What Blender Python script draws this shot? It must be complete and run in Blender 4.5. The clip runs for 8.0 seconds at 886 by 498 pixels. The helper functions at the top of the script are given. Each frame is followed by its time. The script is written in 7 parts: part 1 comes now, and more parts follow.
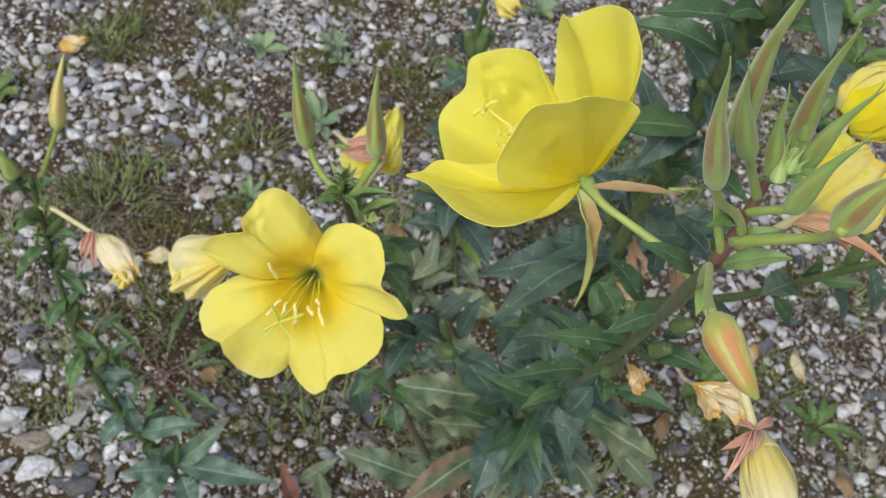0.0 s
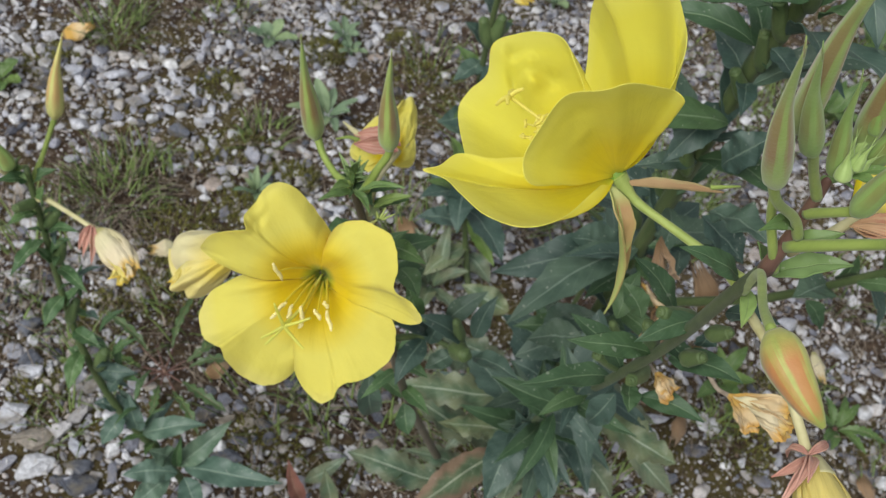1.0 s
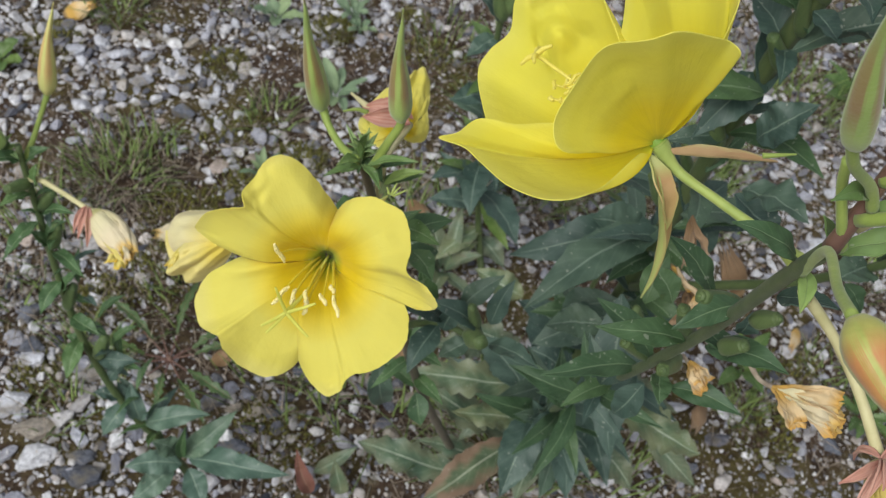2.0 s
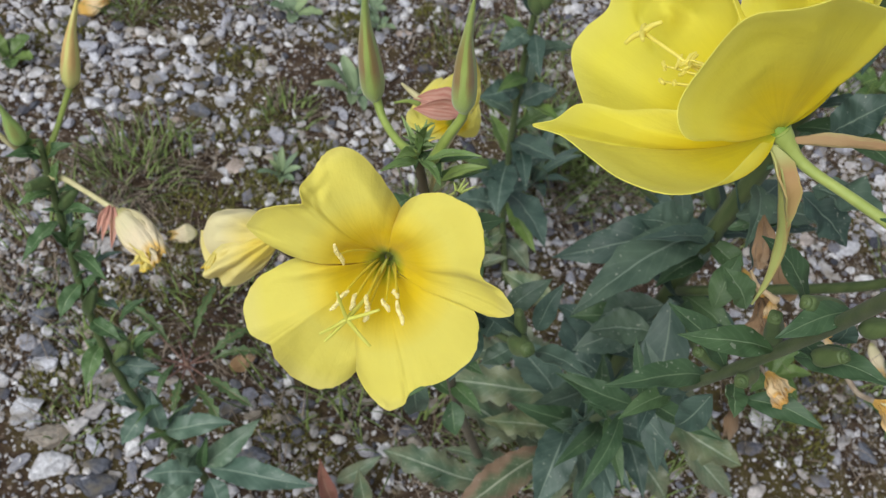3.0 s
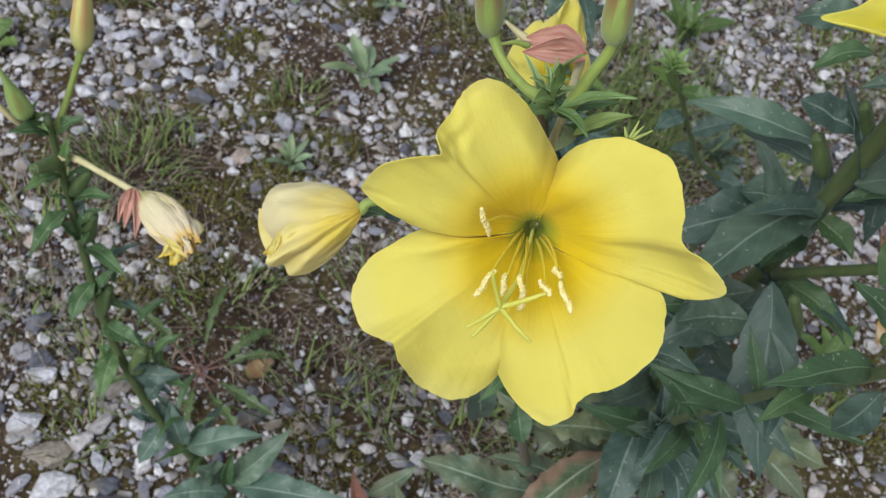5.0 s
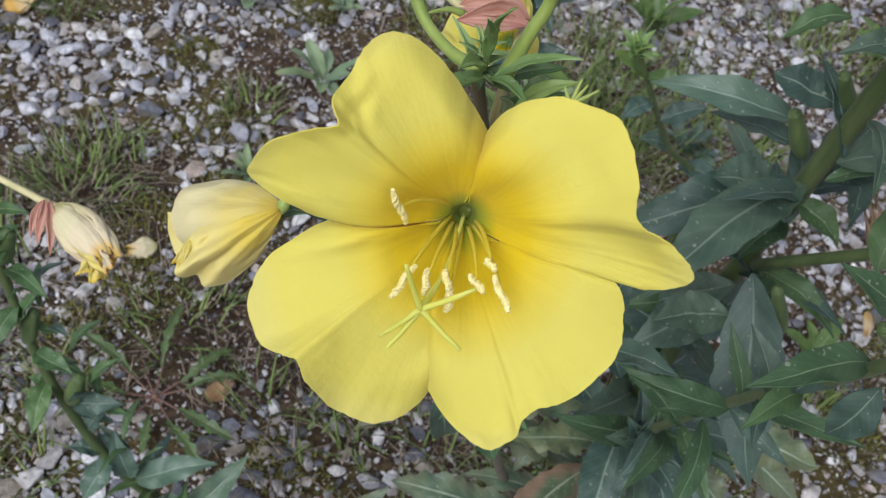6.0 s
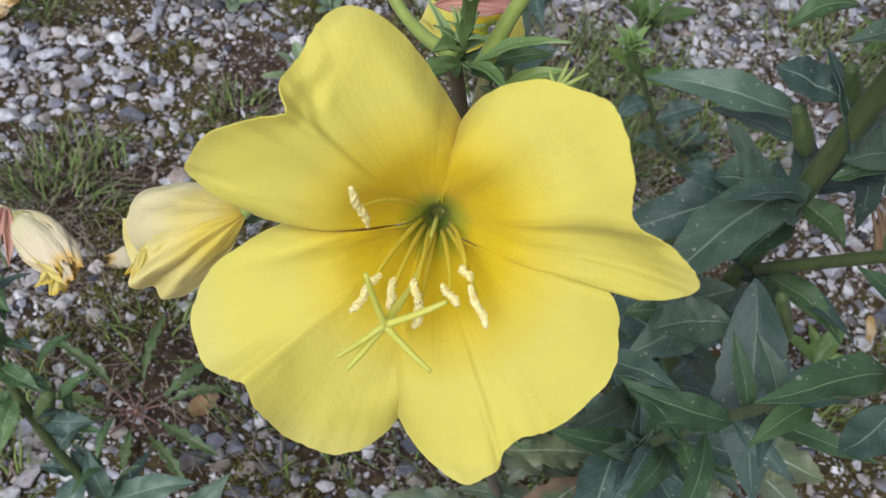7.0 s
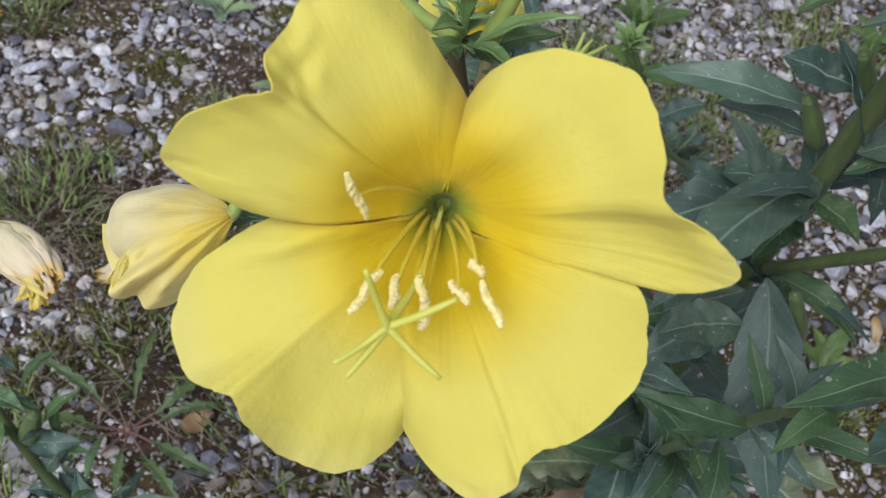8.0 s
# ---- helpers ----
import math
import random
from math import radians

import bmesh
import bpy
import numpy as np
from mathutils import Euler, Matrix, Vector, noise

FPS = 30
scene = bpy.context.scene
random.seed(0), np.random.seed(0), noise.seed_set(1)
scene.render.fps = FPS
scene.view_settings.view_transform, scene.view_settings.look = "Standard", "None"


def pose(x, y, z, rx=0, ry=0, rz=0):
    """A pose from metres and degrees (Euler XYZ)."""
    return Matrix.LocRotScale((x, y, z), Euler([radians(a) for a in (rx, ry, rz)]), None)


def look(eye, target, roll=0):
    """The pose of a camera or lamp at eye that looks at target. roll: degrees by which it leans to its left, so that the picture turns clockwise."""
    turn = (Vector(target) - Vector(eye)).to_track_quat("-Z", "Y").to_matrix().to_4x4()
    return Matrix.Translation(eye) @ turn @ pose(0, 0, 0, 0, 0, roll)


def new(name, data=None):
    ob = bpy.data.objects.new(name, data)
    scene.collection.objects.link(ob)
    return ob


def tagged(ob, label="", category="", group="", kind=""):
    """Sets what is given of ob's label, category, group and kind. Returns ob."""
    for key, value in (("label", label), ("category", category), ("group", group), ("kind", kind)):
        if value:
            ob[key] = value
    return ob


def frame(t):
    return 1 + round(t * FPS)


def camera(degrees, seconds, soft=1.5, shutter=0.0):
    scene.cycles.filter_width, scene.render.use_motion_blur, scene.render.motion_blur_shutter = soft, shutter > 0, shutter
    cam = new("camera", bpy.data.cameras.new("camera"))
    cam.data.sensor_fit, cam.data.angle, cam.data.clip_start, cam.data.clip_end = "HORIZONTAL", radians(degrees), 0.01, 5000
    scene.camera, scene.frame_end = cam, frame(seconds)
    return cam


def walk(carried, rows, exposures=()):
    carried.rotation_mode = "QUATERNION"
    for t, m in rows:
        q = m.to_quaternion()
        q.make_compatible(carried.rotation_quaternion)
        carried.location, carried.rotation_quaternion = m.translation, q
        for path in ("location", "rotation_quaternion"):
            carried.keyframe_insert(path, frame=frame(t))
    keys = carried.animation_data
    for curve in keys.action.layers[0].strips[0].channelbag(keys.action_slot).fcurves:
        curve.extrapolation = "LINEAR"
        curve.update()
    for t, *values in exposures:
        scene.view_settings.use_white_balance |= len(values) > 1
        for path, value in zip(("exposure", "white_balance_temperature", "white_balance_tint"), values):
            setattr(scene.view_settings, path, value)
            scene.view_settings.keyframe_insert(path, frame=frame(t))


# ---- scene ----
cam = camera(46.0, 8.0, soft=1.2)
PATH = [
    (0, (0.0682, 0.0592, 1.0197), (0.0410, 1.3076, -0.5426), 16.84),
    (0.5, (0.0617, 0.0727, 1.0113), (0.0291, 1.3204, -0.5515), 17.07),
    (1, (0.0634, 0.0802, 0.9965), (0.0257, 1.3129, -0.5780), 16.82),
    (1.5, (0.0609, 0.0916, 0.9789), (0.0240, 1.3185, -0.6001), 17.31),
    (1.7, (0.0624, 0.0945, 0.9757), (0.0180, 1.3005, -0.6191), 16.48),
    (2.8, (0.0449, 0.1119, 0.9382), (-0.0056, 1.3245, -0.6514), 16.11),
    (3, (0.0375, 0.1123, 0.9365), (-0.0141, 1.3226, -0.6548), 16.21),
    (3.5, (0.0136, 0.1160, 0.9154), (-0.0450, 1.3190, -0.6813), 15.82),
    (4, (0.0059, 0.1234, 0.8908), (-0.0453, 1.3309, -0.7028), 15.86),
    (4.2, (0.0004, 0.1252, 0.8863), (-0.0580, 1.3435, -0.6988), 15.50),
    (5.3, (-0.0109, 0.1520, 0.8447), (0.0003, 1.3737, -0.7388), 16.24),
    (5.5, (-0.0043, 0.1573, 0.8378), (0.0097, 1.3913, -0.7361), 15.48),
    (6, (0.0056, 0.1718, 0.8199), (0.0222, 1.4163, -0.7456), 14.90),
    (6.5, (0.0084, 0.1807, 0.8129), (0.0180, 1.4318, -0.7474), 14.34),
    (7, (0.0109, 0.1902, 0.7987), (0.0311, 1.4457, -0.7580), 14.49),
    (7.5, (0.0169, 0.1943, 0.7808), (0.0381, 1.4576, -0.7696), 13.81),
    (8, (0.0096, 0.1998, 0.7810), (0.0362, 1.4745, -0.7599), 13.55),
]
walk(cam, [(t, look(eye, target, roll)) for t, eye, target, roll in PATH],
     [(0.0, 0.02, 6500, 7.5), (1.0, -0.10, 6500, 7.5), (3.0, -0.09, 6450, 8.5), (4.0, -0.07, 6350, 9), (5.5, -0.08, 6200, 11), (8.0, -0.1, 6080, 14)])
cam.data.dof.use_dof = True
cam.data.dof.focus_distance = 0.27
cam.data.dof.aperture_fstop = 46.0

# ---- light: a bright overcast sky, with a very wide, weak sun ----
world = bpy.data.worlds.new("overcast_sky")
scene.world = world
world.use_nodes = True
wn = world.node_tree.nodes
sky = wn.new("ShaderNodeTexSky")
sky.sky_type = "NISHITA"
sky.sun_disc = False
sky.sun_elevation = radians(49)
sky.sun_rotation = radians(206)
sky.air_density = 1.0
sky.dust_density = 4.0
sky.ozone_density = 1.0
hsv = wn.new("ShaderNodeHueSaturation")
hsv.inputs["Saturation"].default_value = 0.35
world.node_tree.links.new(sky.outputs[0], hsv.inputs["Color"])
world.node_tree.links.new(hsv.outputs[0], wn["Background"].inputs["Color"])
wn["Background"].inputs["Strength"].default_value = 0.138

sun = new("sun", bpy.data.lights.new("sun", "SUN"))
sun.data.energy = 1.85
sun.data.angle = radians(42)
sun.data.color = (0.94, 1.0, 1.0)
SUN_FROM = Vector((-0.34, -0.56, 0.76))
sun.matrix_world = look(SUN_FROM * 5, (0, 0, 0))


# ---- materials ----
def material(name):
    m = bpy.data.materials.new(name)
    m.use_nodes = True
    nt = m.node_tree
    return m, nt, nt.nodes["Principled BSDF"], nt.nodes["Material Output"]


def node(nt, kind, **inputs):
    n = nt.nodes.new("ShaderNode" + kind)
    for key, value in inputs.items():
        n.inputs[key.replace("_", " ")].default_value = value
    return n


def ramp(nt, source, stops, interpolation="LINEAR"):
    r = nt.nodes.new("ShaderNodeValToRGB")
    r.color_ramp.interpolation = interpolation
    els = r.color_ramp.elements
    while len(els) < len(stops):
        els.new(0.5)
    for e, (at, c) in zip(els, stops):
        e.position = at
        e.color = (*c, 1.0) if len(c) == 3 else c
    nt.links.new(source, r.inputs["Fac"])
    return r.outputs["Color"]


def grey(v):
    return (v, v, v)


def mix(nt, kind, fac, a, b):
    n = nt.nodes.new("ShaderNodeMix")
    n.data_type = "RGBA"
    n.blend_type = kind
    if isinstance(fac, (int, float)):
        n.inputs[0].default_value = fac
    else:
        nt.links.new(fac, n.inputs[0])
    for i, v in ((6, a), (7, b)):
        if isinstance(v, tuple):
            n.inputs[i].default_value = (*v, 1.0)
        else:
            nt.links.new(v, n.inputs[i])
    return n.outputs[2]


def maths(nt, op, a, b=0.0):
    n = nt.nodes.new("ShaderNodeMath")
    n.operation = op
    for i, v in ((0, a), (1, b)):
        if isinstance(v, (int, float)):
            n.inputs[i].default_value = v
        else:
            nt.links.new(v, n.inputs[i])
    return n.outputs[0]


def noise_of(nt, coords, scale, detail=4.0, rough=0.55):
    n = node(nt, "TexNoise", Scale=scale, Detail=detail, Roughness=rough)
    nt.links.new(coords, n.inputs["Vector"])
    return n.outputs["Fac"]


def bump(nt, shader, height, strength, distance):
    b = node(nt, "Bump", Strength=strength, Distance=distance)
    nt.links.new(height, b.inputs["Height"])
    nt.links.new(b.outputs[0], shader.inputs["Normal"])
    return b


def thin(nt, out, shader, colour, amount):
    """Lets light through a petal or a leaf."""
    tr = nt.nodes.new("ShaderNodeBsdfTranslucent")
    nt.links.new(colour, tr.inputs["Color"])
    mx = nt.nodes.new("ShaderNodeMixShader")
    mx.inputs[0].default_value = amount
    nt.links.new(shader.outputs[0], mx.inputs[1])
    nt.links.new(tr.outputs[0], mx.inputs[2])
    nt.links.new(mx.outputs[0], out.inputs["Surface"])


def uv_split(nt):
    uv = nt.nodes.new("ShaderNodeUVMap")
    sep = nt.nodes.new("ShaderNodeSeparateXYZ")
    nt.links.new(uv.outputs[0], sep.inputs[0])
    return uv.outputs[0], sep.outputs["X"], sep.outputs["Y"]


def object_coords(nt):
    return nt.nodes.new("ShaderNodeTexCoord").outputs["Object"]


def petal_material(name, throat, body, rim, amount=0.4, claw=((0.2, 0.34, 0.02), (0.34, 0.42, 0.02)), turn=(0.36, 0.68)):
    """Petal: uv x runs across, uv y from the claw to the rim; turn: where the deep yellow of the throat, which takes in
    some funnel shade, ends and pales.
    """
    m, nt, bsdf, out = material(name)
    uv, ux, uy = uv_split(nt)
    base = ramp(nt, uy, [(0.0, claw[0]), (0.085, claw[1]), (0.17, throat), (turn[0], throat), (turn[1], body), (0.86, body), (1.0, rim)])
    mapped = node(nt, "Mapping")
    mapped.inputs["Scale"].default_value = (46, 1.6, 1)
    nt.links.new(uv, mapped.inputs["Vector"])
    streak = noise_of(nt, mapped.outputs[0], 1.0, 3.0)
    blotch = noise_of(nt, object_coords(nt), 60.0, 3.0)
    veins = ramp(nt, streak, [(0.36, grey(0.92)), (0.56, grey(1.0))])
    tone = mix(nt, "MULTIPLY", maths(nt, "POWER", maths(nt, "SUBTRACT", 1.0, uy), 2.0), base, veins)
    tone = mix(nt, "MULTIPLY", 0.5, tone, ramp(nt, blotch, [(0.3, (0.95, 0.93, 0.86)), (0.7, grey(1.0))]))
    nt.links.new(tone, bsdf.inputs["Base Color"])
    bsdf.inputs["Roughness"].default_value = 0.7
    bsdf.inputs["Specular IOR Level"].default_value = 0.2
    bsdf.inputs["Sheen Weight"].default_value = 0.15
    h = maths(nt, "ADD", maths(nt, "MULTIPLY", streak, 0.4), noise_of(nt, object_coords(nt), 130.0, 5.0, 0.65))
    bump(nt, bsdf, h, 0.6, 0.0011)
    thin(nt, out, bsdf, tone, amount)
    return m


def leaf_material(name, deep, light, rib, back=0.12, rust=0.0, gloss=0.42):
    """Leaf: uv x runs across (rib at 0.5), uv y from stalk to tip."""
    m, nt, bsdf, out = material(name)
    uv, ux, uy = uv_split(nt)
    across = maths(nt, "ABSOLUTE", maths(nt, "SUBTRACT", ux, 0.5))
    obj = object_coords(nt)
    info = nt.nodes.new("ShaderNodeObjectInfo")
    patch = noise_of(nt, obj, 45.0, 4.0)
    fine = noise_of(nt, obj, 420.0, 3.0)
    tone = ramp(nt, patch, [(0.3, deep), (0.72, light)])
    shift = ramp(nt, info.outputs["Random"], [(0.0, (0.78, 0.82, 0.8)), (0.6, grey(1.0)), (1.0, (1.25, 1.18, 0.95))])
    tone = mix(nt, "MULTIPLY", 1.0, tone, shift)
    side = maths(nt, "SINE", maths(nt, "SUBTRACT", maths(nt, "MULTIPLY", uy, 62.0), maths(nt, "MULTIPLY", across, 26.0)))
    side = ramp(nt, maths(nt, "ADD", side, maths(nt, "MULTIPLY", patch, 0.4)), [(0.0, grey(0.0)), (0.98, grey(0.0)), (1.25, grey(0.07))])
    tone = mix(nt, "MIX", side, tone, rib)
    mid = ramp(nt, across, [(0.0, grey(0.75)), (0.014, grey(0.6)), (0.032, grey(0.0))])
    tone = mix(nt, "MIX", mid, tone, rib)
    specks = ramp(nt, noise_of(nt, obj, 380.0, 1.0), [(0.705, grey(0.0)), (0.735, grey(0.5))])
    tone = mix(nt, "MIX", specks, tone, (0.4, 0.42, 0.34))
    if rust:
        edge = ramp(nt, maths(nt, "ADD", maths(nt, "MULTIPLY", across, 0.7), maths(nt, "MULTIPLY", patch, 0.9)),
                    [(0.5, grey(0.0)), (0.72, grey(rust))])
        tone = mix(nt, "MIX", edge, tone, (0.3, 0.12, 0.1))
    nt.links.new(tone, bsdf.inputs["Base Color"])
    bsdf.inputs["Roughness"].default_value = gloss
    bsdf.inputs["Specular IOR Level"].default_value = 0.4
    h = maths(nt, "ADD", maths(nt, "MULTIPLY", maths(nt, "SUBTRACT", 1.0, mid), 0.8), maths(nt, "ADD", maths(nt, "MULTIPLY", fine, 0.25), maths(nt, "MULTIPLY", patch, 0.8)))
    bump(nt, bsdf, h, 0.5, 0.0012)
    thin(nt, out, bsdf, tone, back)
    return m


def skin_material(name, low, high, streak=None, rough=0.5, amount=0.0, stretch=(1, 1, 0.15), scale=160.0, fuzz=0.06):
    """Stems, buds, sepals, capsules: two tones, with optional stripes along the thing (uv y runs along it)."""
    m, nt, bsdf, out = material(name)
    uv, ux, uy = uv_split(nt)
    obj = object_coords(nt)
    mp = node(nt, "Mapping")
    mp.inputs["Scale"].default_value = stretch
    nt.links.new(obj, mp.inputs["Vector"])
    n1 = noise_of(nt, mp.outputs[0], scale, 4.0)
    tone = ramp(nt, n1, [(0.3, low), (0.7, high)])
    if streak:
        colour, number, reach = streak
        wave = maths(nt, "SINE", maths(nt, "MULTIPLY", ux, number * 2 * math.pi))
        lines = node(nt, "Mapping")
        lines.inputs["Scale"].default_value = (34, 2.5, 1)
        nt.links.new(uv, lines.inputs["Vector"])
        wob = maths(nt, "ADD", wave, maths(nt, "MULTIPLY", noise_of(nt, uv, 5.0, 3.0), 1.0))
        wob = maths(nt, "ADD", wob, maths(nt, "MULTIPLY", maths(nt, "SUBTRACT", noise_of(nt, lines.outputs[0], 1.0, 2.0), 0.42), 2.8))
        along = ramp(nt, uy, [(0.0, grey(0.0)), (0.16, grey(0.15)), (0.35, grey(1.0)), (reach, grey(0.8)), (min(reach + 0.2, 1.0), grey(0.0))])
        stripes = ramp(nt, wob, [(0.0, grey(0.0)), (1.4, grey(0.8))])
        tone = mix(nt, "MIX", maths(nt, "MULTIPLY", stripes, along), tone, colour)
    nt.links.new(tone, bsdf.inputs["Base Color"])
    bsdf.inputs["Roughness"].default_value = rough
    bsdf.inputs["Specular IOR Level"].default_value = 0.35
    bsdf.inputs["Sheen Weight"].default_value = fuzz
    bump(nt, bsdf, maths(nt, "ADD", n1, maths(nt, "MULTIPLY", noise_of(nt, obj, 900.0, 2.0), 0.4)), 0.4, 0.0007)
    if amount:
        thin(nt, out, bsdf, tone, amount)
    return m


def stone_material(name, per_object, tones):
    m, nt, bsdf, out = material(name)
    if per_object:
        rnd = nt.nodes.new("ShaderNodeObjectInfo").outputs["Random"]
    else:
        rnd = nt.nodes.new("ShaderNodeNewGeometry").outputs["Random Per Island"]
    pos = nt.nodes.new("ShaderNodeNewGeometry").outputs["Position"]
    tone = ramp(nt, rnd, tones)
    tone = mix(nt, "MULTIPLY", 0.85, tone, ramp(nt, noise_of(nt, pos, 240.0, 8.0, 0.72), [(0.34, (0.38, 0.37, 0.38)), (0.62, grey(1.0))]))
    dirt = ramp(nt, noise_of(nt, pos, 60.0, 5.0), [(0.5, grey(0.0)), (0.68, grey(0.75))])
    tone = mix(nt, "MIX", dirt, tone, (0.16, 0.13, 0.085))
    nt.links.new(tone, bsdf.inputs["Base Color"])
    bsdf.inputs["Roughness"].default_value = 0.75
    bsdf.inputs["Specular IOR Level"].default_value = 0.3
    bump(nt, bsdf, noise_of(nt, pos, 260.0, 7.0, 0.75), 0.6, 0.003)
    return m


STONE_TONES = [(0.0, (0.08, 0.082, 0.105)), (0.1, (0.19, 0.19, 0.23)), (0.22, (0.36, 0.36, 0.42)), (0.38, (0.52, 0.515, 0.57)),
               (0.5, (0.5, 0.45, 0.41)), (0.62, (0.68, 0.66, 0.69)), (0.78, (0.8, 0.785, 0.81)), (0.93, (0.9, 0.885, 0.9)), (1.0, (0.55, 0.44, 0.38))]
STONE = stone_material("loose_gravel", False, STONE_TONES)
STONE_LIGHT = stone_material("pale_gravel", False, [(0.0, (0.34, 0.34, 0.4)), (0.3, (0.5, 0.495, 0.54)), (0.6, (0.62, 0.6, 0.62)), (0.8, (0.5, 0.44, 0.4)), (1.0, (0.76, 0.74, 0.75))])
CRUMB = stone_material("earth_crumb", False, [(0.0, (0.04, 0.027, 0.019)), (0.3, (0.1, 0.066, 0.044)), (0.48, (0.24, 0.175, 0.13)), (0.62, (0.5, 0.45, 0.42)), (0.8, (0.78, 0.76, 0.77)), (0.92, (0.84, 0.83, 0.85)), (1.0, (0.4, 0.26, 0.18))])
STONE_ONE = stone_material("single_pebble", True, STONE_TONES)
STONE_PALE = stone_material("pale_pebble", True, [(0.0, (0.52, 0.525, 0.59)), (0.5, (0.64, 0.64, 0.7)), (1.0, (0.8, 0.79, 0.82))])
STONE_TAN = stone_material("tan_pebble", True, [(0.0, (0.36, 0.31, 0.26)), (1.0, (0.5, 0.45, 0.39))])
STONE_SLATE = stone_material("slate_pebble", True, [(0.0, (0.09, 0.095, 0.12)), (1.0, (0.2, 0.21, 0.25))])


def soil_material():
    m, nt, bsdf, out = material("mossy_soil")
    pos = nt.nodes.new("ShaderNodeNewGeometry").outputs["Position"]
    big = noise_of(nt, pos, 7.0, 5.0)
    mid = noise_of(nt, pos, 60.0, 6.0, 0.65)
    tiny = noise_of(nt, pos, 420.0, 5.0, 0.7)
    earth = ramp(nt, mid, [(0.3, (0.028, 0.017, 0.011)), (0.52, (0.075, 0.048, 0.031)), (0.72, (0.19, 0.135, 0.1))])
    moss = ramp(nt, tiny, [(0.3, (0.05, 0.043, 0.011)), (0.7, (0.16, 0.135, 0.03))])
    where = ramp(nt, maths(nt, "ADD", maths(nt, "MULTIPLY", big, 0.75), maths(nt, "MULTIPLY", mid, 0.3)), [(0.5, grey(0.0)), (0.62, grey(0.7))])
    tone = mix(nt, "MIX", where, earth, moss)
    vor = nt.nodes.new("ShaderNodeTexVoronoi")
    vor.inputs["Scale"].default_value = 260.0
    nt.links.new(pos, vor.inputs["Vector"])
    grit = maths(nt, "MULTIPLY", ramp(nt, vor.outputs["Distance"], [(0.2, grey(1.0)), (0.34, grey(0.0))]), ramp(nt, noise_of(nt, pos, 95.0, 2.0), [(0.5, grey(0.0)), (0.6, grey(0.75))]))
    tone = mix(nt, "MIX", grit, tone, (0.34, 0.32, 0.31))
    nt.links.new(tone, bsdf.inputs["Base Color"])
    bsdf.inputs["Roughness"].default_value = 0.9
    bsdf.inputs["Specular IOR Level"].default_value = 0.2
    bump(nt, bsdf, maths(nt, "ADD", mid, maths(nt, "MULTIPLY", tiny, 0.6)), 0.9, 0.006)
    return m


SOIL = soil_material()
# inside turn the deeper yellow is pigment plus funnel shade painted in
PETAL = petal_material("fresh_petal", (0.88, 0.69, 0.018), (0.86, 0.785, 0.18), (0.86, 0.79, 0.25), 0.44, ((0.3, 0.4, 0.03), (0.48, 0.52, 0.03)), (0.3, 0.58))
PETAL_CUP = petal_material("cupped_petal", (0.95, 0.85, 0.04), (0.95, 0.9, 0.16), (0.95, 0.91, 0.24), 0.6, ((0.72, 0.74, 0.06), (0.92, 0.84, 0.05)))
THROAT_CUP = petal_material("throat_cup", (0.3, 0.36, 0.035), (0.46, 0.5, 0.045), (0.8, 0.69, 0.04), 0.5, ((0.2, 0.26, 0.03), (0.23, 0.3, 0.03)))
PETAL_OLD = petal_material("wilted_petal", (0.86, 0.75, 0.17), (0.88, 0.77, 0.26), (0.86, 0.65, 0.08), 0.4, ((0.5, 0.48, 0.2), (0.6, 0.55, 0.25)))
PETAL_CREAM = petal_material("limp_cream_petal", (0.86, 0.74, 0.26), (0.88, 0.81, 0.5), (0.88, 0.8, 0.5), 0.4, ((0.75, 0.55, 0.1), (0.82, 0.66, 0.14)))
PETAL_LIMP = petal_material("limp_yellow_petal", (0.87, 0.72, 0.14), (0.88, 0.78, 0.32), (0.88, 0.8, 0.36), 0.4, ((0.7, 0.5, 0.08), (0.86, 0.66, 0.1)))
PETAL_PALE = petal_material("withered_petal", (0.83, 0.76, 0.5), (0.85, 0.74, 0.52), (0.83, 0.56, 0.14), 0.3, ((0.5, 0.48, 0.2), (0.6, 0.55, 0.25)))
PETAL_DRY = petal_material("dried_petal", (0.66, 0.4, 0.1), (0.78, 0.6, 0.36), (0.74, 0.42, 0.09), 0.2, ((0.2, 0.13, 0.06), (0.3, 0.2, 0.1)))
PETAL_BROWN = petal_material("brown_dead_leaf", (0.2, 0.12, 0.06), (0.34, 0.22, 0.13), (0.4, 0.28, 0.18), 0.1, ((0.2, 0.13, 0.06), (0.3, 0.2, 0.1)))
LEAF = leaf_material("stem_leaf", (0.048, 0.098, 0.046), (0.09, 0.158, 0.075), (0.26, 0.35, 0.2), back=0.18, gloss=0.48)
LEAF_FRESH = leaf_material("fresh_stem_leaf", (0.064, 0.13, 0.05), (0.12, 0.205, 0.085), (0.33, 0.42, 0.24), back=0.2, gloss=0.46)
LEAF_DARK = leaf_material("big_leaf", (0.046, 0.083, 0.067), (0.092, 0.143, 0.114), (0.24, 0.31, 0.24), gloss=0.46)
LEAF_BLUE = leaf_material("blue_green_leaf", (0.075, 0.13, 0.1), (0.13, 0.195, 0.15), (0.3, 0.38, 0.3), gloss=0.4)
LEAF_OLD = leaf_material("basal_leaf", (0.075, 0.125, 0.08), (0.175, 0.225, 0.13), (0.5, 0.55, 0.43), rust=0.12)
LEAF_RED = leaf_material("reddened_leaf", (0.09, 0.13, 0.07), (0.18, 0.22, 0.12), (0.48, 0.5, 0.38), rust=0.5)
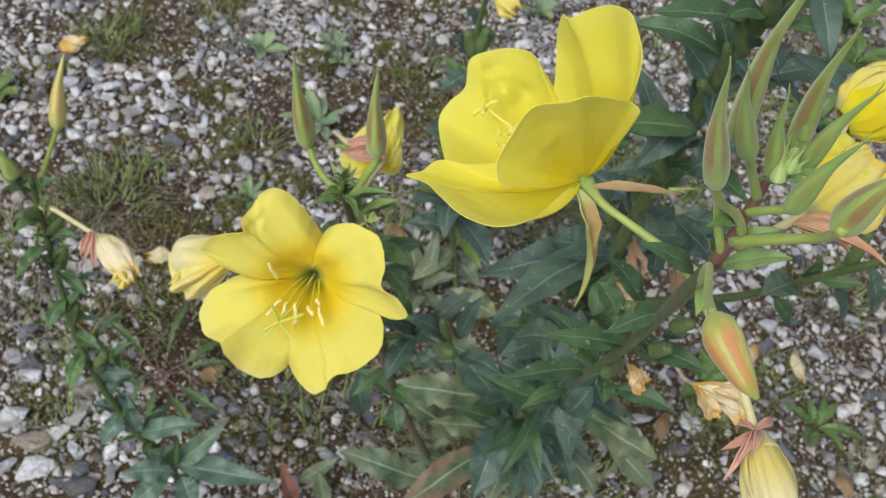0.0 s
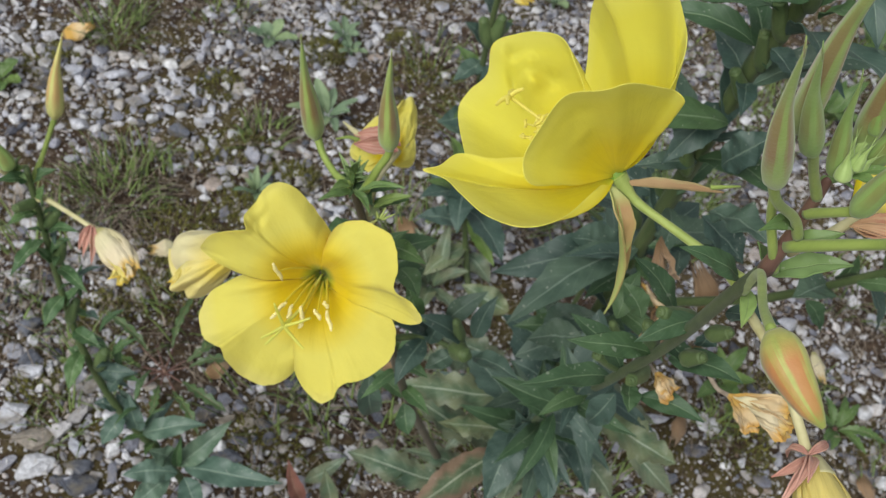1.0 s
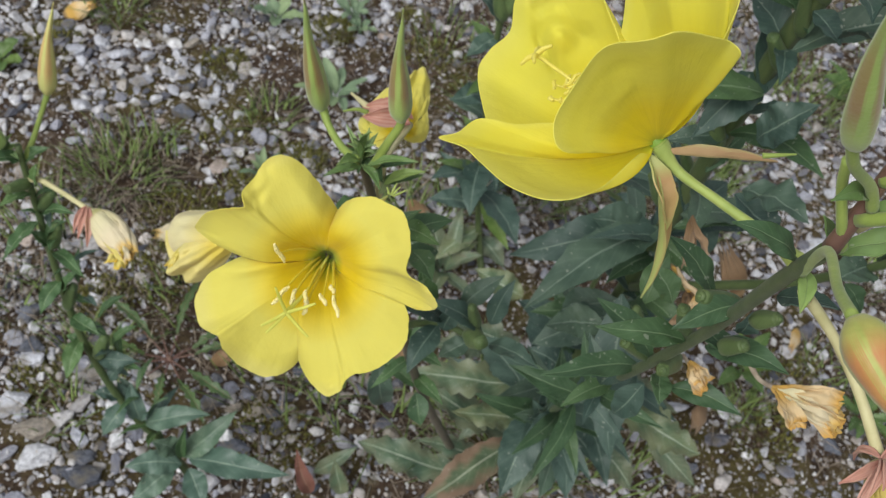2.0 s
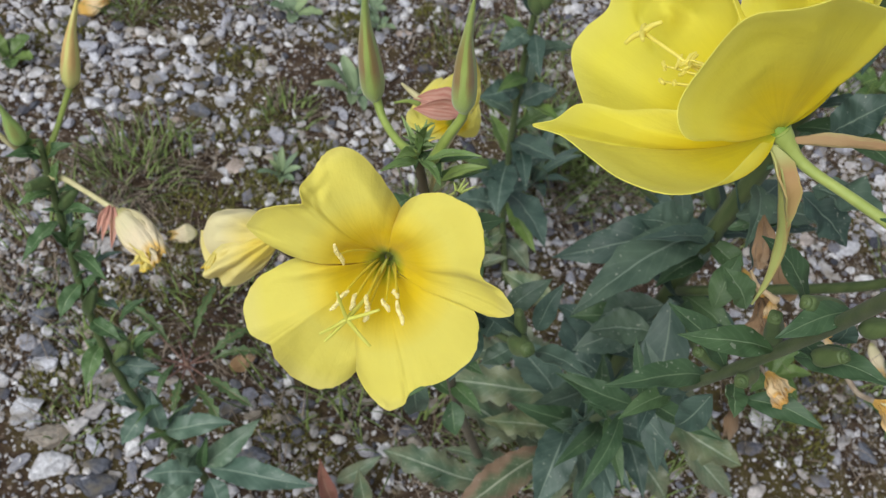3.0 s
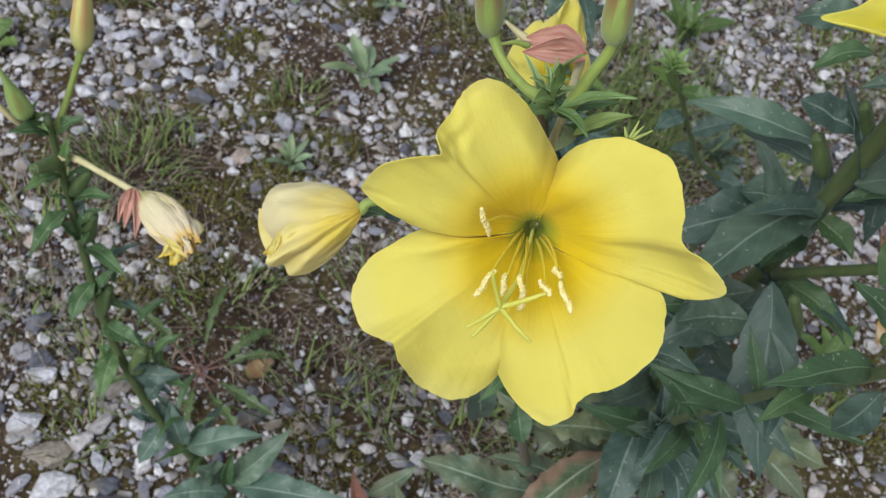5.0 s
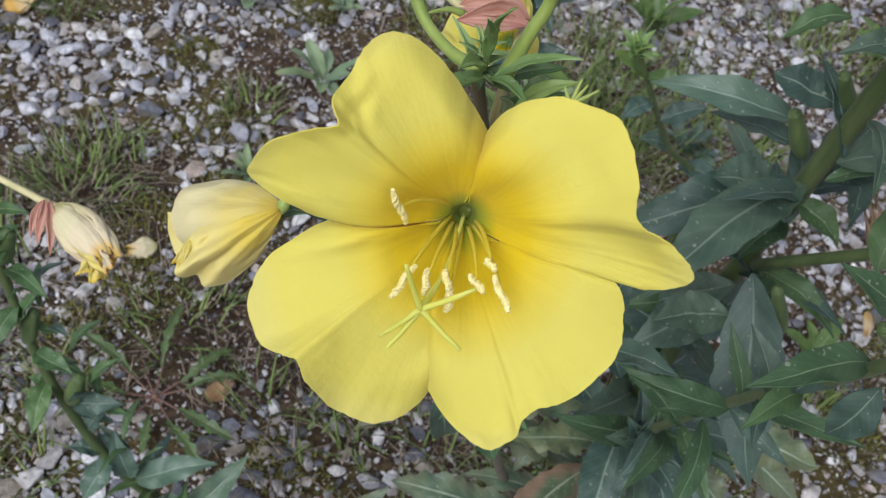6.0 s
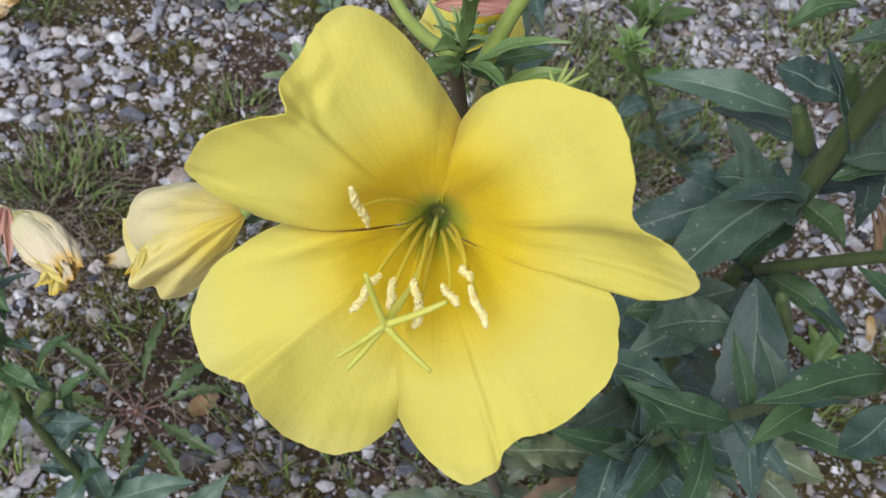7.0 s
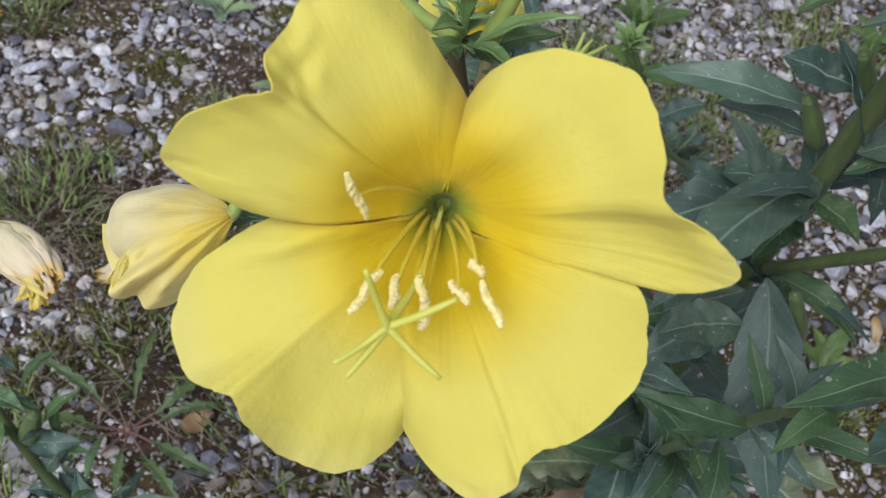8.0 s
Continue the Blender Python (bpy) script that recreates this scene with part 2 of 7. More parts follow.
LEAF_RUST = leaf_material("dried_red_leaf", (0.27, 0.11, 0.075), (0.46, 0.23, 0.17), (0.5, 0.32, 0.24), rust=0.6, gloss=0.6)
LEAF_TIP = leaf_material("young_leaf", (0.17, 0.28, 0.09), (0.28, 0.4, 0.15), (0.24, 0.32, 0.13), back=0.2)
LEAF_SPROUT = leaf_material("sprouting_leaf", (0.22, 0.34, 0.13), (0.36, 0.48, 0.22), (0.34, 0.42, 0.2), back=0.25, gloss=0.6)
LEAF_GREY = leaf_material("downy_leaf", (0.15, 0.22, 0.13), (0.25, 0.33, 0.2), (0.28, 0.33, 0.22), gloss=0.7)
LEAF_TOOTHED = leaf_material("toothed_weed_leaf", (0.06, 0.11, 0.038), (0.1, 0.16, 0.058), (0.3, 0.13, 0.1))
LEAF_WEED = leaf_material("weed_leaf", (0.07, 0.13, 0.035), (0.13, 0.2, 0.06), (0.2, 0.24, 0.12))
STEM = skin_material("green_stem", (0.06, 0.1, 0.03), (0.12, 0.17, 0.06))
STEM_DARK = skin_material("dark_stem", (0.055, 0.085, 0.028), (0.1, 0.13, 0.048))
STEM_BROWN = skin_material("brown_stem", (0.07, 0.05, 0.034), (0.12, 0.1, 0.055))
STEM_RED = skin_material("reddish_stem", (0.11, 0.05, 0.045), (0.17, 0.1, 0.07))
TUBE = skin_material("flower_tube_skin", (0.22, 0.3, 0.06), (0.32, 0.4, 0.095), amount=0.1, fuzz=0.2)
TUBE_LIGHT = skin_material("light_flower_tube_skin", (0.29, 0.37, 0.085), (0.4, 0.47, 0.13), amount=0.1, fuzz=0.2)
TUBE_PALE = skin_material("pale_flower_tube_skin", (0.55, 0.5, 0.25), (0.66, 0.6, 0.34), amount=0.1)
BUD = skin_material("striped_bud_skin", (0.22, 0.32, 0.06), (0.34, 0.44, 0.11), streak=((0.25, 0.11, 0.045), 4, 0.62), fuzz=0.35)
BUD_GREEN = skin_material("green_bud_skin", (0.2, 0.32, 0.075), (0.31, 0.43, 0.13), streak=((0.24, 0.24, 0.07), 4, 0.5), fuzz=0.2)
BUD_YOUNG = skin_material("young_bud_skin", (0.3, 0.42, 0.12), (0.42, 0.53, 0.2), fuzz=0.3)
BUD_YELLOW = skin_material("yellow_bud_skin", (0.52, 0.53, 0.17), (0.66, 0.62, 0.24), streak=((0.6, 0.36, 0.15), 4, 0.7))
BUD_ORANGE = skin_material("orange_bud_skin", (0.29, 0.32, 0.07), (0.44, 0.42, 0.12), streak=((0.46, 0.15, 0.06), 5, 0.72), fuzz=0.25)
SEPAL = skin_material("reflexed_sepal_skin", (0.36, 0.42, 0.13), (0.48, 0.5, 0.18), streak=((0.44, 0.21, 0.1), 1, 0.8), amount=0.15, scale=60.0)
SEPAL_RED = skin_material("reddish_sepal_skin", (0.42, 0.24, 0.13), (0.5, 0.34, 0.18), streak=((0.5, 0.5, 0.22), 1, 0.9), amount=0.15, scale=60.0)
SEPAL_BEIGE = skin_material("beige_sepal_skin", (0.6, 0.34, 0.18), (0.72, 0.5, 0.3), streak=((0.6, 0.25, 0.16), 7, 0.8), amount=0.2, scale=90.0)
SEPAL_PINK = skin_material("pink_sepal_skin", (0.5, 0.2, 0.155), (0.62, 0.33, 0.26), streak=((0.64, 0.4, 0.31), 5, 0.8), amount=0.15, scale=90.0)
CAPSULE = skin_material("capsule_skin", (0.06, 0.1, 0.034), (0.12, 0.165, 0.06))
ANTHER = skin_material("pollen_anther", (0.7, 0.58, 0.18), (0.86, 0.76, 0.38), rough=0.8, scale=700.0)
STIGMA = skin_material("green_stigma", (0.76, 0.76, 0.12), (0.87, 0.85, 0.24), amount=0.4)
THROAT = skin_material("green_throat", (0.16, 0.28, 0.03), (0.3, 0.42, 0.05))
MOSS = skin_material("moss_cushion", (0.1, 0.1, 0.02), (0.22, 0.2, 0.04), rough=0.9, scale=300.0)
FILAMENT_PALE = skin_material("pale_filament", (0.88, 0.78, 0.14), (0.93, 0.85, 0.24), amount=0.4)
STRAW = skin_material("dry_straw", (0.25, 0.19, 0.14), (0.5, 0.41, 0.32), rough=0.8)
PETAL_STRIP = skin_material("tan_dry_strip", (0.5, 0.36, 0.2), (0.66, 0.5, 0.32), rough=0.8)
GRASS = skin_material("grass_blade", (0.19, 0.28, 0.07), (0.33, 0.42, 0.14), amount=0.25)
FILAMENT = skin_material("yellow_filament", (0.72, 0.58, 0.03), (0.82, 0.7, 0.07), amount=0.3)


# ---- building blocks ----
def vec(p):
    return np.array(p, dtype=float)


def unit(p):
    return p / (np.linalg.norm(p) + 1e-12)


def mesh(name, verts, faces, mat, parent=None, label="", uvs=None, smooth=True):
    """One mesh object; uvs holds one (u, v) a vertex."""
    me = bpy.data.meshes.new(name)
    me.from_pydata([tuple(v) for v in verts], [], [tuple(f) for f in faces])
    if uvs is not None:
        layer = me.uv_layers.new(name="UVMap")
        idx = np.empty(len(me.loops), dtype=np.int32)
        me.loops.foreach_get("vertex_index", idx)
        layer.data.foreach_set("uv", np.asarray(uvs, dtype=np.float32)[idx].ravel())
    me.polygons.foreach_set("use_smooth", np.full(len(me.polygons), smooth))
    me.materials.append(mat)
    ob = new(name, me)
    if parent is not None:
        ob.parent = parent
        if parent.type == "EMPTY":
            ob.matrix_parent_inverse = Matrix.Translation(-parent.location)
    if label:
        ob["label"] = label
    return ob


def thing(name, at, label, category, group="", kind=""):
    ob = tagged(new(name), label, category, group, kind)
    ob.location = at
    return ob


def grid_faces(rows, cols, offset=0, flip=False):
    out = []
    for j in range(rows - 1):
        for i in range(cols - 1):
            a = offset + j * cols + i
            q = (a, a + 1, a + cols + 1, a + cols)
            out.append(q[::-1] if flip else q)
    return out


def sheet(name, grid, uv, mat, parent, label="", thick=0.0004):
    """A thin closed sheet from a grid of points (rows x cols x 3)."""
    rows, cols = grid.shape[:2]
    du = np.gradient(grid, axis=1)
    dv = np.gradient(grid, axis=0)
    nor = np.cross(du, dv)
    nor /= np.linalg.norm(nor, axis=2, keepdims=True) + 1e-12
    top = (grid + nor * thick / 2).reshape(-1, 3)
    low = (grid - nor * thick / 2).reshape(-1, 3)
    n = rows * cols
    faces = grid_faces(rows, cols) + grid_faces(rows, cols, n, True)
    rim = [i for i in range(cols)] + [j * cols + cols - 1 for j in range(1, rows)] + [(rows - 1) * cols + i for i in range(cols - 2, -1, -1)] + [j * cols for j in range(rows - 2, 0, -1)]
    k = len(rim)
    for i in range(k):
        a, b = 2 * n + i, 2 * n + (i + 1) % k
        faces.append((b, a, a + k, b + k))
    return mesh(name, np.vstack([top, low, top[rim], low[rim]]), faces, mat, parent, label, np.vstack([uv, uv, uv[rim], uv[rim]]))


def smooth_path(points, steps):
    """Catmull-Rom through the points."""
    p = np.array(points, dtype=float)
    if len(p) == 2:
        return p[0] + (p[1] - p[0]) * np.linspace(0, 1, steps)[:, None]
    q = np.vstack([2 * p[0] - p[1], p, 2 * p[-1] - p[-2]])
    out = []
    for k in np.linspace(0, len(p) - 1 - 1e-9, steps):
        i = int(k)
        t = k - i
        a, b, c, d = q[i:i + 4]
        out.append(0.5 * (2 * b + (c - a) * t + (2 * a - 5 * b + 4 * c - d) * t * t + (3 * b - a - 3 * c + d) * t ** 3))
    return np.array(out)


def rings(path, radii, sides, ridge=0.0, ridges=4, rough=0.0, rng=None):
    """Rings of points round a path."""
    tang = np.gradient(path, axis=0)
    ref = vec((0.31, 0.17, 0.93))
    out = []
    side = None
    for p, t, r in zip(path, tang, radii):
        t = unit(t)
        if side is None:
            side = unit(np.cross(t, ref))
        side = unit(side - t * (side @ t))
        other = np.cross(t, side)
        a = np.arange(sides) / sides * 2 * math.pi
        rr = r * (1 + ridge * np.cos(ridges * a))
        if rough:
            rr = rr * (1 + rough * rng.uniform(-1, 1, sides))
        out.append(p + np.outer(np.cos(a) * rr, side) + np.outer(np.sin(a) * rr, other))
    return np.array(out)


def tube(name, points, radii, mat, parent, label="", sides=10, steps=24, ridge=0.0, ridges=4, rough=0.0, seed=0):
    """A closed, tapering, bent rod through the points; radii are spread evenly along it."""
    rng = np.random.default_rng(seed)
    path = smooth_path(points, steps)
    rad = np.interp(np.linspace(0, 1, steps), np.linspace(0, 1, len(radii)), radii)
    rg = rings(path, rad, sides, ridge, ridges, rough, rng)
    verts = np.vstack([rg.reshape(-1, 3), path[:1], path[-1:]])
    uv = np.array([(i / sides, j / (steps - 1)) for j in range(steps) for i in range(sides)] + [(0.5, 0), (0.5, 1)])
    faces = []
    for j in range(steps - 1):
        for i in range(sides):
            a, b = j * sides + i, j * sides + (i + 1) % sides
            faces.append((a, b, b + sides, a + sides))
    n = steps * sides
    for i in range(sides):
        faces.append(((i + 1) % sides, i, n))
        faces.append(((steps - 1) * sides + i, (steps - 1) * sides + (i + 1) % sides, n + 1))
    return mesh(name, verts, faces, mat, parent, label, uv)


def leaf(parent, base, tip, width, mat=None, arch=0.08, fold=0.22, wave=0.06, teeth=0, up=(0, -0.25, 1), twist=0.0, blunt=0.0, seed=1, label="", name="leaf", lobes=0.0):
    """A lance-shaped leaf from its stalk to its tip. arch lifts its middle, fold raises its sides, wave ripples its margin."""
    rng = np.random.default_rng(seed + int(1000 * abs(base[0]) + 7777 * abs(tip[1])))
    base, tip = vec(base), vec(tip)
    ax = tip - base
    length = np.linalg.norm(ax)
    side0 = unit(np.cross(ax, vec(up)))
    nv, nu = (8 * teeth + 1 if teeth else 55 if width > 0.019 else 25), 9
    ph = rng.uniform(0, 6.28, 4)
    spin = rng.uniform(-0.35, 0.35)
    droop = rng.uniform(0.0, 0.1)
    vs = np.linspace(0, 1, nv)
    peak = 0.42 + 0.22 * blunt
    prof = np.where(vs < peak, np.abs(np.sin(vs / peak * math.pi / 2)) ** 0.75, np.abs(np.cos((vs - peak) / (1 - peak) * math.pi / 2)) ** (1.0 - 0.45 * blunt))
    prof = np.maximum(prof, 0.035)
    prof = prof * np.array([1 + 0.07 * noise.noise((v * 9, ph[0], 0.2)) + 0.05 * noise.noise((v * 26, ph[1], 0.7)) for v in vs])
    notch = 0.12 + lobes
    if not teeth and width > 0.019:
        notch = 0.09
        vs_teeth = 9
    else:
        vs_teeth = teeth
    if vs_teeth:
        saw = np.abs(((vs * vs_teeth) % 1.0) - 0.35)
        prof = prof * (1 - notch * saw * 1.5)
    g = np.zeros((nv, nu, 3))
    uv = np.zeros((nv, nu, 2))
    for j, v in enumerate(vs):
        ang = (twist + spin) * v + 0.2 * math.sin(3 * v + ph[3])
        nrm = unit(np.cross(side0, ax))
        s = side0 * math.cos(ang) + nrm * math.sin(ang)
        n = nrm * math.cos(ang) - side0 * math.sin(ang)
        c = base + ax * v + nrm * (arch * length * 4 * v * (1 - v)) + side0 * (0.03 * length * math.sin(4 * v + ph[0])) - nrm * (droop * length * v ** 3)
        w = prof[j] * width / 2
        for i in range(nu):
            u = i / (nu - 1) * 2 - 1
            rip = wave * width * u * u * math.sin(17 * v + ph[1 if u < 0 else 2])
            rib = -0.02 * width * math.exp(-(u / 0.12) ** 2)
            rip += width * (0.07 * noise.noise((v * 5 + ph[0], u * 1.5, ph[1])) + 0.03 * noise.noise((v * 14, u * 4 + ph[2], ph[0])))
            g[j, i] = c + s * (u * w) + n * (fold * abs(u) ** 1.4 * w + rip * prof[j] + rib)
            uv[j, i] = (0.5 + u / 2, v)
    return sheet(name, g, uv.reshape(-1, 2), mat or LEAF, parent, label, 0.0005)


def sepal(parent, base, tip, width, mat, arch=0.15, up=(0, -0.3, 1), fold=0.9, label="", seed=3):
    return leaf(parent, base, tip, width, mat, arch, fold, 0.03, 0, up, 0.3, 0.0, seed, label, "sepal")


def whorl(parent, centre, axis, count, length, width, mat, spread=0.8, seed=0):
    """Young leaves that crowd round a growing tip."""
    rng = np.random.default_rng(seed)
    ax = unit(vec(axis))
    s = unit(np.cross(ax, vec((0.3, 1, 0.2))))
    o = np.cross(ax, s)
    for k in range(count):
        a = k * 2.4 + rng.uniform(-0.3, 0.3)
        lean = spread * (0.35 + 0.65 * k / count) * rng.uniform(0.8, 1.15)
        d = unit(ax * math.cos(lean) + (s * math.cos(a) + o * math.sin(a)) * math.sin(lean))
        b = vec(centre) - ax * (0.012 * k / count)
        l = length * (0.55 + 0.6 * k / count) * rng.uniform(0.8, 1.2)
        leaf(parent, b, b + d * l, width * (0.6 + 0.5 * k / count), mat, 0.12, 0.45, 0.03, seed=seed * 31 + k, up=ax)


def bud(parent, base, tip, radius, mat, label=""):
    """A closed bud: swollen, four-ridged body that draws out into a long beak with a split end."""
    b, t = vec(base), vec(tip)
    ax = t - b
    bend = unit(np.cross(ax, vec((0.2, 0.3, 1)))) * 0.03 * np.linalg.norm(ax)
    pts = [b, b + ax * 0.3 + bend * 0.6, b + ax * 0.62 + bend, t]
    ob = tube("bud", pts, [radius * k for k in (0.45, 0.85, 0.98, 1.0, 0.98, 0.94, 0.88, 0.81, 0.71, 0.59, 0.47, 0.38, 0.31, 0.25, 0.18, 0.1)], mat, parent, label, 16, 40, 0.07, 4)
    a = unit(ax)
    s = unit(np.cross(a, vec((1, 0.2, 0))))
    for k in (-1, 1):
        tube("beak_tip", [t - a * 0.002, t + a * 0.002 + s * 0.0006 * k, t + a * 0.004 + s * 0.0012 * k], [radius * 0.1, radius * 0.07, radius * 0.03], mat, ob, "", 6, 6)
    return ob


def capsule(parent, base, tip, radius):
    """A young seed capsule: ridged barrel with a pale round scar at its end."""
    b, t = vec(base), vec(tip)
    ob = tube("seed_capsule", [b, (b + t) / 2, t], [radius * k for k in (0.6, 0.95, 1.05, 1.0, 0.9, 0.78, 0.7)], CAPSULE, parent, "", 16, 16, 0.08, 4)
    a = unit(t - b)
    tube("flower_scar", [t - a * 0.0004, t + a * 0.0012], [radius * 0.6, radius * 0.46], CAPSULE, ob, "pale round scar of the fallen flower", 12, 4)
    tube("scar_dimple", [t + a * 0.001, t + a * 0.0018], [radius * 0.26, radius * 0.2], STEM, ob, "", 8, 3)
    return ob


def flower_axes(axis):
    e3 = unit(vec(axis))
    e1 = unit(np.cross(vec((0, 0, 1)), e3))
    return e1, np.cross(e3, e1), e3


def cup_rise(r, knee):
    """Height over the throat: a steep funnel that turns, softly, into a flat brim."""
    return -0.0017 * math.log(math.exp(-0.95 * r / 0.0017) + math.exp(-(knee + 0.02 * r) / 0.0017))


def flared_petal(parent, centre, axis, rim, claw, ridges=(), pucker=(), frill=0.0004, seed=0, turn_up=2.8, mat=None, label=""):
    """A broad petal of a trumpet. rim: (angle, reach, height) round its margin in degrees and millimetres from the throat;
    claw: the two angles between which it leaves the throat; ridges: (where across 0..1, height, width, from where along), a negative width makes a step;
    pucker: (across, along, size, height)."""
    rng = np.random.default_rng(seed)
    e1, e2, e3 = flower_axes(axis)
    c = vec(centre)
    nv, nu = 44, 105
    edge = smooth_path([(r * math.cos(math.radians(a)), r * math.sin(math.radians(a)), h) for a, r, h in rim], nu) / 1000
    ph = rng.uniform(0, 6.28, 6)
    g = np.zeros((nv, nu, 3))
    uv = np.zeros((nv, nu, 2))
    for i in range(nu):
        u = i / (nu - 1)
        a = math.radians(claw[0] + (claw[1] - claw[0]) * u)
        foot = vec((0.0036 * math.cos(a), 0.0036 * math.sin(a), 0))
        far = edge[i] * vec((1, 1, 0))
        reach = np.linalg.norm(far)
        outer = min(1.0, reach / 0.03)
        far = far * (1 + outer * (0.012 * noise.noise((u * 22, seed * 3.3, 0.0)) + 0.009 * noise.noise((u * 61, seed, 4.0)) + 0.005 * noise.noise((u * 130, seed, 9.0))))
        knee = 0.0166 * (1 + 0.16 * noise.noise((u * 3.1, seed * 2.2, 6.0)))
        bend = edge[i][2] - cup_rise(reach, knee)
        for j in range(nv):
            v = j / (nv - 1)
            p = foot + (far - foot) * v
            r = np.linalg.norm(p)
            h = cup_rise(r, knee) - 0.0036 * (1 - v) ** 4 + bend * v ** turn_up
            for where, high, wide, start in ridges:
                k = max(0.0, (v - start) / (1 - start))
                h += high * k * (1 - 0.5 * k) * math.exp(-((u - where) / wide) ** 2) if wide > 0 else high * k * math.tanh((u - where) / -wide) * math.exp(-((u - where) / 0.16) ** 2)
            for pu, pv, size, high in pucker:
                h += high * math.exp(-(((u - pu) * 0.075) ** 2 + ((v - pv) * reach) ** 2) / size ** 2)
            h += outer * (0.0033 * v * noise.noise((u * 4.2 + seed * 3.1, v * 2.6, 0.5)) + 0.001 * v ** 2 * noise.noise((u * 13, v * 6, seed * 1.7)))
            h += outer * frill * v ** 8 * (math.sin(38 * u + ph[3]) + 1.6 * noise.noise((u * 34, 1.0, seed)))
            g[j, i] = c + e1 * p[0] + e2 * p[1] + e3 * h
            uv[j, i] = (u, min(1.0, r / 0.047))
    return sheet("petal", g, uv.reshape(-1, 2), mat or PETAL, parent, label, 0.0003)


def cupped_petal(parent, centre, axis, rim, bow=0.14, seed=0, mat=None, label="", pucker=(), pleats=(), limp=0.0):
    """A petal of a half-closed cup: from the throat to a rim curve, bowed away from the flower's axis.
    pucker: (across, along, size, height); pleats: (across, height, width) folds along it."""
    rng = np.random.default_rng(seed)
    c = vec(centre)
    e3 = unit(vec(axis))
    nv, nu = 36, 61
    edge = smooth_path(rim, nu)
    ph = rng.uniform(0, 6.28, 4)
    g = np.zeros((nv, nu, 3))
    uv = np.zeros((nv, nu, 2))
    for i in range(nu):
        u = i / (nu - 1)
        ray = edge[i] - c
        far = np.linalg.norm(ray)
        d = ray / far
        n = unit(-e3 + d * (e3 @ d))
        for j in range(nv):
            v = j / (nv - 1)
            h = bow * far * math.sin(math.pi * v ** 0.8) + 0.0004 * v * math.sin(8 * u + 5 * v + ph[0])
            h += 0.0005 * v * noise.noise((u * 4 + seed * 2.3, v * 4, 0.5)) + 0.0003 * v ** 3 * noise.noise((u * 15, v * 12, seed * 1.7))
            h += limp * far * v * (0.2 * noise.noise((u * 3, v * 2.2, seed)) - 0.12 * abs(noise.noise((u * 4 + seed, v * 2.5, 2.0))) + 0.03 * noise.noise((u * 9, v * 8, seed)))
            for pu, pv, size, high in pucker:
                h += high * math.exp(-(((u - pu) * 0.06) ** 2 + ((v - pv) * far) ** 2) / size ** 2)
            for pu, high, wide in pleats:
                h += high * v * math.exp(-((u - pu) / wide) ** 2)
            g[j, i] = c + d * (0.0022 + (far - 0.0022) * v) + n * h
            uv[j, i] = (u, v)
    return sheet("petal", g, uv.reshape(-1, 2), mat or PETAL, parent, label, 0.0003)


def stamen(parent, foot, top, end, sag=0.002, pollen=None, fat=1.0, thread=None):
    """A filament from the throat with its pollen-laden anther lying across the end."""
    f, t, e = vec(foot), vec(top), vec(end)
    m = (t + e) / 2
    ob = tube("stamen", [f, f + (m - f) * 0.35 + vec((0, 0, sag)), f + (m - f) * 0.75 + vec((0, 0, sag)), m], [0.00055, 0.0005, 0.0004, 0.00025], thread or FILAMENT, parent, "yellow filament", 6, 14)
    side = unit(np.cross(e - t, vec((0.3, -0.6, 0.7)))) * 0.0003
    dust = tube("anther", [t, t + (e - t) * 0.35 + side, t + (e - t) * 0.7 - side, e], [fat * k for k in (0.0004, 0.00075, 0.00066, 0.00078, 0.00066, 0.0004)], pollen or ANTHER, parent, "cream anther crusted with pollen", 7, 16, rough=0.26, seed=int(abs(f[0] * 1e5)))
    dust.data.polygons.foreach_set("use_smooth", np.full(len(dust.data.polygons), False))
    return ob


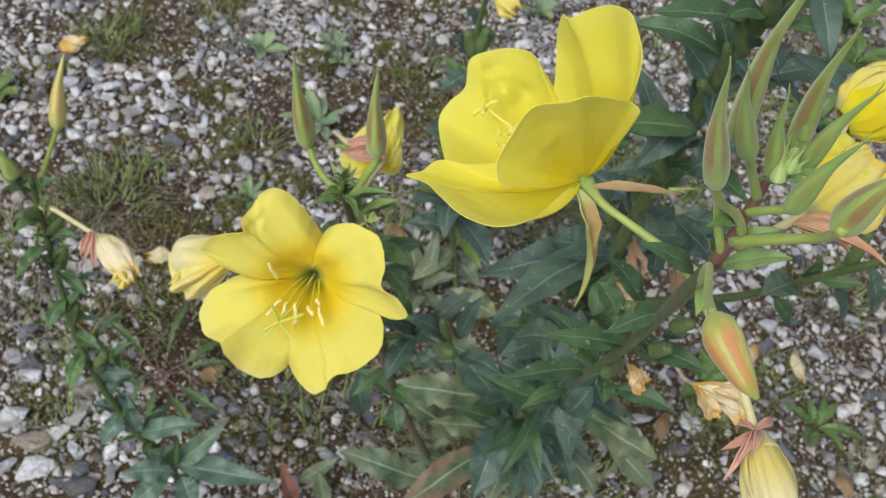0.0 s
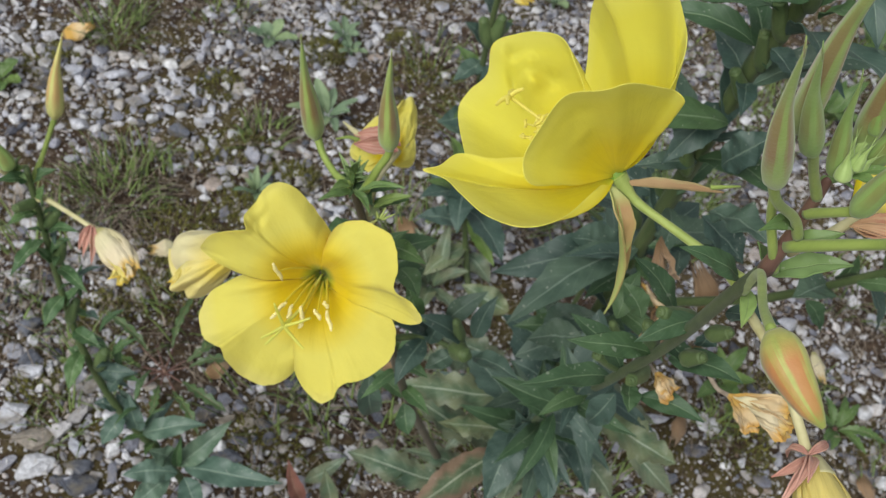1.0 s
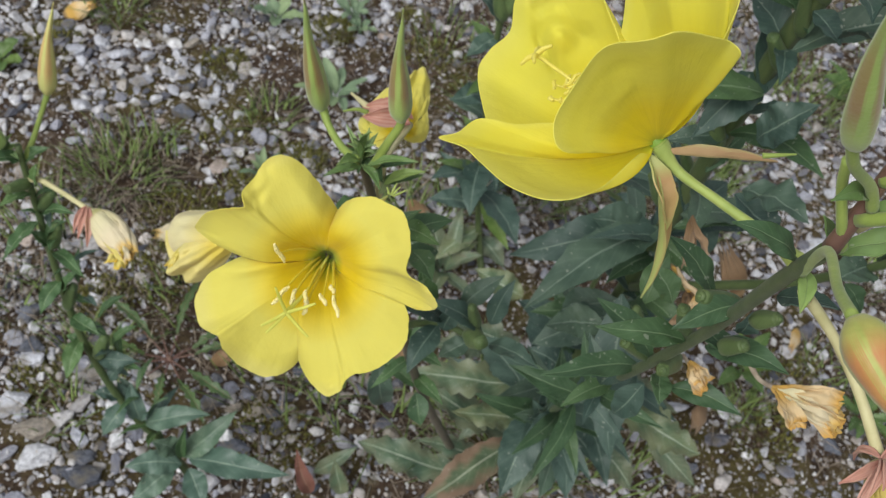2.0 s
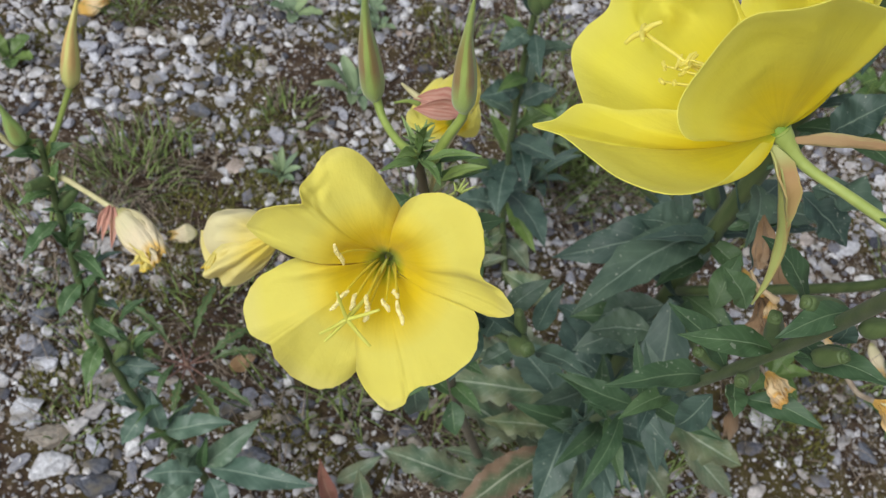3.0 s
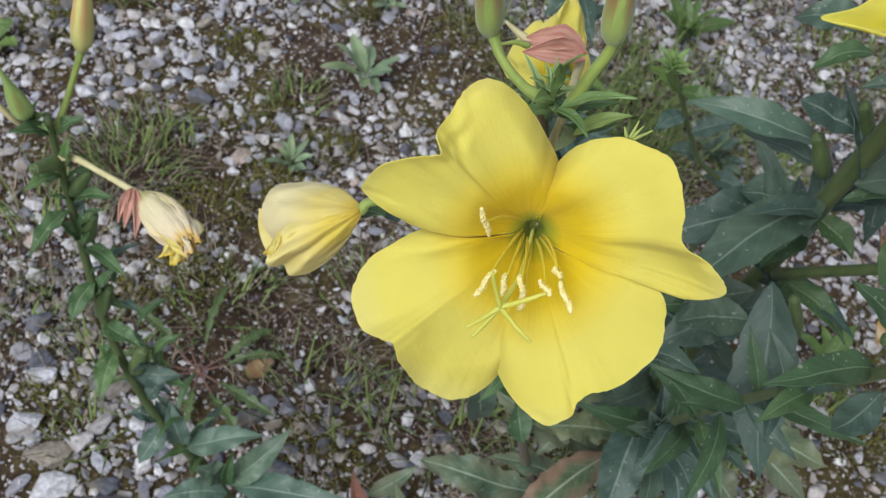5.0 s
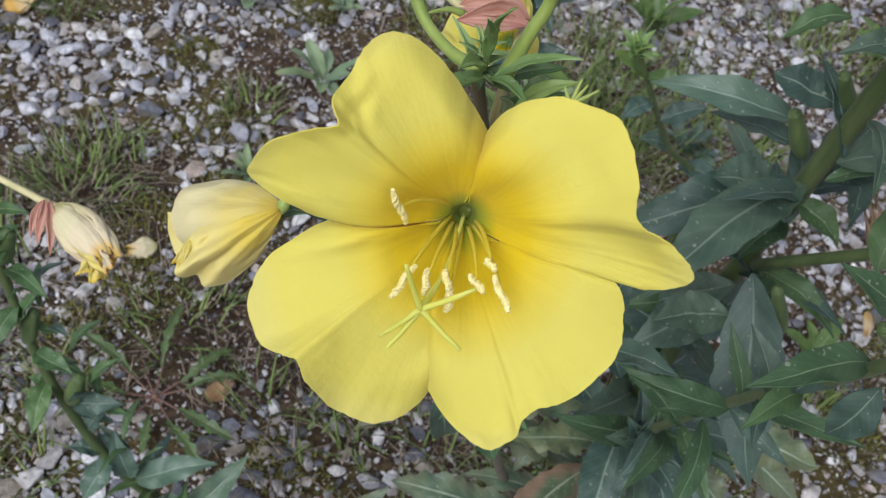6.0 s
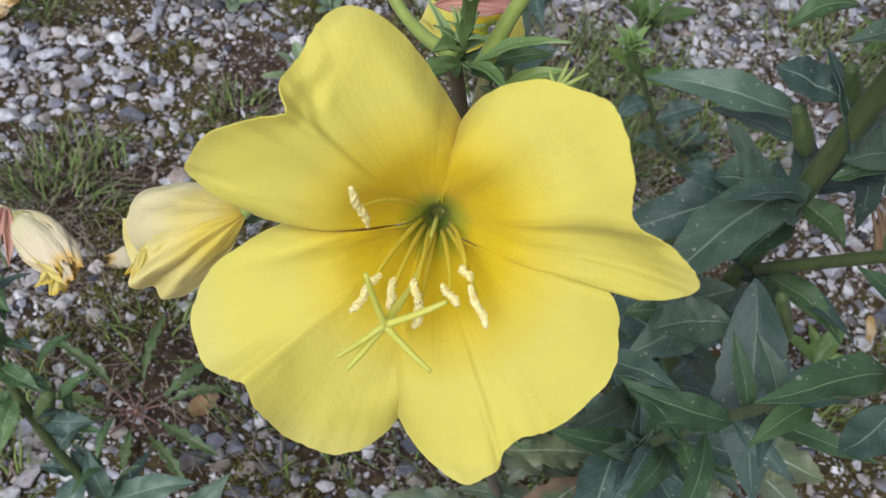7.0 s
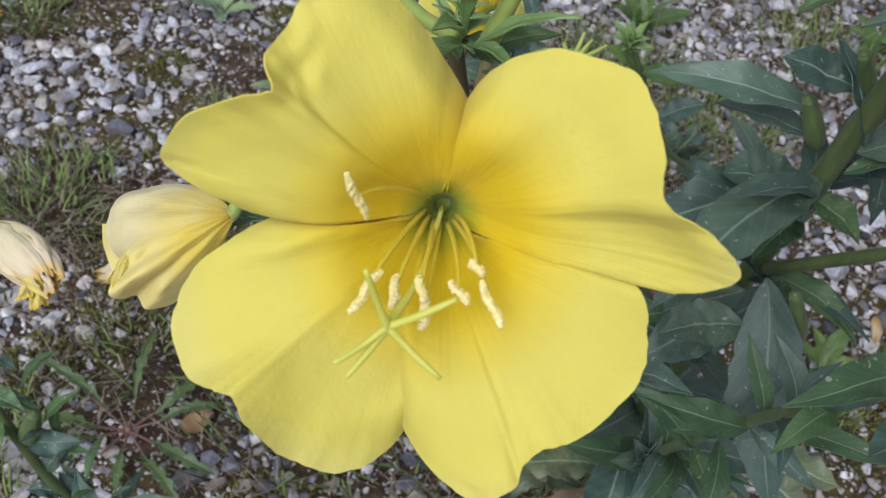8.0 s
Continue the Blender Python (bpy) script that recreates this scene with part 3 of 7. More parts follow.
def wilted(parent, base, tip, radius, mat, label, seed=0, profile=(0.3, 0.55, 0.85, 1.0, 1.05, 0.9, 0.62), folds=5, squash=0.75, ragged=0.12, name="petals"):
    """Spent petals that hang together as a crumpled bag with a torn, frilled mouth."""
    rng = np.random.default_rng(seed)
    b, t = vec(base), vec(tip)
    ax = t - b
    length = np.linalg.norm(ax)
    a = unit(ax)
    s = unit(np.cross(a, vec((0.15, -0.6, 0.75))))
    o = np.cross(a, s)
    nv, nu = 30, 57
    ph = rng.uniform(0, 6.28, 6)
    g = np.zeros((nv, nu, 3))
    uv = np.zeros((nv, nu, 2))
    for j in range(nv):
        v = j / (nv - 1)
        r0 = radius * np.interp(v, np.linspace(0, 1, len(profile)), profile)
        for i in range(nu):
            th = i / (nu - 1) * 2 * math.pi
            cx, cy = math.cos(th) * 1.5, math.sin(th) * 1.5
            pleat = 0.3 * noise.noise((cx + seed * 2.7, cy, v * 1.6)) + 0.2 * noise.noise((cx * 2.6, cy * 2.6 + seed, v * 3.4)) + 0.07 * math.sin(folds * th + ph[0] + 1.3 * v)
            pleat -= 0.16 * (1 - abs(math.sin(folds * th / 2 + ph[1] + 0.8 * v + 0.5 * noise.noise((cx, cy, v * 3))))) ** 3
            pleat += 0.09 * noise.noise((cx * 6, cy * 6 + seed, v * 3)) + 0.06 * abs(noise.noise((cx * 9 + seed, cy * 9, v * 7)))
            r = r0 * (1 + pleat * (0.35 + v))
            rag = ragged * length * v ** 4 * (3.0 * noise.noise((cx * 1.4 + ph[3], cy * 1.4, 3.0)) + 2.0 * noise.noise((cx * 4, cy * 4 + ph[4], 5.0)) + 1.0 * noise.noise((cx * 11, cy * 11, ph[5])))
            p = b + a * (length * v + rag) + s * (math.cos(th) * r) + o * (math.sin(th) * r * squash)
            p = p + o * 0.1 * length * math.sin(v * 2.5 + ph[5]) * 0.3
            g[j, i] = p
            uv[j, i] = (0.5 + 0.5 * math.sin(th), v)
    return sheet(name, g, uv.reshape(-1, 2), mat, parent, label, 0.0003)


def rock_mesh(rng, detail=1):
    """A unit pebble: a knocked-about, slightly flattened ball with a few broken facets."""
    bm = bmesh.new()
    bmesh.ops.create_icosphere(bm, subdivisions=detail + 1, radius=1.0)
    co = np.array([v.co[:] for v in bm.verts])
    fc = [tuple(v.index for v in f.verts) for f in bm.faces]
    bm.free()
    for _ in range(int(rng.integers(9, 16))):
        d = unit(rng.normal(size=3))
        lim = rng.uniform(0.34, 0.74)
        over = np.maximum(co @ d - lim, 0)
        co = co - np.outer(over, d) * 0.98
    co = co * (1 + 0.05 * rng.normal(size=(len(co), 1)))
    co = co * vec((1.25, rng.uniform(0.75, 1.25), rng.uniform(0.5, 0.85)))
    return co, fc


def strands(rng, centre, spread, count, length, lean, width, droop=0.5, flat=0.0):
    """Curved blades, each a three-sided tapering strip: points and faces for one joined mesh."""
    vs, fs, uv = [], [], []
    for _ in range(count):
        rr = spread * math.sqrt(rng.uniform(0, 1))
        a = rng.uniform(0, 2 * math.pi)
        b = vec((centre[0] + rr * math.cos(a), centre[1] + rr * math.sin(a), rng.uniform(0, 0.004) + flat * rng.uniform(0, 0.01)))
        az = a + rng.normal(0, 0.9)
        l = length * rng.uniform(0.45, 1.25)
        tilt = lean * rng.uniform(0.3, 1.5)
        out = vec((math.cos(az), math.sin(az), 0))
        s = vec((-math.sin(az), math.cos(az), 0))
        w = width * rng.uniform(0.6, 1.3)
        curl = droop * rng.uniform(0.2, 1.4)
        bend = rng.normal(0, 0.25)
        n0 = len(vs)
        steps = 6
        p = b.copy()
        for j in range(steps):
            f = j / (steps - 1)
            ang = tilt + curl * f
            d = out * math.sin(ang) + vec((0, 0, math.cos(ang))) + s * bend * f
            if j:
                p = p + unit(d) * l / (steps - 1)
                p[2] = max(p[2], 0.002)
            ww = w * (1 - f) ** 0.7 + 0.0001
            vs += [p - s * ww, p + vec((0, 0, -0.35 * ww)) - out * 0.35 * ww, p + s * ww]
            uv += [(0, f), (0.5, f), (1, f)]
        for j in range(steps - 1):
            q = n0 + j * 3
            for e in range(3):
                e2 = (e + 1) % 3
                fs.append((q + e, q + e2, q + 3 + e2, q + 3 + e))
    return vs, fs, uv


def clothe(parent, low, high, count, length, width, mats, seed, reach=0.9):
    """Leaves set spirally up a length of stem."""
    rng = np.random.default_rng(seed)
    low, high = vec(low), vec(high)
    ax = unit(high - low)
    s = unit(np.cross(ax, vec((0.2, 1, 0.1))))
    o = np.cross(ax, s)
    for k in range(count):
        f = (k + rng.uniform(0.1, 0.9)) / count
        a = k * 2.4 + rng.uniform(-0.4, 0.4)
        lean = reach * rng.uniform(0.75, 1.35)
        d = ax * math.cos(lean) + (s * math.cos(a) + o * math.sin(a)) * math.sin(lean)
        b = low + (high - low) * f
        l = length * (1.25 - 0.55 * f) * rng.uniform(0.75, 1.2)
        leaf(parent, b, b + d * l, width * (1.2 - 0.45 * f) * rng.uniform(0.8, 1.15), mats[k % len(mats)], 0.1, 0.28, 0.07, seed=seed * 17 + k, up=ax)


def crumple(parent, base, tip, width, mat, count=3, seed=0, name="petal"):
    """Dried petals: papery, crushed and torn sheets that cling together."""
    rng = np.random.default_rng(seed)
    b, t = vec(base), vec(tip)
    ax = t - b
    l = np.linalg.norm(ax)
    nv, nu = 26, 23
    for k in range(count):
        side = unit(np.cross(ax, rng.normal(0, 1, 3) + vec((0, -1, 1.2))))
        nrm = unit(np.cross(side, ax))
        off = rng.uniform(0, 50, 3)
        reach = rng.uniform(0.75, 1.08)
        drift = (side * rng.normal(0, 0.14) + nrm * rng.normal(0, 0.1)) * l
        g = np.zeros((nv, nu, 3))
        uv = np.zeros((nv, nu, 2))
        for j in range(nv):
            v = j / (nv - 1)
            wide = width * 0.62 * (0.2 + 0.8 * math.sin(min(1.0, 1.35 * v) * 1.65)) * (1 + 0.25 * noise.noise((v * 5, off[0], 1)))
            for i in range(nu):
                u = i / (nu - 1) * 2 - 1
                torn = 0.1 * l * v * v * (noise.noise((u * 2.4, off[1], 0)) + 0.6 * noise.noise((u * 7, off[2], 2)))
                fold = width * v ** 0.5 * (0.42 * noise.noise((u * 1.8 + off[0], v * 2.6, off[1])) + 0.26 * abs(noise.noise((u * 3.6 + off[1], v * 3, off[2]))) + 0.1 * noise.noise((u * 9, v * 9, off[0])))
                shift = width * 0.12 * noise.noise((u * 3, v * 4 + off[2], off[0]))
                curl = 0.55 * width * abs(u) ** 2 * v * (1 if k % 2 else -0.6)
                g[j, i] = b + ax * (v * reach) + drift * v + unit(ax) * torn + side * (u * wide * (1 - 0.25 * abs(u)) + shift) + nrm * (fold + curl)
                uv[j, i] = (0.5 + u / 2, 0.2 + 0.8 * v)
        sheet(name, g, uv.reshape(-1, 2), mat, parent, "", 0.0003)


def limp_bag(parent, base, tip, radius, mats, seed=0, profile=(0.3, 0.7, 0.95, 1.05, 1.0, 0.8), squash=0.7, flop=0.12, spans=(230, 200, 190, 170), up=(0.15, -0.6, 0.75)):
    """A spent flower: four limp petals wrapped over one another into a bag, with free, wavy margins."""
    rng = np.random.default_rng(seed)
    b, t = vec(base), vec(tip)
    ax = t - b
    l = np.linalg.norm(ax)
    a = unit(ax)
    s = unit(np.cross(a, vec(up)))
    o = np.cross(a, s)
    nv, nu = 34, 47
    for k, span in enumerate(spans):
        mid = (90, 250, 150, 340)[k % 4] + rng.uniform(-15, 15)
        layer = 1.0 - 0.07 * k
        reach = rng.uniform(0.9, 1.03) * (1 + 0.03 * k)
        off = rng.uniform(0, 40, 4)
        g = np.zeros((nv, nu, 3))
        uv = np.zeros((nv, nu, 2))
        for i in range(nu):
            u = i / (nu - 1)
            th = math.radians(mid + (u - 0.5) * span)
            lobe = 1 - 0.16 * abs(2 * u - 1) ** 4
            for j in range(nv):
                v = j / (nv - 1)
                r0 = radius * layer * np.interp(v, np.linspace(0, 1, len(profile)), profile)
                cx, cy = math.cos(th), math.sin(th)
                big = 0.3 * noise.noise((cx * 1.3 + off[0], cy * 1.3, v * 1.2))
                crease = -0.28 * max(0.0, 1 - 3.2 * abs(noise.noise((th * 1.1 + off[1], v * 0.9 + 0.35 * th, off[2])))) ** 2
                fine = 0.08 * noise.noise((th * 4 + off[2], v * 3, off[0])) + 0.05 * v * noise.noise((th * 9, v * 8, off[1]))
                r = r0 * (1 + (big + crease + fine) * (0.3 + 0.9 * v))
                rag = flop * l * v ** 3 * (noise.noise((th * 1.3 + off[3], 0, k)) + 0.35 * noise.noise((th * 4, 2, off[0])))
                roll = 0.22 * radius * v ** 6 * noise.noise((th * 2.4, off[1], 7.0))
                g[j, i] = b + a * (l * v * reach * lobe + rag) + s * (cx * (r + roll)) + o * (cy * (r + roll) * squash)
                uv[j, i] = (u, v)
        sheet("petal", g, uv.reshape(-1, 2), mats[k % len(mats)], parent, "", 0.0003)


# ---- the ground: one uneven sheet of mossy soil, out to the horizon ----
def ground_height(x, y):
    return 0.004 * noise.noise((x * 9, y * 9, 0.3)) + 0.002 * noise.noise((x * 37, y * 37, 1.7))


inner = np.arange(-1.0, 1.6001, 0.014)
outer = np.array([2.0, 3.0, 6.0, 14.0, 40.0, 120.0, 400.0])
gx = np.concatenate([-outer[::-1] + 0.2, inner - 0.25, outer - 0.2])
gy = np.concatenate([-outer[::-1] + 0.6, inner + 0.7, outer + 0.7])
gv = [(x, y, ground_height(x, y)) for y in gy for x in gx]
ground = tagged(mesh("ground", gv, grid_faces(len(gy), len(gx)), SOIL), "brown mossy soil strewn with grey and white gravel", "ground", kind="structure")


def bare(x, y):
    """How thinly the gravel lies: 0 covered, 1 bare moss and soil."""
    b = 0.5 + 0.9 * noise.noise((x * 5.2 + 3, y * 5.2, 2.0)) + 0.5 * noise.noise((x * 19, y * 19, 5.0)) - 0.13
    for cx, cy, rx, ry, deep in BARE:
        b += deep * math.exp(-((x - cx) / rx) ** 2 - ((y - cy) / ry) ** 2)
    return b


BARE = [(*(-0.337, 0.794), 0.09, 0.045, 0.75), (*(-0.248, 0.781), 0.1, 0.05, 0.7), (*(-0.464, 1.05), 0.06, 0.06, 0.7), (*(-0.223, 0.955), 0.05, 0.05, 0.7),
        (*(-0.057, 0.566), 0.1, 0.08, 0.12), (*(-0.194, 0.601), 0.07, 0.06, 0.55), (*(-0.31, 0.5), 0.08, 0.08, -0.2), (*(0.45, 0.72), 0.12, 0.1, 0.1), (*(0.074, 0.775), 0.16, 0.12, 0.6), (*(-0.403, 1.134), 0.08, 0.1, 0.5),
        (*(-0.04, 1.125), 0.08, 0.09, 0.1), (*(0.012, 0.622), 0.1, 0.08, 0.15), (*(0.542, 0.968), 0.07, 0.05, 0.6), (*(-0.446, 0.712), 0.08, 0.1, 0.6), (*(0.539, 0.843), 0.08, 0.08, 0.35), (*(0.41, 0.714), 0.08, 0.06, 0.15), (*(0.13, 1.047), 0.14, 0.12, 0.55), (*(-0.13, 1.2), 0.09, 0.07, -0.5)]

stone_rng = np.random.default_rng(11)
ROCKS = [rock_mesh(stone_rng, 1) for _ in range(16)]
CHIPS = [rock_mesh(stone_rng, 0) for _ in range(10)]
BIG_ROCKS = [rock_mesh(stone_rng, 2) for _ in range(8)]
ROCK_DATA = []
for rc, rf in BIG_ROCKS:
    me = bpy.data.meshes.new("pebble")
    me.from_pydata([tuple(v) for v in rc], [], rf)
    me.polygons.foreach_set("use_smooth", np.full(len(rf), False))
    ROCK_DATA.append(me)
ROCK_TONED = {}
laid = {}


def room_for(x, y, r):
    """Whether a pebble of that radius lies free of those already laid."""
    i, j = int(x // 0.03), int(y // 0.03)
    for a in (-1, 0, 1):
        for b in (-1, 0, 1):
            for px, py, pr in laid.get((i + a, j + b), ()):
                if (px - x) ** 2 + (py - y) ** 2 < (0.68 * (pr + r)) ** 2:
                    return False
    return True


def lay(x, y, r):
    laid.setdefault((int(x // 0.03), int(y // 0.03)), []).append((x, y, r))


def pebble(at, long, wide, mat, turn=0.0, flat=0.55):
    """A single stone that can be picked out, part of the ground."""
    k = int(stone_rng.integers(0, len(ROCK_DATA)))
    if (k, mat.name) not in ROCK_TONED:
        me = ROCK_DATA[k].copy()
        me.name = "pebble"
        me.materials.append(mat)
        ROCK_TONED[(k, mat.name)] = me
    ob = new("pebble", ROCK_TONED[(k, mat.name)])
    ob.parent = ground
    high = min(long, wide) * flat
    ob.location = (at[0], at[1], ground_height(*at) + high * 0.3)
    ob.scale = (long / 2, wide / 2 * 1.2, high)
    ob.rotation_euler = (stone_rng.normal(0, 0.12), stone_rng.normal(0, 0.12), turn)
    lay(at[0], at[1], (long + wide) / 4)
    return ob


for at, long, wide, mat, turn in (
        ((-0.475, 0.943), 0.028, 0.024, STONE_PALE, 0.4), ((-0.454, 0.972), 0.022, 0.021, STONE_PALE, 0.1), ((-0.424, 0.963), 0.034, 0.02, STONE_PALE, 0.7),
        ((-0.421, 0.945), 0.026, 0.018, STONE_PALE, 0.3), ((-0.428, 0.868), 0.027, 0.022, STONE_PALE, -0.4), ((-0.357, 1.015), 0.036, 0.013, STONE_TAN, 0.9),
        ((-0.381, 0.934), 0.034, 0.018, STONE_PALE, 0.5), ((-0.361, 0.959), 0.021, 0.02, STONE_PALE, 0.0), ((-0.317, 0.904), 0.036, 0.022, STONE_SLATE, -0.3),
        ((-0.395, 0.971), 0.021, 0.016, STONE_PALE, 0.6), ((-0.206, 0.873), 0.036, 0.026, STONE_TAN, 0.0), ((-0.321, 0.535), 0.042, 0.019, STONE_PALE, 0.25),
        ((-0.311, 0.495), 0.03, 0.027, STONE_PALE, 0.5), ((-0.266, 0.445), 0.032, 0.03, STONE_PALE, 0.9)):
    pebble(at, long, wide, mat, turn)
for at, long, wide, mat, turn in (
        ((-0.277, 0.47), 0.046, 0.025, STONE_TAN, 0.5), ((-0.126, 1.059), 0.02, 0.019, STONE_PALE, 0.2), ((-0.076, 1.284), 0.026, 0.022, STONE_PALE, 0.4),
        ((-0.364, 1.121), 0.02, 0.015, STONE_PALE, 0.1), ((-0.299, 0.847), 0.021, 0.016, STONE_PALE, 0.4), ((-0.21, 1.078), 0.02, 0.013, STONE_SLATE, 0.2),
        ((-0.299, 0.586), 0.022, 0.02, STONE_TAN, 0.9), ((-0.112, 0.56), 0.026, 0.02, STONE_TAN, 0.4), ((-0.098, 0.519), 0.028, 0.018, STONE_SLATE, 0.2),
        ((-0.346, 0.586), 0.027, 0.022, STONE_SLATE, 1.0), ((-0.328, 0.553), 0.026, 0.02, STONE_SLATE, 0.4), ((-0.323, 1.01), 0.018, 0.012, STONE_SLATE, 1.3),
        ((-0.162, 0.764), 0.018, 0.015, STONE_SLATE, 0.3), ((-0.217, 0.44), 0.046, 0.026, STONE_SLATE, 0.3)):
    pebble(at, long, wide, mat, turn)
for at, long, wide, mat, turn in (
        ((-0.136, 0.556), 0.03, 0.02, STONE_SLATE, 0.5), ((-0.33, 0.949), 0.022, 0.016, STONE_SLATE, 0.5), ((0.424, 0.93), 0.036, 0.03, STONE_PALE, 0.2),
        ((0.475, 1.017), 0.03, 0.025, STONE_PALE, 0.8), ((0.509, 0.882), 0.034, 0.016, STONE_TAN, 1.4), ((0.474, 0.912), 0.026, 0.022, STONE_PALE, 0.3),
        ((0.576, 0.822), 0.022, 0.02, STONE_PALE, 0.1), ((0.607, 0.856), 0.032, 0.015, STONE_SLATE, 0.7), ((0.383, 0.742), 0.026, 0.018, STONE_PALE, 1.2),
        ((0.327, 0.724), 0.04, 0.014, STONE_PALE, 0.2), ((0.311, 0.699), 0.026, 0.02, STONE_SLATE, 0.2), ((0.354, 0.656), 0.03, 0.026, STONE_SLATE, 0.2),
        ((0.386, 1.365), 0.034, 0.03, STONE_PALE, 0.4), ((0.272, 1.206), 0.026, 0.02, STONE_PALE, 0.3)):
    pebble(at, long, wide, mat, turn)

for at, long, wide, turn in (
        ((-0.512, 1.012), 0.020, 0.015, 2.8), ((-0.48, 0.893), 0.022, 0.016, 1.0), ((-0.56, 1.0), 0.024, 0.018, 1.7), ((-0.549, 0.933), 0.022, 0.016, 1.0),
        ((-0.419, 0.895), 0.018, 0.013, 1.2), ((-0.379, 0.898), 0.022, 0.016, 2.5), ((-0.357, 0.912), 0.018, 0.014, 0.5), ((-0.345, 0.936), 0.020, 0.015, 2.9),
        ((-0.33, 0.977), 0.018, 0.015, 2.0), ((-0.301, 0.927), 0.019, 0.014, 2.8), ((-0.295, 0.949), 0.016, 0.013, 1.3), ((-0.311, 1.034), 0.018, 0.014, 0.2),
        ((-0.29, 1.063), 0.017, 0.013, 0.3), ((-0.266, 1.003), 0.020, 0.015, 0.3), ((-0.374, 1.133), 0.022, 0.014, 1.3), ((-0.334, 1.13), 0.020, 0.016, 1.8),
        ((-0.234, 1.189), 0.018, 0.012, 1.0), ((-0.225, 1.214), 0.020, 0.014, 2.6), ((-0.151, 1.198), 0.020, 0.014, 2.8), ((-0.128, 1.223), 0.018, 0.013, 2.5),
        ((-0.412, 0.814), 0.018, 0.015, 0.7), ((-0.383, 0.836), 0.016, 0.012, 2.0), ((-0.258, 0.83), 0.017, 0.012, 2.8), ((-0.23, 0.85), 0.015, 0.012, 0.6),
        ((-0.179, 0.901), 0.018, 0.014, 2.0), ((-0.152, 1.164), 0.017, 0.013, 1.6), ((-0.579, 1.035), 0.020, 0.015, 1.7), ((-0.357, 1.029), 0.016, 0.012, 1.6),
        ((-0.364, 0.99), 0.018, 0.014, 2.3), ((-0.259, 0.928), 0.018, 0.013, 1.0), ((-0.272, 0.905), 0.020, 0.015, 1.7), ((-0.095, 0.864), 0.020, 0.015, 0.3)):
    pebble(at, long, wide, STONE_PALE, turn)

# bigger flat stones in the stony corners of the bed
for k in range(64):
    cx, cy, sx, sy = ((-0.3, 0.5, 0.07, 0.07), (0.42, 0.74, 0.1, 0.09), (-0.42, 0.95, 0.12, 0.07), (0.5, 0.95, 0.1, 0.1))[k % 4]
    x, y = stone_rng.normal(cx, sx), stone_rng.normal(cy, sy)
    long = stone_rng.uniform(0.013, 0.028)
    if room_for(x, y, 0.4 * long):
        pebble((x, y), long, long * stone_rng.uniform(0.6, 0.95), (STONE_PALE, STONE_ONE, STONE_PALE, STONE_SLATE, STONE_ONE)[k % 5], stone_rng.uniform(0, 3.1), 0.45)

# stones among the thin grass under the open flower
for k in range(48):
    x, y = stone_rng.normal(-0.035, 0.075), stone_rng.normal(0.583, 0.034)
    long = stone_rng.uniform(0.009, 0.023)
    if room_for(x, y, 0.4 * long):
        pebble((x, y), long, long * stone_rng.uniform(0.6, 0.95), (STONE_ONE, STONE_SLATE, STONE_ONE, STONE_SLATE, STONE_TAN)[k % 5], stone_rng.uniform(0, 3.1), 0.5)

# the stones nearest the plants, each a piece of its own
count = 0
while count < 220:
    x, y = stone_rng.uniform(-0.5, 0.55), stone_rng.uniform(0.42, 1.15)
    r = stone_rng.uniform(0.004, 0.0078)
    if bare(x, y) < stone_rng.uniform(0, 1) and room_for(x, y, r):
        pebble((x, y), 2 * r * stone_rng.uniform(1, 1.35), 2 * r, (STONE_ONE, STONE_ONE, STONE_PALE, STONE_SLATE)[count % 4], stone_rng.uniform(0, 3.1))
        count += 1

# all the other gravel, too many to count
sizes = np.sort(np.clip(stone_rng.lognormal(math.log(0.0025), 0.64, 150000), 0.001, 0.0105))[::-1]
pv, pf, total = [], [], 0
for r in sizes:
    x, y = stone_rng.uniform(-0.95, 1.05), stone_rng.uniform(0.28, 1.9)
    if abs(x - 0.05) > 0.43 + 0.36 * y - 0.16 * stone_rng.uniform(0, 1) or y > 1.9 - 0.2 * stone_rng.uniform(0, 1) or bare(x, y) > stone_rng.uniform(0, 1) * (1.0 if r > 0.0026 else 1.8) or not room_for(x, y, r):
        continue
    lay(x, y, r)
    co, fc = ROCKS[int(stone_rng.integers(0, len(ROCKS)))] if r > 0.0041 else CHIPS[int(stone_rng.integers(0, len(CHIPS)))]
    a, b = stone_rng.uniform(0, 6.28), stone_rng.normal(0, 0.2)
    rot = np.array(Euler((b, stone_rng.normal(0, 0.2), a)).to_matrix())
    pv.append(co * vec((stone_rng.uniform(1, 1.35), 1, stone_rng.uniform(0.7, 1.1))) * r @ rot.T + vec((x, y, ground_height(x, y) + r * 0.22)))
    pf.append(np.array(fc) + total)
    total += len(co)
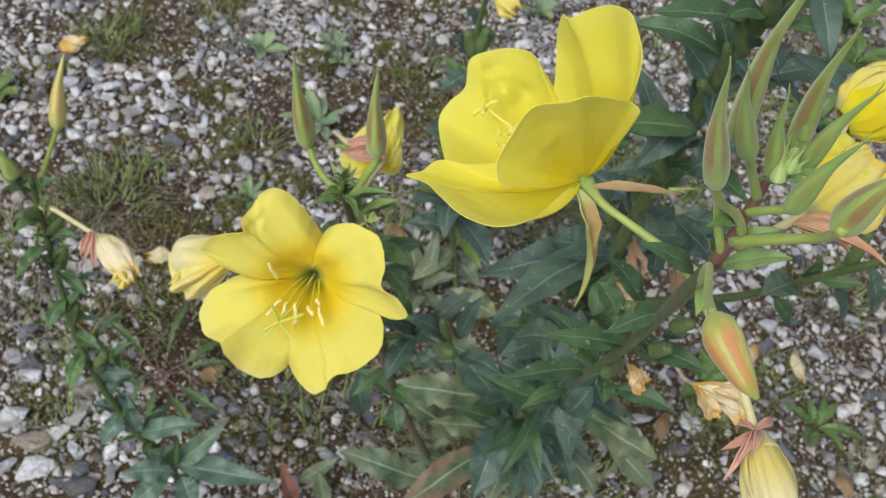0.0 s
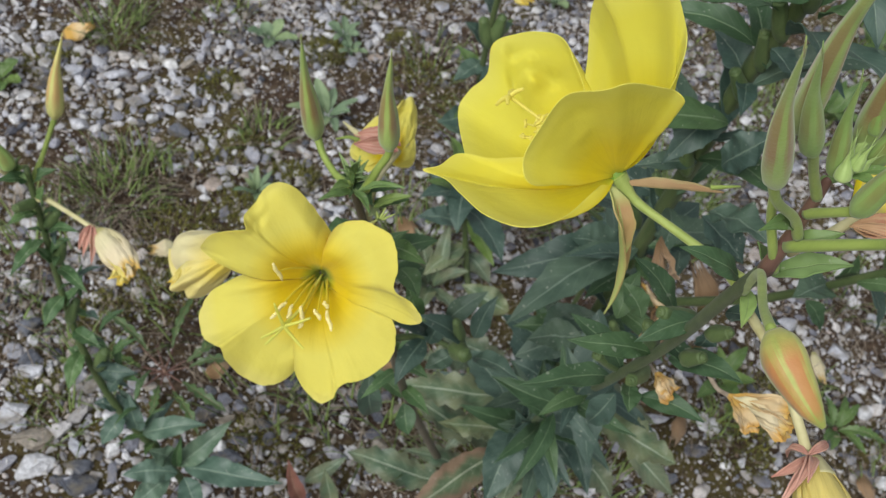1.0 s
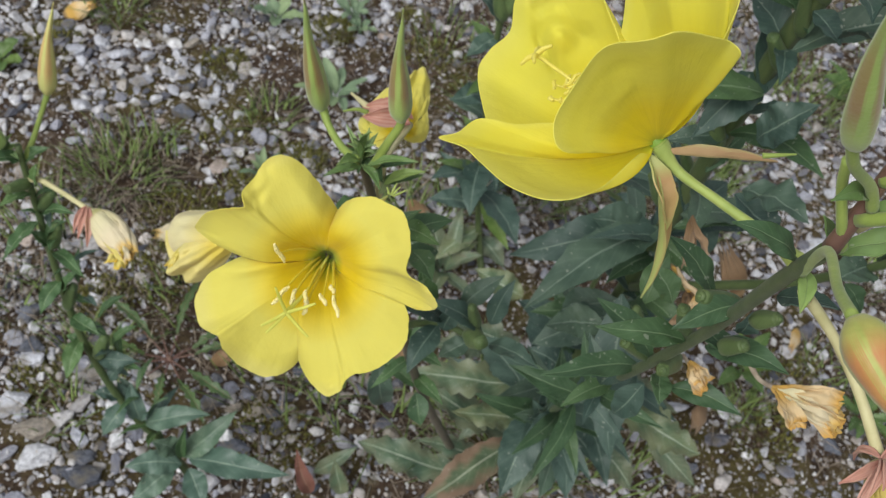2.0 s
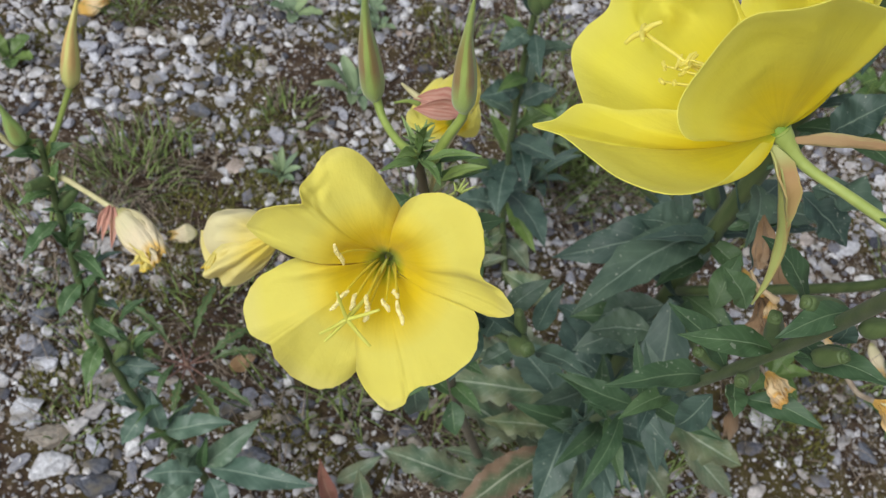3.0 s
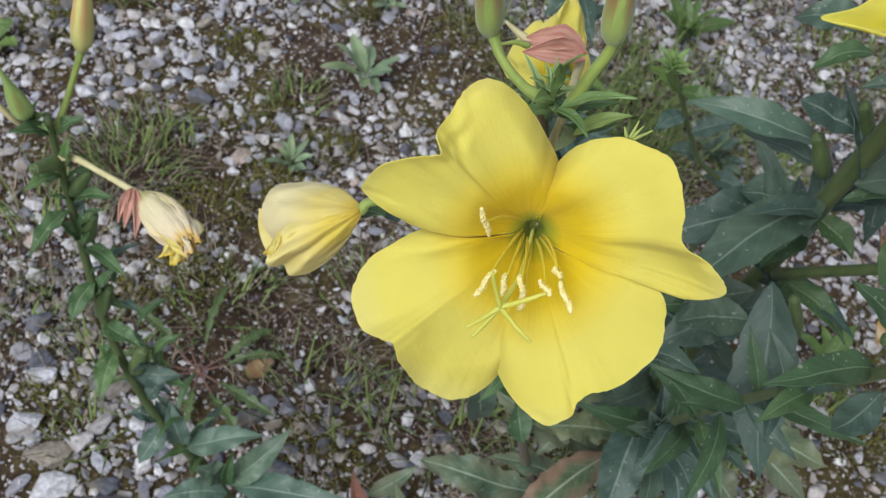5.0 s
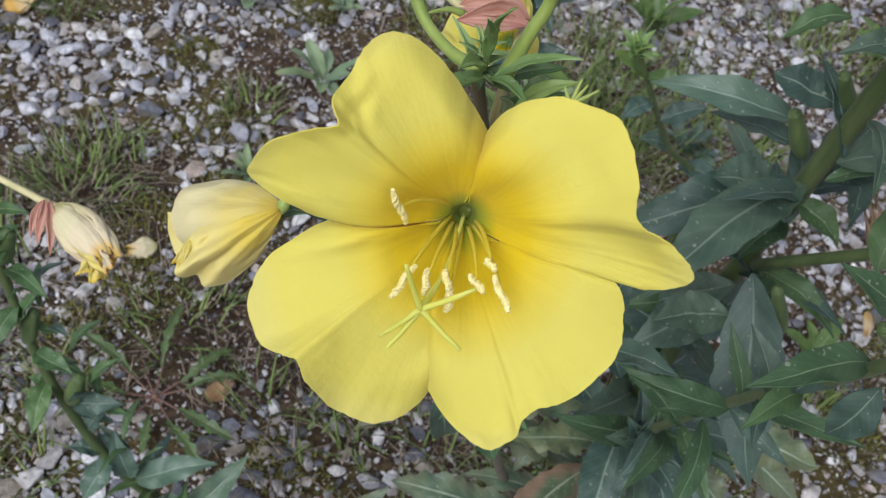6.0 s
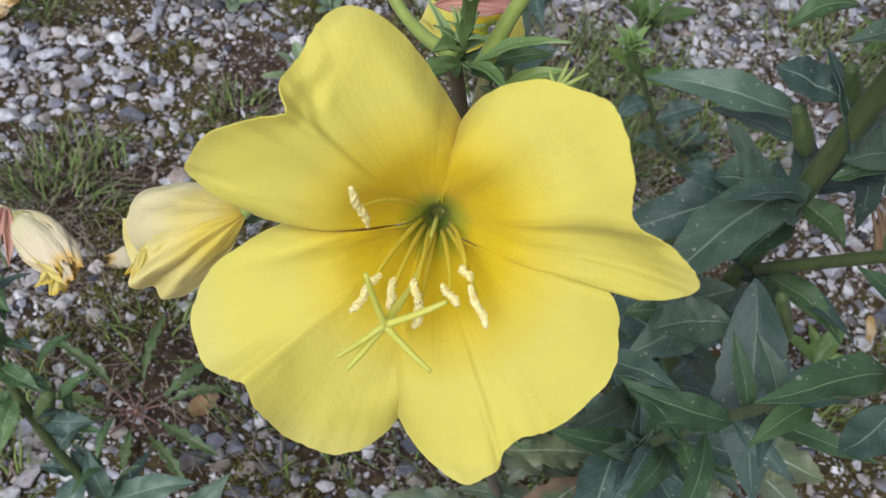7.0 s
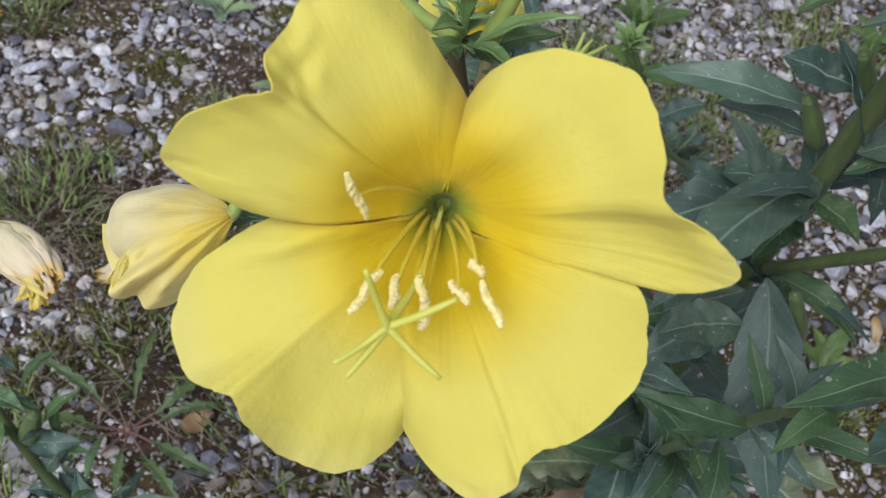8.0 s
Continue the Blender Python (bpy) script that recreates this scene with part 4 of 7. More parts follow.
# the gravel goes on all round and thins out
BITS = []
for _ in range(8):
    co = np.array([(1.2, 0, 0), (-1.1, 0, 0), (0, 1, 0), (0, -1, 0), (0, 0, 0.75), (0, 0, -0.6)]) + stone_rng.normal(0, 0.2, (6, 3))
    BITS.append((co, [(0, 2, 4), (2, 1, 4), (1, 3, 4), (3, 0, 4), (2, 0, 5), (1, 2, 5), (3, 1, 5), (0, 3, 5)]))
for k in range(95000):
    far = 2.1 * math.sqrt(stone_rng.uniform(0, 1))
    a = stone_rng.uniform(0, 2 * math.pi)
    x, y = 0.05 + far * math.cos(a), 1.0 + far * math.sin(a)
    inside = 0.28 < y < 1.8 and abs(x - 0.05) < 0.36 + 0.36 * y
    if inside or bare(x, y) + max(0.0, far - 1.0) * 0.85 > stone_rng.uniform(0.1, 1):
        continue
    r = float(np.clip(stone_rng.lognormal(math.log(0.005), 0.45), 0.0024, 0.013))
    co, fc = BITS[k % 8]
    rot = np.array(Euler((0, 0, a * 7)).to_matrix())
    pv.append(co * r @ rot.T + vec((x, y, ground_height(x, y) + r * 0.25)))
    pf.append(np.array(fc) + total)
    total += len(co)
tagged(mesh("gravel", np.vstack(pv), np.vstack(pf), STONE, ground, smooth=False), kind="stuff")["label"] = "small grey, white and tan gravel"


# a strewing of paler chips where the bed is stoniest
pv, pf, total = [], [], 0
for k in range(4200):
    cx, cy = ((-0.492, 0.962), (-0.321, 0.965), (-0.188, 1.22), (-0.305, 0.527), (0.146, 1.282))[k % 5]
    x, y = stone_rng.normal(cx, 0.11), stone_rng.normal(cy, 0.1)
    if bare(x, y) > stone_rng.uniform(0.1, 0.7):
        continue
    r = float(np.clip(stone_rng.lognormal(math.log(0.0026), 0.45), 0.0012, 0.006))
    co, fc = ROCKS[k % len(ROCKS)] if r > 0.0034 else CHIPS[k % len(CHIPS)]
    rot = np.array(Euler((stone_rng.normal(0, 0.3), stone_rng.normal(0, 0.3), k * 1.7)).to_matrix())
    pv.append(co * r @ rot.T + vec((x, y, ground_height(x, y) + 0.0015 + r * 0.35)))
    pf.append(np.array(fc) + total)
    total += len(co)
tagged(mesh("gravel", np.vstack(pv), np.vstack(pf), STONE_LIGHT, ground, smooth=False), kind="stuff")["label"] = "scattered pale grey and white stone chips"


# crumbs of earth, bark and brown grit over the soil between the stones
pv, pf, total = [], [], 0
for k in range(46000):
    x, y = stone_rng.uniform(-0.7, 0.8), stone_rng.uniform(0.36, 1.7)
    if abs(x - 0.05) > 0.33 + 0.34 * y:
        continue
    r = float(np.clip(stone_rng.lognormal(math.log(0.0013), 0.4), 0.0007, 0.0034))
    co, fc = BITS[k % 8]
    rot = np.array(Euler((stone_rng.normal(0, 0.5), stone_rng.normal(0, 0.5), k * 2.3)).to_matrix())
    pv.append(co * vec((stone_rng.uniform(1, 1.9), 1, 0.8)) * r @ rot.T + vec((x, y, ground_height(x, y) + r * 0.4)))
    pf.append(np.array(fc) + total)
    total += len(co)
tagged(mesh("crumbs", np.vstack(pv), np.vstack(pf), CRUMB, ground, smooth=False), kind="stuff")["label"] = "brown crumbs of earth, bark and fine grit"


# ---- grass, straw and moss ----
def tuft(at, spread, blades, length, straws, seed, lean=0.5, label="tuft of short green grass with dry straw"):
    rng = np.random.default_rng(seed)
    ob = thing("grass_tuft", (at[0], at[1], 0), label, "grass", "grass tufts on the gravel", "stuff")
    v, f, uv = strands(rng, at, spread, blades, length * 1.1, lean, 0.0013, 0.7)
    mesh("green_blades", v, f, GRASS, ob, "", uv)
    v, f, uv = strands(rng, at, spread * 1.25, straws, length * 1.1, 1.2, 0.0006, 0.6)
    mesh("dry_straws", v, f, STRAW, ob, "dry straw-coloured stalks", uv)


tuft((0.04, 0.617), 0.04, 16, 0.075, 12, 31, 0.35)
tuft((-0.009, 0.628), 0.04, 12, 0.06, 10, 32, 0.4)
tuft((0.137, 0.569), 0.05, 36, 0.07, 40, 33, 0.4)
tuft((-0.097, 0.601), 0.05, 16, 0.05, 16, 34, 0.5)
tuft((-0.196, 0.663), 0.05, 48, 0.04, 60, 35, 0.6)
tuft((-0.46, 1.034), 0.038, 94, 0.042, 92, 1)
tuft((-0.335, 0.806), 0.051, 85, 0.039, 155, 2)
tuft((-0.352, 0.774), 0.043, 65, 0.039, 113, 3)
tuft((-0.217, 0.938), 0.030, 43, 0.029, 92, 4)
tuft((-0.051, 1.165), 0.043, 58, 0.032, 62, 7)
tuft((-0.061, 0.576), 0.060, 22, 0.045, 36, 8)
tuft((0.024, 0.587), 0.060, 26, 0.06, 34, 9)
tuft((-0.384, 0.674), 0.060, 43, 0.052, 124, 10)
tuft((-0.266, 0.562), 0.043, 43, 0.039, 41, 11)
tuft((-0.261, 0.492), 0.030, 25, 0.032, 31, 12)
tuft((-0.007, 0.855), 0.051, 86, 0.059, 113, 13, 0.4)
tuft((0.167, 0.627), 0.076, 86, 0.065, 113, 14, 0.4)
tuft((0.557, 0.998), 0.051, 58, 0.045, 124, 15)
tuft((0.49, 0.828), 0.034, 50, 0.026, 52, 16)
tuft((0.399, 0.745), 0.025, 65, 0.023, 20, 17)
tuft((0.604, 0.738), 0.043, 36, 0.032, 62, 18)
tuft((-0.361, 0.584), 0.034, 22, 0.032, 62, 19)
tuft((0.329, 1.015), 0.060, 79, 0.039, 62, 20)
tuft((0.413, 1.271), 0.076, 94, 0.045, 92, 21)
tuft((0.149, 1.008), 0.060, 86, 0.059, 113, 22)
tuft((-0.351, 1.129), 0.043, 36, 0.026, 92, 23)
tuft((0.265, 0.593), 0.068, 72, 0.052, 83, 24)
tuft((-0.058, 0.709), 0.060, 43, 0.045, 124, 25)
tuft((0.04, 1.21), 0.043, 43, 0.032, 62, 26)
tuft((0.26, 1.347), 0.068, 50, 0.032, 62, 27)


def moss(at, spread, count, seed):
    """A low cushion of moss: a crowd of tiny upright shoots."""
    v, f, uv = strands(np.random.default_rng(seed), at, spread, count, 0.007, 0.7, 0.0011, 0.4)
    tagged(mesh("moss", v, f, MOSS, None, "", uv), "yellow-green moss cushion between the stones", "moss", "moss cushions", "stuff")


moss((-0.201, 1.12), 0.028, 420, 1)
moss((-0.508, 0.948), 0.035, 420, 2)
moss((-0.305, 1.001), 0.03, 380, 3)
moss((-0.108, 1.187), 0.025, 200, 4)
moss((-0.2, 0.803), 0.05, 600, 5)
moss((-0.259, 0.758), 0.045, 500, 6)
moss((-0.35, 1.169), 0.04, 420, 7)
moss((-0.196, 1.243), 0.03, 300, 8)
moss((-0.237, 0.68), 0.045, 500, 9)
moss((-0.16, 0.889), 0.03, 350, 10)
moss((-0.062, 1.115), 0.05, 500, 11)
moss((-0.285, 0.627), 0.03, 300, 12)
moss((-0.301, 0.521), 0.03, 300, 13)
moss((-0.067, 0.541), 0.04, 220, 14)
moss((0.456, 0.81), 0.04, 400, 15)
moss((0.428, 0.728), 0.04, 420, 16)
moss((0.269, 1.013), 0.06, 600, 17)
moss((-0.238, 0.892), 0.05, 500, 18)

litter_rng = np.random.default_rng(5)
lv, lf, luv = [], [], []
for k in range(150):
    v, f, uv = strands(litter_rng, (litter_rng.uniform(-0.6, 0.65), litter_rng.uniform(0.35, 1.5)), 0.09, 14, litter_rng.uniform(0.02, 0.055), 1.45, 0.0005, 0.15, 1.0)
    lf += [tuple(i + len(lv) for i in q) for q in f]
    lv += v
    luv += uv
tagged(mesh("straw_litter", lv, lf, STRAW, None, "", luv), "scattered dry stalks and roots lying on the soil", "litter", kind="stuff")


# ---- small weeds on the ground ----
def rosette(name, at, count, length, width, mat, seed, label, lift=0.5, blunt=0.8, teeth=0, lobes=0.0, turn=0.0, group="rosette weeds"):
    rng = np.random.default_rng(seed)
    ob = thing(name, (at[0], at[1], 0), label, "weed", group)
    c = vec((at[0], at[1], 0.006))
    for k in range(count):
        a = turn + k * 2 * math.pi / count + rng.uniform(-0.25, 0.25)
        l = length * rng.uniform(0.7, 1.15)
        up = lift * rng.uniform(0.5, 1.3)
        d = vec((math.cos(a) * math.cos(up), math.sin(a) * math.cos(up), math.sin(up)))
        leaf(ob, c + d * 0.004, c + d * l, width * rng.uniform(0.8, 1.15), mat, 0.1, 0.3, 0.05, teeth, (0, 0, 1), 0.0, blunt, seed * 50 + k, lobes=lobes)
    tube("crown", [c - vec((0, 0, 0.006)), c + vec((0, 0, 0.004))], [0.003, 0.0015], STEM_RED if teeth else mat, ob, "", 8, 4)
    return ob


rosette("downy_weed", (-0.274, 1.106), 5, 0.036, 0.017, LEAF_GREY, 1, "small pale green downy rosette on gravel", 0.7, 1.0)
rosette("downy_weed", (-0.185, 1.157), 6, 0.03, 0.014, LEAF_GREY, 2, "small pale green downy rosette on gravel", 0.6, 1.0)
rosette("downy_weed", (-0.168, 1.134), 6, 0.022, 0.01, LEAF_GREY, 12, "tiny grey-green rosette on gravel", 0.6, 1.0)
rosette("downy_weed", (-0.158, 1.0), 8, 0.055, 0.014, LEAF_GREY, 3, "grey-green rosette with spoon-shaped downy leaves", 0.75, 0.9)
rosette("downy_weed", (0.077, 1.366), 7, 0.04, 0.015, LEAF_GREY, 4, "pale green downy rosette on gravel", 0.7, 1.0)
rosette("low_weed", (-0.196, 0.848), 10, 0.03, 0.008, LEAF_GREY, 5, "low bushy green weed on the soil", 0.8, 0.5)
rosette("low_weed", (-0.546, 0.889), 6, 0.035, 0.02, LEAF_WEED, 6, "low broad-leaved green weed", 0.5, 1.0)
rosette("low_weed", (0.196, 1.227), 10, 0.07, 0.018, LEAF_WEED, 7, "bushy green weed among stones", 1.0, 0.4)
rosette("low_weed", (0.535, 0.784), 8, 0.05, 0.014, LEAF_WEED, 8, "sprawling toothed green weed on gravel", 0.4, 0.3, 7, 0.3)
rosette("low_weed", (0.394, 0.794), 6, 0.05, 0.016, LEAF_WEED, 9, "low green weed with red leaf stalks", 0.5, 0.3)
rosette("low_weed", (0.04, 0.796), 8, 0.07, 0.02, LEAF_OLD, 10, "dull green weed with purplish leaf margins", 0.7, 0.3)
rosette("low_weed", (0.582, 1.486), 9, 0.06, 0.02, LEAF_WEED, 11, "leafy green weed on gravel", 0.7, 0.5)
rosette("low_weed", (0.082, 0.955), 9, 0.07, 0.016, LEAF_DARK, 13, "leafy grey-green weed among grass", 0.9, 0.4)
rosette("low_weed", (0.562, 1.565), 9, 0.08, 0.024, LEAF_WEED, 21, "leafy green weed on gravel", 0.8, 0.4)
rosette("low_weed", (0.505, 1.306), 8, 0.07, 0.02, LEAF_WEED, 22, "leafy green weed on gravel", 0.7, 0.4)
rosette("low_weed", (0.615, 1.327), 9, 0.07, 0.022, LEAF_WEED, 23, "leafy green weed on gravel", 0.8, 0.4)
tuft((0.573, 1.453), 0.09, 120, 0.05, 60, 41)
tuft((0.446, 1.26), 0.07, 80, 0.04, 60, 42)
rosette("low_weed", (0.255, 1.034), 8, 0.055, 0.014, LEAF_DARK, 25, "leafy grey-green weed among grass", 0.9, 0.5)
tuft((0.204, 1.091), 0.09, 130, 0.06, 90, 43)
tuft((0.28, 1.065), 0.08, 110, 0.06, 80, 44)
tuft((0.068, 1.059), 0.07, 90, 0.065, 70, 45, 0.6)
tuft((0.118, 1.031), 0.07, 90, 0.065, 70, 46, 0.6)
tuft((0.14, 1.115), 0.08, 90, 0.06, 70, 47, 0.6)
tuft((0.11, 0.968), 0.06, 70, 0.06, 70, 48, 0.6)
tuft((0.177, 0.99), 0.06, 80, 0.06, 70, 49, 0.6)
rosette("low_weed", (0.083, 1.025), 9, 0.06, 0.016, LEAF_GREY, 30, "leafy grey-green weed among grass", 0.9, 0.4)
dandelion = thing("dandelion", (-0.194, 0.584, 0), "flat dandelion rosette with toothed green leaves on red-brown stalks", "weed", "rosette weeds")
rng = np.random.default_rng(15)
for k in range(11):
    a = 0.4 + k * 2 * math.pi / 11 + rng.uniform(-0.2, 0.2)
    l = 0.07 * rng.uniform(0.7, 1.2)
    lift = rng.uniform(0.1, 0.4)
    d = vec((math.cos(a) * math.cos(lift), math.sin(a) * math.cos(lift), math.sin(lift)))
    c = vec((-0.194, 0.584, 0.007))
    tube("leaf_stalk", [c, c + d * l * 0.25, c + d * l * 0.5], [0.0013, 0.001, 0.0008], STEM_RED, dandelion, "", 6, 8)
    if k % 4 != 3:
        leaf(dandelion, c + d * l * 0.32, c + d * l * rng.uniform(0.95, 1.15), 0.0125 * rng.uniform(0.8, 1.15), LEAF_TOOTHED, 0.1, 0.3, 0.05, 5, (0, 0, 1), 0.0, 0.7, 750 + k, lobes=0.6)
tube("crown", [(-0.194, 0.584, 0.0), (-0.194, 0.584, 0.011)], [0.005, 0.0025], STEM_RED, dandelion, "red-brown crown", 8, 4)


# ---- the evening primroses ----
PLANTS = "evening primrose plants"


def primrose(at, label):
    return thing("evening_primrose", at, label, "flowering plant", PLANTS)


# the plant that bears the wide open flower
M = primrose((0.124, 0.575, 0), "evening primrose with a wide open yellow flower, buds and wilted flowers")
tube("stem", [(0.124, 0.575, 0), (0.0888, 0.5295, 0.1451), (0.0592, 0.4755, 0.3008), (0.0349, 0.4318, 0.4493), (0.0192, 0.4044, 0.5587), (0.0053, 0.3906, 0.6236)], [0.004, 0.0036, 0.003, 0.0024, 0.0019], STEM_BROWN, M, "red-brown upright stem", 12, 40, 0.04, 5)

CA, AXA = (0.0104, 0.3256, 0.6392), (0.0, -0.83, 0.557)
f1, f2, f3 = flower_axes(AXA)
FA = tube("flower", [(0.0174, 0.4075, 0.5664), (0.0143, 0.3811, 0.5963), (0.0112, 0.3506, 0.6200), vec(CA) - f3 * 0.011], [0.0026, 0.0014, 0.0014, 0.0018, 0.0028], TUBE, M, "wide open pale yellow four-petalled flower", 12, 24)
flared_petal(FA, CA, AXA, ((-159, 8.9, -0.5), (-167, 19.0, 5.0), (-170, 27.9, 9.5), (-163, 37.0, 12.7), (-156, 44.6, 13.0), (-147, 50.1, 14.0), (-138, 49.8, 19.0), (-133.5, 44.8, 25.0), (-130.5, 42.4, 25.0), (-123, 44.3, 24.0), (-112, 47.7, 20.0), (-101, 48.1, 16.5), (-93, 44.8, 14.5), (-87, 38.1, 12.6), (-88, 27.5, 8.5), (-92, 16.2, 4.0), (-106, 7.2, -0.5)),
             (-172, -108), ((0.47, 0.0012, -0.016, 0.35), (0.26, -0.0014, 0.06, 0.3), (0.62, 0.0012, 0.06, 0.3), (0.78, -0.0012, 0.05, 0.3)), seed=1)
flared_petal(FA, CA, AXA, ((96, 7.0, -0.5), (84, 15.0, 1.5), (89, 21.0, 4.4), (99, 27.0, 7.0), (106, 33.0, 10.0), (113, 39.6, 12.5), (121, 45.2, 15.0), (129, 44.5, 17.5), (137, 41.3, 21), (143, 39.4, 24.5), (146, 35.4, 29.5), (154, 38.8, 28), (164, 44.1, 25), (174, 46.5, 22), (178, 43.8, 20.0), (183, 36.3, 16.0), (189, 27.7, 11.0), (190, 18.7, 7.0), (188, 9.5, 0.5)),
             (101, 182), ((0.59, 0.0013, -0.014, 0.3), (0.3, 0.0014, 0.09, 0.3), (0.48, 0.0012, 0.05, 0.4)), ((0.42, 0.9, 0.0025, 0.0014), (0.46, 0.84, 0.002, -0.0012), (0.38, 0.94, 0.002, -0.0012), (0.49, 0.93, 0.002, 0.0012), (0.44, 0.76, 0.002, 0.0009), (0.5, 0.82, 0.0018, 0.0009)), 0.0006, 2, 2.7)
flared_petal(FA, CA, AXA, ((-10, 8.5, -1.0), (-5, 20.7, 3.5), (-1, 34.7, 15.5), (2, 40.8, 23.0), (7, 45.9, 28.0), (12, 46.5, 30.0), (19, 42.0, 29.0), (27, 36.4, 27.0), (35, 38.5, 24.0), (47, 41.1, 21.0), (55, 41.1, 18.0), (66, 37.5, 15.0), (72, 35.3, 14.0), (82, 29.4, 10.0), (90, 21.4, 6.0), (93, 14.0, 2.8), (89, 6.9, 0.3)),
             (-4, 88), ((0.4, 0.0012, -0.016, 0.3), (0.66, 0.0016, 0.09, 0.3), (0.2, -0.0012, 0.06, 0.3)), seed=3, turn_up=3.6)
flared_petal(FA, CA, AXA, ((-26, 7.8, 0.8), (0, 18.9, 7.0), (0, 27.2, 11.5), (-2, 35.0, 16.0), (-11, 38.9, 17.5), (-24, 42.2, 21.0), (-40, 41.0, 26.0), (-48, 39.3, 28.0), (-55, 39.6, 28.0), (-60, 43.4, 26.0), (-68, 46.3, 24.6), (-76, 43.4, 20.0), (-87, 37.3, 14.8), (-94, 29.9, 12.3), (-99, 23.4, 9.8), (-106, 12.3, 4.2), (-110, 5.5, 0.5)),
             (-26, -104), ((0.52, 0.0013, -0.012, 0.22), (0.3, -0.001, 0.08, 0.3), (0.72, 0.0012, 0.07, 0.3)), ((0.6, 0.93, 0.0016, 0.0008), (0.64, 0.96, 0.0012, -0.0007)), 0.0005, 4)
pit = np.zeros((14, 33, 3))
for j in range(14):
    for k in range(33):
        r = 0.0016 + 0.0031 * (j / 13) ** 1.2
        a = k * math.pi / 16
        pit[j, k] = vec(CA) + (f1 * math.cos(a) + f2 * math.sin(a)) * r + f3 * (-0.0055 + 0.0058 * (j / 13) ** 0.9)
sheet("throat", pit, np.array([(k / 32, j / 13) for j in range(14) for k in range(33)]), THROAT_CUP, FA, "deep green throat of the flower")
for k, (top, end) in enumerate((
        ((-0.0055, 0.3099, 0.6607), (-0.0015, 0.3111, 0.6499)), ((0.0028, 0.3052, 0.6446), (-0.0008, 0.2967, 0.6428)), ((0.0056, 0.3052, 0.6446), (0.0057, 0.2981, 0.6448)),
        ((0.0091, 0.3055, 0.6452), (0.0105, 0.3005, 0.6448)), ((0.0114, 0.3022, 0.6438), (0.011, 0.2972, 0.6417)), ((0.0143, 0.3064, 0.6446), (0.0179, 0.3025, 0.6442)),
        ((0.017, 0.3101, 0.6466), (0.0191, 0.3068, 0.6471)), ((0.0192, 0.3063, 0.6464), (0.0238, 0.2988, 0.645)))):
    a = math.radians((150, 195, 225, 250, 275, 300, 345, 325)[k])
    stamen(FA, vec(CA) + (f1 * math.cos(a) + f2 * math.sin(a)) * 0.0029 - f3 * 0.003, top, end, fat=1.12)
# its sepals, folded back behind the petals, with thin free tips
sepal(FA, vec(CA) - f3 * 0.009, (0.0265, 0.3462, 0.6628), 0.0055, SEPAL, 0.05, -f3, label="narrow green sepal folded back")
for across, along in ((-1.6, 2.6), (0.9, 5.2), (2.1, 4.2), (4.2, 3.8)):
    foot = vec((0.0268 + across * 0.0003, 0.3455, 0.6636))
    tube("sepal_tail", [foot, foot + vec((across * 0.0005, along * 0.0003, along * 0.0004)), foot + vec((across, along * 0.6, along * 0.8)) * 0.001], [0.0006, 0.00045, 0.0002], TUBE_LIGHT, FA, "thin green sepal tip", 7, 8)
SG = (0.006, 0.2932, 0.6465)
stigma = tube("stigma", [vec(CA) - f3 * 0.004, (0.0092, 0.308, 0.6425), SG], [0.0005, 0.0005, 0.0009], STIGMA, FA, "pale green style with spreading stigma lobes", 8, 16)
for end in ((0.0011, 0.294, 0.6586), (0.0155, 0.2958, 0.654), (-0.0007, 0.2858, 0.6445), (0.0013, 0.2858, 0.641), (0.0159, 0.2895, 0.641)):
    mid = (vec(SG) + vec(end)) / 2 + vec((0, 0, -0.0004))
    tube("stigma_lobe", [SG, mid, end], [0.0008, 0.00062, 0.0006, 0.0004], STIGMA, FA, "", 8, 12, rough=0.05)

# its buds, on long tubes
tube("bud_stalk", [(0.0058, 0.3818, 0.6335), (-0.0028, 0.3871, 0.6323), (-0.0115, 0.3948, 0.6335), (-0.0174, 0.4008, 0.6386)], [0.0022, 0.0017, 0.0016, 0.002], TUBE, M, "yellow-green stalk", 10, 20)
bud(M, (-0.0174, 0.4006, 0.6367), (-0.026, 0.3915, 0.6997), 0.0046, BUD, "upright green bud striped with red-brown")
tube("bud_stalk", [(0.0126, 0.3819, 0.6342), (0.0156, 0.3859, 0.6449), (0.0186, 0.3896, 0.653), (0.0186, 0.391, 0.6595)], [0.0024, 0.0019, 0.0018, 0.0021], TUBE, M, "yellow-green stalk", 10, 20)
bud(M, (0.0186, 0.3909, 0.6557), (0.013, 0.3835, 0.7144), 0.0046, BUD, "upright green bud striped with red-brown")

# its wilted flowers
W1 = tube("wilted_flower", [(0.0232, 0.4118, 0.553), (-0.0361, 0.3836, 0.5630), (-0.0451, 0.3779, 0.5602)], [0.0022, 0.0015, 0.0022], TUBE, M, "wilted pale yellow flower closed like a bag", 10, 20)
CV, AXV = (-0.0436, 0.3787, 0.5604), (-0.2, 0.55, -0.8)
cupped_petal(W1, CV, (0.2, -0.55, 0.8), ((-0.0478, 0.3826, 0.5516), (-0.0561, 0.3964, 0.5449), (-0.0661, 0.4, 0.5399), (-0.0786, 0.3992, 0.5338), (-0.0843, 0.3904, 0.5328), (-0.084, 0.3829, 0.5297), (-0.0767, 0.376, 0.5227)), 0.1, 91, PETAL_CREAM, limp=0.4)
